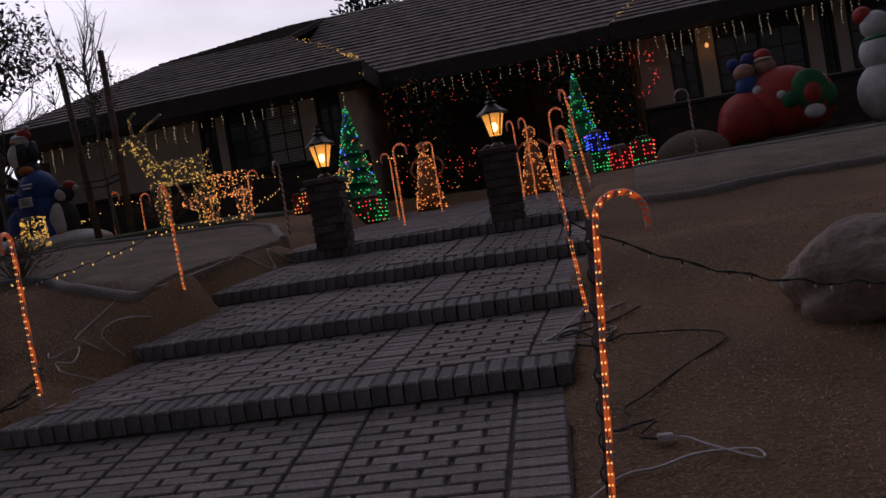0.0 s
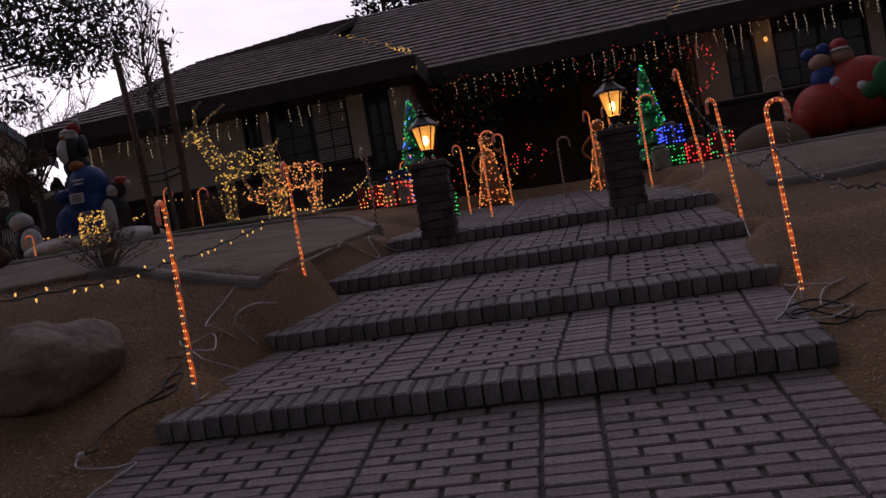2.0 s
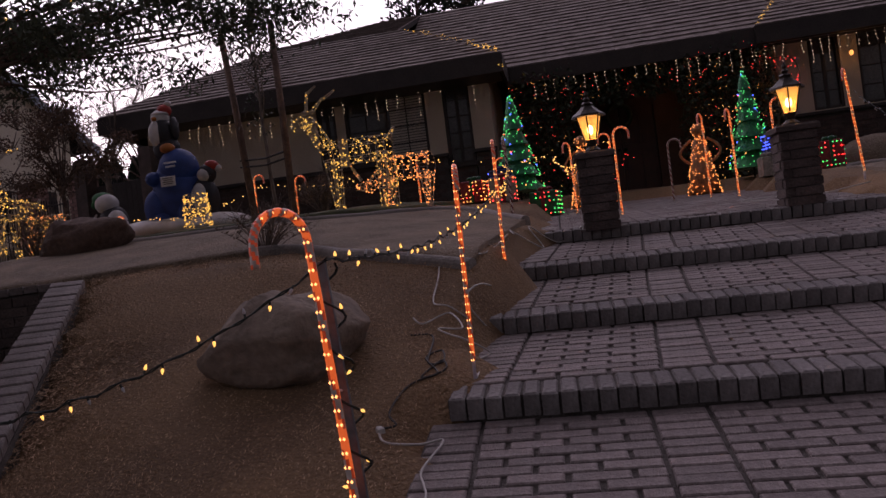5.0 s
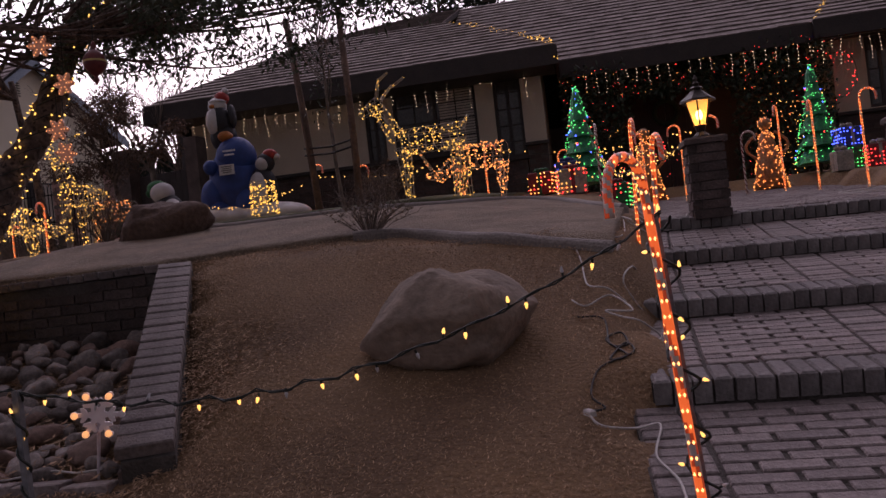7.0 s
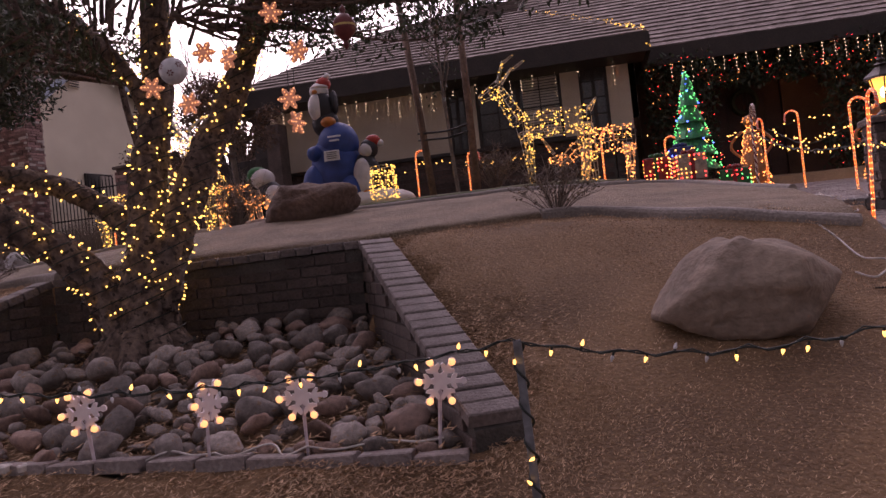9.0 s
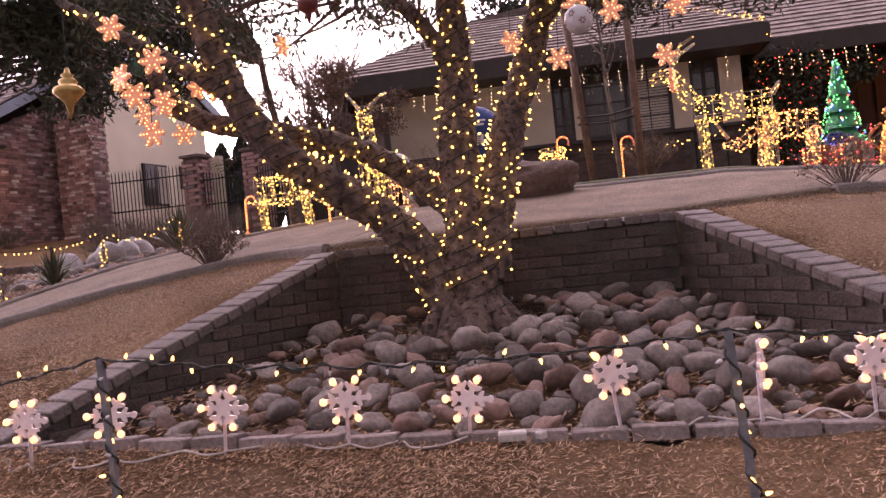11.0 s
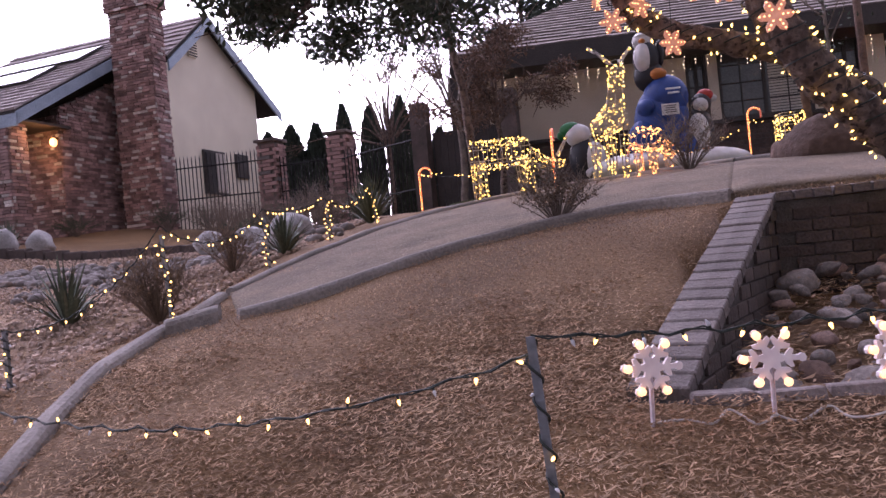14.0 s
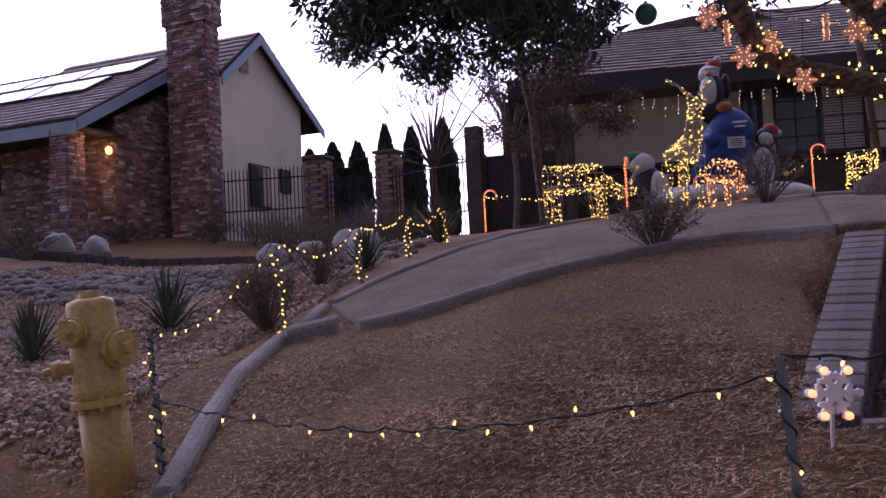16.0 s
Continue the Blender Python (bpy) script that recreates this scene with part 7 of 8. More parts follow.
for z, n in ((2.62, "tie"), (2.70, "tie")):
    tie = solo("tree_tie", Shape().tube([(-7.58, 7.63, z), (-7.20, 7.60, z - 0.03), (-6.90, 7.63, z + 0.02)], 0.012, 6), M_CORD_B, "dark band tying the young tree to its stakes", "tie", "tree ties")

# strip of lawn before the house
s = Shape()
fill_between(s, [(-11.3, 6.6), (-10.2, 6.8), (-8.6, 6.5), (-6.4, 6.6), (-5.3, 7.4)], [(-12.0, 10.8), (-10.4, 11.2), (-8.4, 11.6), (-6.4, 12.0), (-5.3, 12.3)], 36, 0.035)
fill_between(s, [(-0.8, 9.9), (1.5, 10.0), (4.5, 10.7), (8.5, 11.7)], [(-1.2, 14.2), (1.5, 14.7), (4.5, 15.2), (8.5, 16.0)], 36, 0.035)
solo("lawn", s, M_GRASS, "strip of short dull green lawn before the house", "lawn", kind="structure", smooth=True)


# ---- ornaments in the tree ----
def hung(name, label, at, builder, top=3.1, group="tree ornaments"):
    t = thing(name, label, "ornament", group, at=at)
    builder(t)
    part("thread", Shape().tube([(0, 0, 0.05), (0.01, 0.0, max(top - at[2], 0.12))], 0.002, 4), M_CORD_G, t)


def ball_orn(mat, r, finial=False):
    def build(t):
        part("globe", Shape().ball((0, 0, 0), r, 16, 12), mat, t, "", True)
        part("cap", Shape().tube([(0, 0, r * 0.95), (0, 0, r * 1.15)], r * 0.2, 8), M_ORN_GOLD, t)
        if finial:
            part("drop", Shape().tube([(0, 0, -r * 0.9), (0, 0, -r * 1.3), (0, 0, -r * 1.9)], [r * 0.35, r * 0.25, 0.004], 10), mat, t, "", True)
    return build


def onion(mat, r):
    def build(t):
        prof = [(0.004, -2.1), (0.22, -1.75), (0.30, -1.55), (0.14, -1.3), (0.45, -1.05), (0.92, -0.5), (1.0, 0.0), (0.92, 0.45), (0.5, 0.95), (0.16, 1.15), (0.28, 1.4), (0.18, 1.65), (0.05, 1.9)]
        part("body", Shape().tube([(0, 0, b * r) for a, b in prof], [a * r for a, b in prof], 16), mat, t, "", True)
        part("band", Shape().tube([(0, 0, -0.08 * r), (0, 0, 0.08 * r)], 1.015 * r, 16), M_ORN_GOLD, t)
    return build


def marked_ball(mat, r):
    plain = ball_orn(mat, r)

    def build(t):
        plain(t)
        for ca, cz in ((-1.9, 0.25), (-1.1, -0.35), (-2.7, -0.2), (-0.4, 0.3)):
            c = Vector((math.cos(ca) * math.cos(cz), math.sin(ca) * math.cos(cz), math.sin(cz)))
            side = c.cross(Vector((0, 0, 1))).normalized()
            up = side.cross(c)
            s = Shape()
            for k in range(6):
                d = side * math.cos(k * 1.0472) + up * math.sin(k * 1.0472)
                o = c.cross(d) * 0.07
                q = [c + d * 0.07, c + d * 0.17 + o, c + d * 0.29, c + d * 0.17 - o]
                s.add([p.normalized() * r * 1.006 for p in q], [(0, 1, 2, 3)])
            part("painted_flake", s, M_ORN_RED, t, "dark painted flake")
    return build


def spindle(mat, r):
    def build(t):
        prof = [(0.004, -2.2), (0.15, -1.7), (0.3, -1.1), (0.95, -0.45), (1.0, -0.2), (0.8, 0.0), (0.5, 0.15), (0.62, 0.35), (0.5, 0.5), (0.3, 0.6), (0.42, 0.78), (0.2, 0.95), (0.15, 1.2), (0.05, 1.3)]
        part("body", Shape().tube([(0, 0, b * r) for a, b in prof], [a * r for a, b in prof], 14), mat, t, "", True)
    return build


def star(t, r=0.07, seed=0, spin=0.0):
    """A plump six-armed plastic star with small bulbs set in it."""
    c, sn = math.cos(spin), math.sin(spin)
    rim, n = [], 24
    for k in range(n):
        a = 6.2832 * k / n
        q = r * (1.0, 0.80, 0.46, 0.80)[k % 4]
        rim.append((q * math.cos(a), q * math.sin(a)))
    s, b = Shape(), Shape()
    s.add([(x * c + 0.009 * sn, x * sn - 0.009 * c, z) for x, z in rim] + [(x * c - 0.009 * sn, x * sn + 0.009 * c, z) for x, z in rim],
          [tuple(range(n)), tuple(range(2 * n - 1, n - 1, -1))] + [(k, n + k, n + (k + 1) % n, (k + 1) % n) for k in range(n)])
    for k in range(6):
        a = math.radians(60 * k)
        for f in (0.36, 0.62, 0.88):
            x, z = r * f * math.cos(a), r * f * math.sin(a)
            for sd in (-1, 1):
                b.dot((x * c - 0.011 * sd * sn, x * sn + 0.011 * sd * c, z), 0.0045, 0, (-sn * sd, c * sd, 0), 1.1)
    part("star_plate", s, M_STAR, t)
    part("bulb_set", b, L_STAR, t, kind="stuff")


STAR_AT = [(-8.51, 1.50, 2.43), (-8.49, 1.52, 2.20), (-8.27, 1.48, 2.23), (-8.25, 1.50, 2.04), (-8.34, 1.52, 1.92), (-8.40, 1.50, 2.10), (-8.29, 2.60, 2.55), (-6.93, 2.60, 2.31), (-6.69, 2.60, 2.18), (-6.41, 2.60, 2.37), (-6.60, 2.65, 2.45),
           (-9.05, 2.20, 2.33), (-8.98, 2.20, 2.20), (-8.72, 2.20, 2.05), (-8.61, 2.20, 2.29), (-8.85, 2.22, 2.26), (-8.48, 2.20, 2.25), (-9.13, 2.18, 2.42), (-6.19, 2.8, 2.15), (-6.17, 2.82, 2.02), (-6.11, 2.8, 2.39), (-6.24, 2.78, 2.62)]
for k, (x, y, z) in enumerate(STAR_AT):
    hung("star_ornament", "hanging plastic star ornament full of orange lights", (x, y, z), lambda t, k=k: star(t, 0.066, k, (0.2, -0.3, 0.35, 1.45, 0.1, 0.6, 1.5, 0.9)[k % 8]), z + 0.3, group="lit star ornaments")
hung("ornament", "gold spindle ornament hanging from a limb", (-8.42, 1.14, 2.08), spindle(M_ORN_GOLD, 0.062), 2.6)
hung("ornament", "dull green globe ornament hanging in the tree", (-9.47, 2.75, 2.67), ball_orn(M_ORN_GREEN, 0.064), 3.1)
hung("ornament", "white globe ornament painted with dark flakes", (-6.52, 2.3, 2.27), marked_ball(M_ORN_WHITE, 0.066), 2.7)
hung("ornament", "dark red onion ornament with a gold band", (-5.74, 2.66, 2.41), onion(M_ORN_RED, 0.058), 2.9)
hung("ornament", "dark red globe ornament with a drop", (-7.87, 2.2, 2.60), ball_orn(M_ORN_RED, 0.055, True), 2.9)


# ---- hydrant ----
hx, hy = -11.40, 0.50
hz = height(hx, hy)
hyd = thing("fire_hydrant", "worn yellow fire hydrant beside the garden edge", "fire hydrant", at=(hx, hy, hz), rz=0.75)
TOPZ = 1.20 - hz
hyd.matrix_world = pose(hx + 0.045, hy, hz, 0, -5.0, 43)
part("barrel", Shape().tube([(0, 0, -0.05), (0, 0, TOPZ - 0.42)], [0.088, 0.088], 24), M_HYDRANT, hyd, "", True)
part("flange", Shape().tube([(0, 0, TOPZ - 0.43), (0, 0, TOPZ - 0.425), (0, 0, TOPZ - 0.40), (0, 0, TOPZ - 0.395)], [0.092, 0.108, 0.108, 0.092], 24), M_HYDRANT, hyd)
part("upper_barrel", Shape().tube([(0, 0, TOPZ - 0.40), (0, 0, TOPZ - 0.36), (0, 0, TOPZ - 0.05), (0, 0, TOPZ - 0.03), (0, 0, TOPZ - 0.02)], [0.10, 0.094, 0.086, 0.078, 0.045], 24), M_HYDRANT, hyd, "", True)
part("top_nut", Shape().tube([(0, 0, TOPZ - 0.025), (0, 0, TOPZ)], [0.045, 0.042], 12), M_HYDRANT, hyd)
for a, r, l, z in ((-math.pi / 2 - 0.65, 0.045, 0.135, TOPZ - 0.14), (-math.pi / 2 + 0.75, 0.06, 0.15, TOPZ - 0.22), (math.pi + 0.1, 0.028, 0.16, TOPZ - 0.27)):
    d = Vector((math.cos(a), math.sin(a), 0))
    o = part("outlet", Shape().tube([d * 0.06 + Vector((0, 0, z)), d * (l - 0.03) + Vector((0, 0, z)), d * (l - 0.03) + Vector((0, 0, z)), d * l + Vector((0, 0, z))], [r * 0.85, r * 0.85, r * 1.12, r * 1.05], 16), M_HYDRANT, hyd)
    part("cap_nut", Shape().tube([d * l + Vector((0, 0, z)), d * (l + 0.025) + Vector((0, 0, z))], [r * 0.45, r * 0.4], 5), M_HYDRANT, o)
    part("cap_rim", Shape().tube([d * (l - 0.035) + Vector((0, 0, z)), d * (l - 0.02) + Vector((0, 0, z))], r * 1.25, 16), M_HYDRANT, o)
for k in range(8):
    a = k * math.pi / 4
    part("bolt", Shape().tube([(0.098 * math.cos(a), 0.098 * math.sin(a), TOPZ - 0.445), (0.098 * math.cos(a), 0.098 * math.sin(a), TOPZ - 0.385)], 0.009, 6), M_HYDRANT, hyd)

# ---- neighbouring house ----
nb = thing("neighbour_house", "red brick and pale stucco house with a tall brick chimney", "house", at=(0.5, 0.0, -0.25))


def brick_face(name, o, du, w, h, holes=(), course=0.064, length=0.2, seed=1, label="mixed red brick wall", top=None):
    """A brick wall face; o: lower corner, du: unit direction along it; top: height at each end for a raked wall."""
    o, du = Vector(o), Vector(du)
    nn = Vector((du.y, -du.x, 0))
    t0, t1 = top or (h, h)
    core = Shape()
    vs = []
    for f, hh in ((0, t0), (w, t1)):
        for k in (0, -0.2):
            vs += [o + du * f + nn * k, o + du * f + nn * k + Vector((0, 0, hh))]
    core.add(vs, [(0, 4, 5, 1), (2, 3, 7, 6), (0, 1, 3, 2), (4, 6, 7, 5), (1, 5, 7, 3), (0, 2, 6, 4)])
    p = part(name, core, M_REDMORTAR, nb, label)
    s, rng = Shape(), random.Random(seed)
    ang = math.atan2(du.y, du.x)
    r = 0
    while r * course < max(t0, t1):
        x = -rng.random() * length
        while x < w:
            l = length * rng.choice((0.5, 1, 1, 1))
            c = x + l / 2
            lim = t0 + (t1 - t0) * min(max(c / w, 0), 1)
            a0, a1 = max(x, -0.02), min(x + l, w + 0.02)
            c, ll = (a0 + a1) / 2, a1 - a0
            if ll > 0.03 and (r + 1) * course < lim + 0.03:
                q = o + du * c + nn * (0.008 + rng.uniform(0, 0.03)) + Vector((0, 0, (r + 0.5) * course))
                s.box(q, (ll - 0.012, 0.04, course - 0.012), ang, mat=1 if rng.random() < 0.13 else 0)
            x += l
        r += 1
    part("brick_cover", s, [M_REDBRICK, M_PALE_BRICK], p, kind="stuff")
    return p


brick_face("side_wall", (-21.4, 10.97, 2.3), (0, 1, 0), 2.1, 2.7, seed=2, top=(2.95, 4.0))
brick_face("front_wall", (-24.5, 10.97, 2.3), (1, 0, 0), 3.1, 2.8, seed=3)
brick_face("column", (-21.75, 9.70, 2.1), (1, 0, 0), 0.38, 2.7, seed=4, label="red brick porch column")
brick_face("column", (-21.37, 9.70, 2.1), (0, 1, 0), 0.38, 2.7, seed=5, label="red brick porch column")
brick_face("chimney", (-21.07, 12.35, 2.2), (1, 0, 0), 1.0, 5.3, seed=6, label="tall red brick chimney")
brick_face("chimney", (-20.07, 12.35, 2.2), (0, 1, 0), 0.42, 5.3, seed=7, label="tall red brick chimney")
brick_face("chimney_top", (-21.13, 12.28, 7.5), (1, 0, 0), 1.12, 1.2, seed=8, label="flared chimney head")
brick_face("chimney_top", (-20.01, 12.28, 7.5), (0, 1, 0), 0.56, 1.2, seed=9, label="flared chimney head")
part("chimney_core", Shape().box((-20.62, 12.56, 5.5), (0.84, 0.36, 6.0)), M_REDMORTAR, nb)
gw = Shape().add([(-20.2, 12.7, 2.1), (-20.2, 16.6, 2.1), (-20.2, 16.6, 6.42), (-20.2, 14.43, 7.69), (-20.2, 12.7, 6.36), (-20.4, 12.7, 2.1), (-20.4, 16.6, 2.1), (-20.4, 16.6, 6.42), (-20.4, 14.43, 7.69), (-20.4, 12.7, 6.36)],
                 [(0, 1, 2, 3, 4), (9, 8, 7, 6, 5), (0, 5, 6, 1), (1, 6, 7, 2), (2, 7, 8, 3), (3, 8, 9, 4), (4, 9, 5, 0)])
part("gable_wall", gw, M_STUCCO_N, nb, "pale yellow stucco gable wall")
vent = part("vent", Shape().box((-20.17, 13.95, 6.95), (0.05, 0.3, 0.42)), M_STUCCO_N, nb)
for k in range(6):
    part("slat", Shape().box((-20.135, 13.95, 6.78 + 0.065 * k), (0.03, 0.28, 0.02)), M_TRIM, vent)
nw = part("window", Shape().box((-20.17, 14.45, 4.05), (0.07, 0.85, 1.05)), M_TRIM, nb, "dark framed side window")
part("pane", Shape().box((-20.13, 14.25, 4.05), (0.02, 0.36, 0.95)), M_GLASS_DARK, nw)
part("pane", Shape().box((-20.13, 14.66, 4.05), (0.02, 0.36, 0.95)), M_BLIND, nw)
nw = part("window", Shape().box((-20.17, 15.65, 4.3), (0.06, 0.5, 0.6)), M_TRIM, nb, "small dark side window")


def plain_roof(corners, seed, label="grey-brown tiled roof"):
    el, er, tr_, tl_ = [Vector(c) for c in corners]
    base = Shape().add([el, er, tr_, tl_] + [p + Vector((0, 0, -0.14)) for p in (el, er, tr_, tl_)], [(0, 1, 2, 3), (7, 6, 5, 4), (0, 4, 5, 1), (1, 5, 6, 2), (2, 6, 7, 3), (3, 7, 4, 0)])
    r = part("roof", base, M_SHAKE_UNDER, nb, label)
    s, rng = Shape(), random.Random(seed)
    nrm = (er - el).cross(tl_ - el).normalized()
    rows, cols = int((tl_ - el).length / 0.26), int((er - el).length / 0.26)
    for i in range(rows):
        for k in range(cols):
            a, b = el.lerp(er, k / cols), el.lerp(er, (k + 0.97) / cols)
            up = tl_ - el
            q = [a + up * (i / rows), b + up * (i / rows), b + up * min(1, (i + 1.15) / rows), a + up * min(1, (i + 1.15) / rows)]
            h = 0.04 + rng.uniform(0, .012)
            s.add(q + [q[0] + nrm * h, q[1] + nrm * h, q[2] + nrm * 0.008, q[3] + nrm * 0.008], [(4, 5, 6, 7), (0, 1, 5, 4), (1, 2, 6, 5), (3, 0, 4, 7)])
    part("tile_cover", s, M_TILE, r, kind="stuff")
    return r


nroof = plain_roof([(-34.0, 9.7, 5.0), (-21.15, 9.7, 5.0), (-21.15, 14.0, 7.55), (-34.0, 14.0, 7.55)], 1)
plain_roof([(-21.15, 18.5, 5.0), (-34.0, 18.5, 5.0), (-34.0, 14.0, 7.55), (-21.15, 14.0, 7.55)], 2)
plain_roof([(-20.0, 17.45, 6.00), (-26.0, 17.45, 6.00), (-26.0, 14.43, 7.85), (-20.0, 14.43, 7.85)], 3)
plain_roof([(-26.0, 12.8, 6.50), (-20.0, 12.8, 6.50), (-20.0, 14.43, 7.85), (-26.0, 14.43, 7.85)], 4)
for a, b in (((-21.12, 9.68, 4.95), (-21.12, 14.0, 7.50)), ((-19.97, 17.5, 5.93), (-19.97, 14.43, 7.78)), ((-19.97, 12.78, 6.40), (-19.97, 14.43, 7.78)), ((-34, 9.68, 4.92), (-21.1, 9.68, 4.92))):
    a, b = Vector(a), Vector(b)
    d = (b - a).normalized()
    up = Vector((0, 0, 1))
    side = d.cross(up).normalized()
    s = Shape()
    vs = []
    for p in (a, b):
        vs += [p + side * 0.02, p + side * 0.02 - up * 0.24, p - side * 0.02 - up * 0.24, p - side * 0.02]
    s.add(vs, [(0, 4, 5, 1), (1, 5, 6, 2), (2, 6, 7, 3), (3, 7, 4, 0), (0, 1, 2, 3), (7, 6, 5, 4)])
    part("fascia", s, M_BLUE_TRIM, nb, "blue-grey painted fascia")
part("post", Shape().box((-21.45, 9.85, 4.85), (0.14, 0.14, 0.4)), M_BLUE_TRIM, nb)
part("porch_ceiling", Shape().box((-26, 10.4, 4.84), (9.6, 1.4, 0.05)), M_TRIM, nb)
rs = Vector((0, 4.3, 2.55)).normalized()
for k in range(2):
    for j in range(4):
        c = Vector((-22.9 - 1.72 * j - 0.4 * (1 - k), 11.75 + 1.05 * k, 6.22 + 1.05 * k * 0.593 + 0.08))
        m = Matrix.Translation(c) @ Matrix.Rotation(math.atan2(2.55, 4.3), 4, "X")
        sp = part("solar_panel", Shape().box((0, 0, 0), (1.66, 1.0, 0.04), m=m), M_TRIM, nb, "dark glossy roof solar panel")
        part("glass", Shape().box((0, 0, 0), (1.6, 0.94, 0.012), m=m @ Matrix.Translation((0, 0, 0.025))), M_SOLAR, sp)
part("rear_wall", Shape().box((-27.2, 17.5, 3.8), (13.6, 0.2, 2.6)), M_STUCCO_N, nb)
part("far_wall", Shape().box((-33.8, 14, 3.8), (0.2, 7, 2.6)), M_STUCCO_N, nb)

# ---- fence, gate and far planting ----
fence = thing("iron_fence", "black iron picket fence before the neighbouring house", "fence", at=(0.55, 0, -0.1))
n = 26
for k in range(n):
    f = k / (n - 1)
    x, y = -20.35 + 2.2 * f, 12.9 + 0.5 * f
    part("picket", Shape().tube([(x, y, 2.1), (x, y, 4.02), (x, y, 4.12)], [0.013, 0.013, 0.002], 5), M_IRON, fence)
for z in (3.15, 3.85):
    part("rail", Shape().tube([(-20.35, 12.9, z), (-18.15, 13.4, z)], 0.016, 5), M_IRON, fence)
for x, y, h in ((-17.3, 13.1, 4.05), (-15.55, 12.9, 3.95)):
    pl = thing("brick_gate_pillar", "red brick fence pillar with a flat cap", "pillar", "fence pillars", at=(x, y, 1.9))
    s, rng = Shape(), random.Random(int(x * 9))
    for r in range(int((h - 1.9) / 0.08)):
        for c in range(4):
            m = Matrix.Rotation(c * math.pi / 2, 4, "Z") @ Matrix.Translation(((0.06 if r % 2 else -0.06), -0.2, 0.04 + 0.08 * r))
            s.box((0, 0, 0), (0.3, 0.08, 0.068), m=m, mat=1 if rng.random() < 0.06 else 0)
    part("brickwork", s, [M_REDBRICK, M_CAP], pl, kind="stuff")
    part("core", Shape().box((0, 0, (h - 1.9) / 2), (0.4, 0.4, h - 1.9)), M_REDMORTAR, pl)
    part("cap", Shape().box((0, 0, h - 1.88), (0.52, 0.52, 0.06), ch=0.01), M_REDMORTAR, pl)
gate = thing("iron_gate", "black iron double gate between brick pillars", "gate", at=(0.55, 0, -0.05))
for k in range(17):
    x = -17.6 + 0.082 * k
    part("picket", Shape().tube([(x, 13.0, 2.0), (x, 13.0, 3.75 - 0.12 * math.sin(k / 16 * math.pi))], 0.012, 5), M_IRON, gate)
for z in (3.0, 3.55):
    part("rail", Shape().tube([(-17.6, 13.0, z), (-16.3, 13.0, z)], 0.015, 5), M_IRON, gate)
fence2 = thing("iron_fence", "black iron picket fence beside the side gate", "fence", at=(0.5, 0, 0))
for k in range(24):
    x = -15.85 + 0.1 * k
    part("picket", Shape().tube([(x, 12.6 - 0.05 * k, 1.8), (x, 12.6 - 0.05 * k, 3.55)], 0.012, 5), M_IRON, fence2)
part("rail", Shape().tube([(-15.9, 12.6, 3.4), (-13.5, 11.4, 3.4)], 0.015, 5), M_IRON, fence2)
part("rail", Shape().tube([(-15.9, 12.6, 2.5), (-13.5, 11.4, 2.5)], 0.015, 5), M_IRON, fence2)
sg = thing("side_gate", "dark brown wooden side gate and wall", "gate", at=(0.45, -0.6, 0))
for k in range(12):
    part("plank", Shape().box((-13.1 + 0.115 * k, 11.05, 2.5), (0.108, 0.03, 1.5), ch=0.004), M_TRIM, sg)
for x in (-13.35, -11.85):
    part("post", Shape().box((x, 11.0, 2.75), (0.26, 0.26, 2.0), ch=0.01), M_WALLBRICK, sg)
part("panel", Shape().box((-12.45, 12.3, 3.1), (1.5, 0.1, 2.6)), M_TRIM, sg)


def cypress(x, y, h, r, seed):
    z = height(x, y)
    rng = random.Random(seed)
    t = thing("cypress", "narrow dark columnar cypress behind the fence", "tree", "cypress row", at=(x, y, z))
    part("trunk", Shape().tube([(0, 0, 0), (0, 0, h * 0.5)], [0.07, 0.03], 6), M_BARK, t)
    s = Shape()
    prof = [(0.0, 0.5), (0.12, 0.85), (0.4, 0.95), (0.7, 0.75), (0.88, 0.42), (0.97, 0.12), (1.0, 0.01)]
    s.tube([(0.03 * math.sin(f * 9 + seed), 0, 0.1 + f * (h - 0.25)) for f, q in prof], [r * q * 0.82 for f, q in prof], 10)
    for _ in range(2400):
        f = rng.random() ** 0.85
        rr = r * lerp(f, [p for p, q in prof], [q for p, q in prof]) * rng.uniform(0.7, 1.06)
        a = rng.uniform(0, 6.28)
        s.leaf((rr * math.cos(a), rr * math.sin(a), 0.1 + f * (h - 0.3)), Vector((math.cos(a) * 0.22, math.sin(a) * 0.22, 1)).normalized() * rng.uniform(0.14, 0.28), 0.035)
    part("crown", s, M_CONIFER, t, kind="stuff")


for k, (x, y, top, r) in enumerate(((-21.2, 18.2, 5.2, 0.36), (-20.3, 18.1, 5.35, 0.42), (-19.5, 18.0, 5.45, 0.44), (-18.75, 18.1, 5.4, 0.40), (-17.75, 17.8, 5.75, 0.30), (-17.0, 17.9, 5.6, 0.36), (-15.95, 17.5, 5.65, 0.40), (-15.0, 17.8, 4.7, 0.4), (-22.3, 18.6, 5.5, 0.4))):
    cypress(x, y, top - height(x, y), r, k)


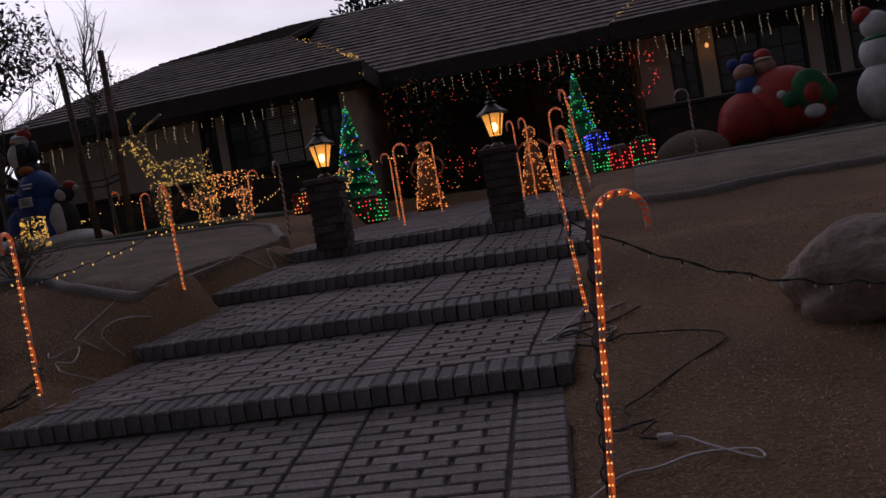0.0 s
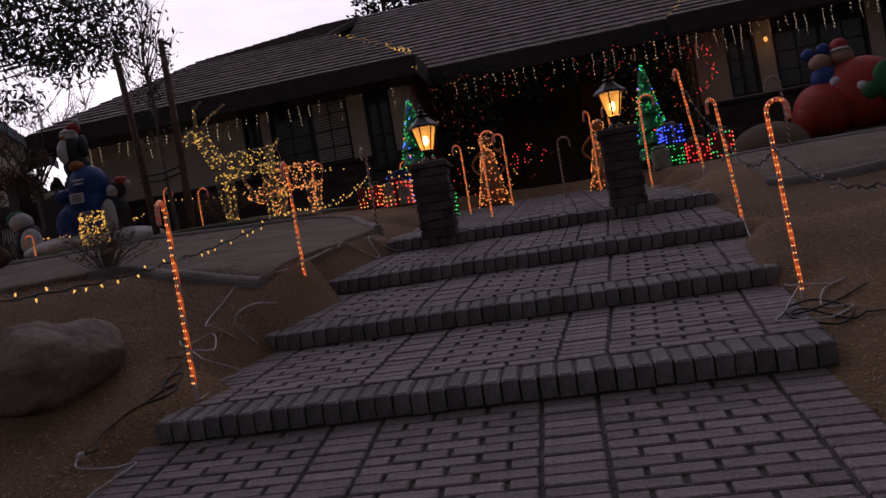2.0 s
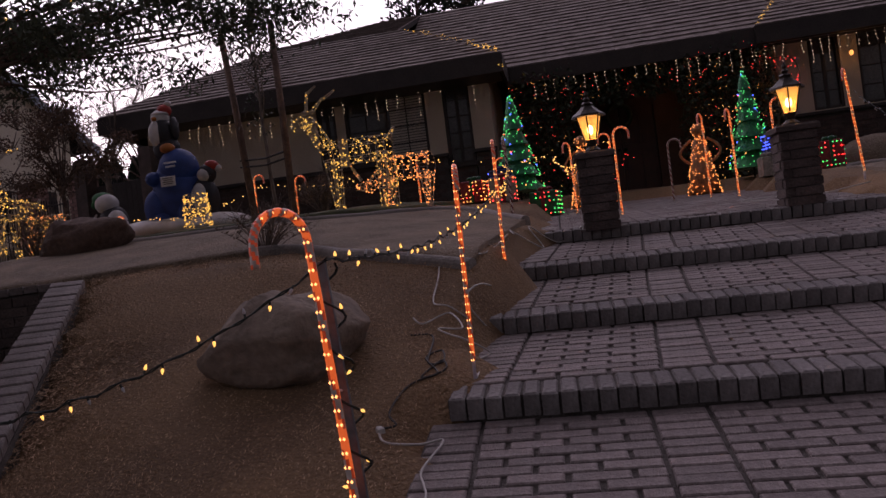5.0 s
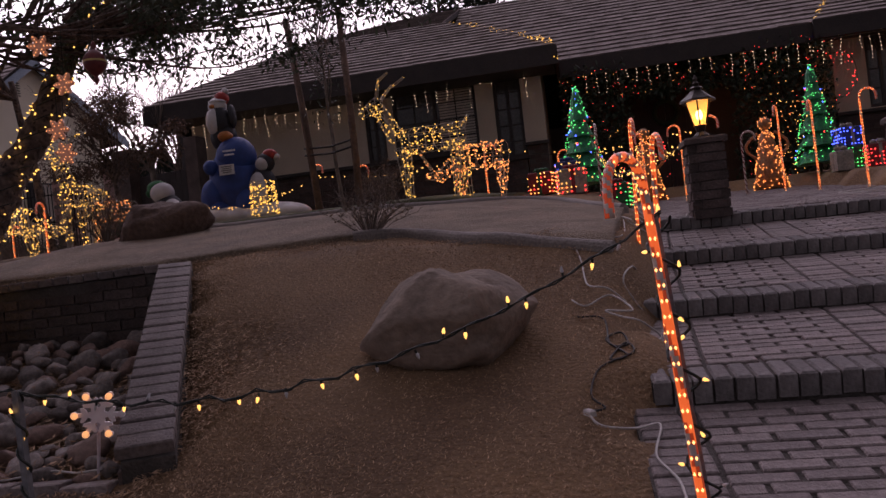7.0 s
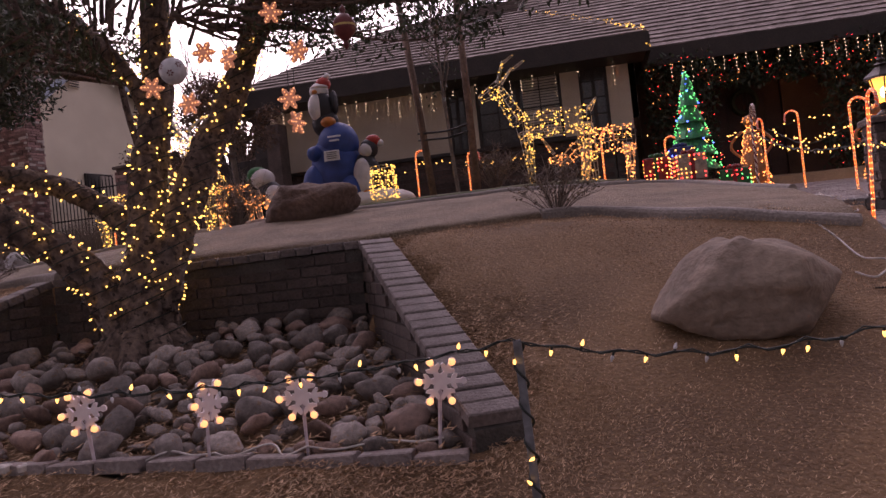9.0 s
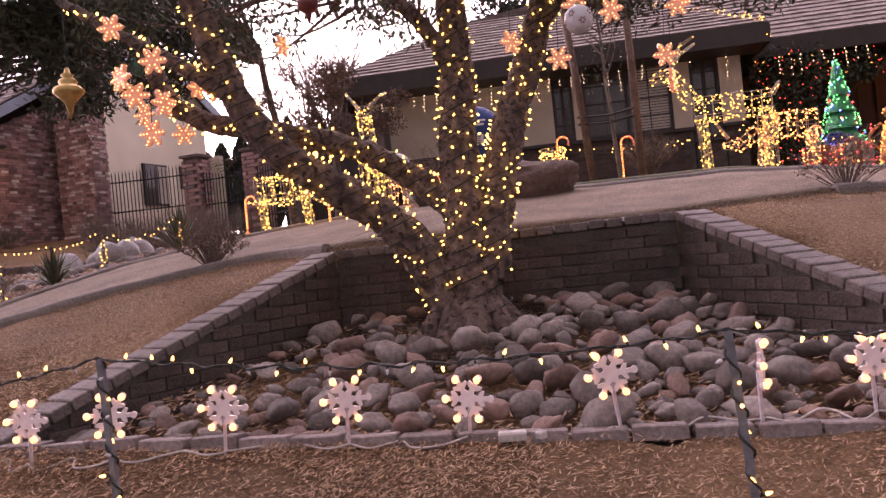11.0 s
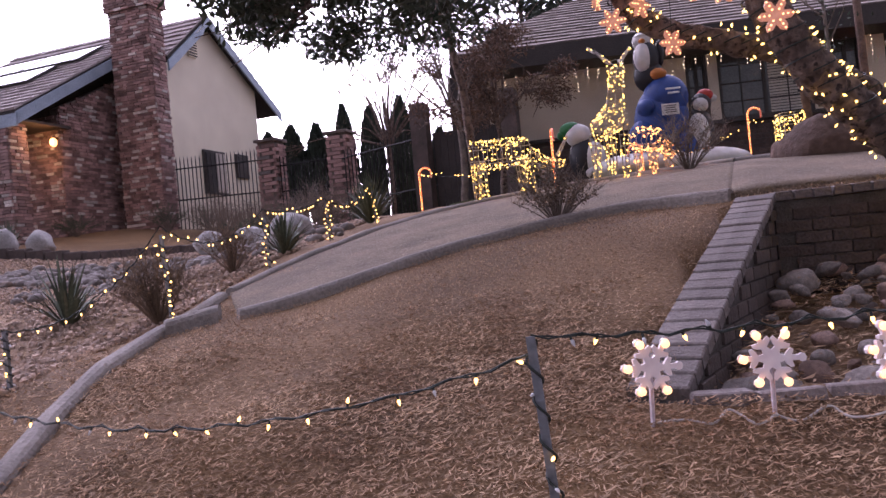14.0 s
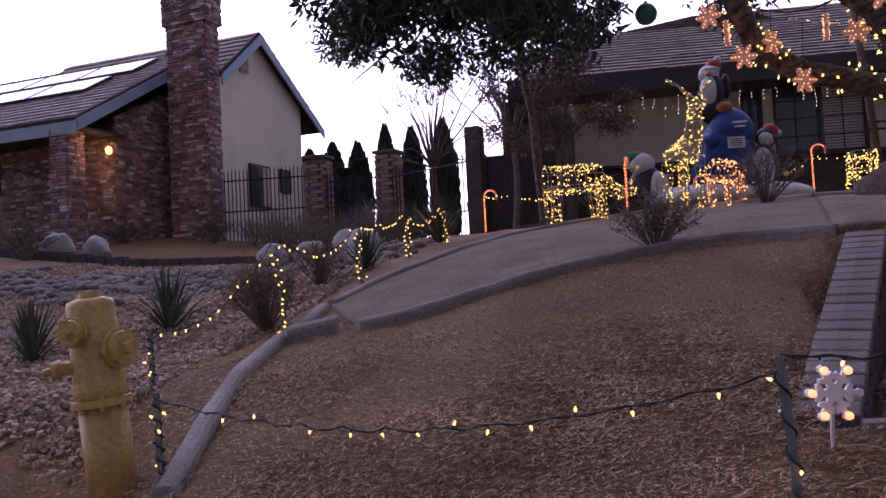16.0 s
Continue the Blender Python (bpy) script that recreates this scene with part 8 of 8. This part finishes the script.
def garden_tree(x, y, label, trunk_h, blobs_, count, size, seed, mat, trunk_r=0.09, lean=(0, 0)):
    rng = random.Random(seed)
    z = height(x, y)
    t = thing("tree", label, "tree", at=(x, y, z - 0.05))
    top = Vector((lean[0], lean[1], trunk_h))
    line = jag([(0, 0, 0), top * 0.5 + Vector((0.03, 0, 0)), top], 6, 0.03, seed)
    part("trunk", Shape().tube(line, [trunk_r * (1 - 0.035 * k) for k in range(len(line))], 10), M_BARK, t, "", True)
    br = Shape()
    for c, r in blobs_:
        c = Vector(c)
        br.tube(jag([top * 0.9, top.lerp(c, 0.5) + Vector((0, 0, 0.15)), c], 5, 0.06, c.x), [trunk_r * 0.32 * (1 - 0.085 * k) for k in range(11)], 5)
        for _ in range(6):
            e = c + Vector((rng.gauss(0, r * .5), rng.gauss(0, r * .5), rng.gauss(0, r * .5)))
            br.tube([top.lerp(c, 0.8), e], [0.012, 0.004], 4, 0, False)
    part("branch_work", br, M_BARK, t)
    s = Shape()
    crown(s, blobs_, count, size, rng, 0.5)
    part("crown", s, mat, t, kind="stuff")


rng = random.Random(17)
bl = []
while len(bl) < 92:
    y, o, r = 2.0 + 3.7 * rng.random() ** 1.5, rng.uniform(-1.0, 1.1), rng.uniform(0.26, 0.5)
    low = 1.92 + 0.22 * (y - 2.2) + 0.50 * max(0.0, -o) + 0.32 * max(0.0, o - 0.35)
    z = low + r * 0.55 + rng.random() ** 1.2 * 2.5
    if (o / 1.15) ** 2 + ((z - low - 1.3) / 1.9) ** 2 < 1.1:
        bl.append(((-10.38 - 0.42 * (y - 2.2) + o + 11.05, y - 7.0, z - 1.45), r))
garden_tree(-11.05, 7.0, "dense dark green tree overhanging the path by the house", 2.3, bl, 62000, 0.078, 3, M_LEAF_DARK, 0.06, (-0.15, -0.25))
rng = random.Random(27)
bl = [((rng.gauss(0, 0.42), rng.gauss(0, 0.35), rng.uniform(1.0, 2.2)), rng.uniform(0.22, 0.36)) for _ in range(22)]
garden_tree(-11.05, 8.15, "reddish brown leafy tree against the roof corner", 1.1, bl, 9000, 0.055, 4, M_RUST, 0.05)


def bare_tree(x, y, fork, top, spread, label, seed):
    """Slim trunk and a fan of rising, forking twigs."""
    rng = random.Random(seed)
    z = height(x, y)
    t = thing("tree", label, "tree", at=(x, y, z - 0.05))
    part("trunk", Shape().tube(jag([(0, 0, 0), (0.04, 0, (fork - z) * 0.5), (0, 0, fork - z)], 5, 0.03, seed), [0.06] * 5 + [0.05] * 5 + [0.042], 8), M_TWIG, t, "", True)
    s = Shape()

    def grow(p, d, ln, r, depth):
        pts = [p]
        for _ in range(4):
            d = (d + Vector((rng.gauss(0, 0.14), rng.gauss(0, 0.14), 0.06))).normalized()
            pts.append(pts[-1] + d * ln / 4)
        s.tube(pts, [r, r * 0.88, r * 0.76, r * 0.64, r * 0.5], 5 if depth else 4, 0, False)
        if depth:
            for _ in range(4):
                q = pts[rng.randrange(1, 5)]
                grow(q, (d + Vector((rng.gauss(0, 0.55), rng.gauss(0, 0.55), rng.gauss(0, 0.3)))).normalized(), ln * rng.uniform(0.45, 0.7), r * 0.5, depth - 1)

    for _ in range(9):
        grow(Vector((0, 0, (fork - z) * rng.uniform(0.72, 1.0))), Vector((rng.gauss(0, spread), rng.gauss(0, spread * 0.8), 1)).normalized(), (top - fork) * rng.uniform(0.5, 0.75), 0.022, 3)
    part("twig_mass", s, M_TWIG, t, kind="stuff")


bare_tree(-12.2, 10.2, 3.7, 5.8, 0.55, "thin leafless tree behind the garden figures", 8)
rng = random.Random(37)
bl = [((rng.gauss(0, 1.1), rng.gauss(0, 0.9), rng.uniform(2.2, 4.6)), rng.uniform(0.3, 0.5)) for _ in range(20)]
garden_tree(-15.2, 14.6, "thin leafless tree behind the side gate", 2.2, bl, 1800, 0.06, 5, M_DRY, 0.09)
for k, (x, y) in enumerate(((-14.6, 10.2), (-13.7, 9.6), (-15.6, 10.6))):
    twig_shrub(x, y, 0.8, 0.5, 50, "low dry leafy shrub beside the gate", 60 + k, None, "shrub", 34)


def pine(x, y, h, seed):
    rng = random.Random(seed)
    t = thing("pine", "distant dark pine rising behind the roof", "tree", "distant pines", at=(x, y, height(x, y)))
    part("trunk", Shape().tube([(0, 0, 0), (0, 0, h)], [0.3, 0.06], 8), M_BARK, t)
    s, br = Shape(), Shape()
    for k in range(46):
        z = h * (0.45 + 0.55 * k / 46)
        a = rng.uniform(0, 6.28)
        l = (h - z) * 0.38 + 0.7
        e = Vector((math.cos(a) * l, math.sin(a) * l, z + rng.uniform(-.2, .5)))
        br.tube([(0, 0, z - 0.3), e], [0.06, 0.02], 4, 0, False)
        for _ in range(70):
            p = Vector((0, 0, z)).lerp(e, rng.uniform(0.35, 1.05)) + Vector((rng.gauss(0, .25), rng.gauss(0, .25), rng.gauss(0, .15)))
            s.leaf(p, Vector((rng.gauss(0, 1), rng.gauss(0, 1), rng.gauss(.4, .6))).normalized() * 0.4, 0.07)
    part("bough_work", br, M_BARK, t)
    part("needle_mass", s, M_CONIFER, t, kind="stuff")


pine(-16.2, 36.0, 12.7, 1)
pine(-14.4, 38.0, 13.0, 2)


# ---- bricks and caps ----
stairs()
for (w, ln, d, nn, ang), a, za, zb in WALLS:
    wall_pieces(w, ln, d, nn, ang, a, za, zb)
dd = (W_FR - W_FL)
rng = random.Random(71)
for k in range(19):
    p = W_FL + dd * ((k + 0.5) / 19)
    m = Matrix.Translation((p.x + rng.uniform(-.006, .006), p.y + rng.uniform(-.012, .012), height(p.x, p.y) - 0.008 + rng.uniform(-.006, .008))) @ Euler((rng.uniform(-.05, .05) - 0.1, rng.uniform(-.03, .03), math.atan2(dd.y, dd.x) + rng.uniform(-.05, .05))).to_matrix().to_4x4()
    piece("edging_brick", BRICK_FIELD[k % 3], KERB_ROW, m @ Matrix.Diagonal((0.98, 1.6, 1, 1)))
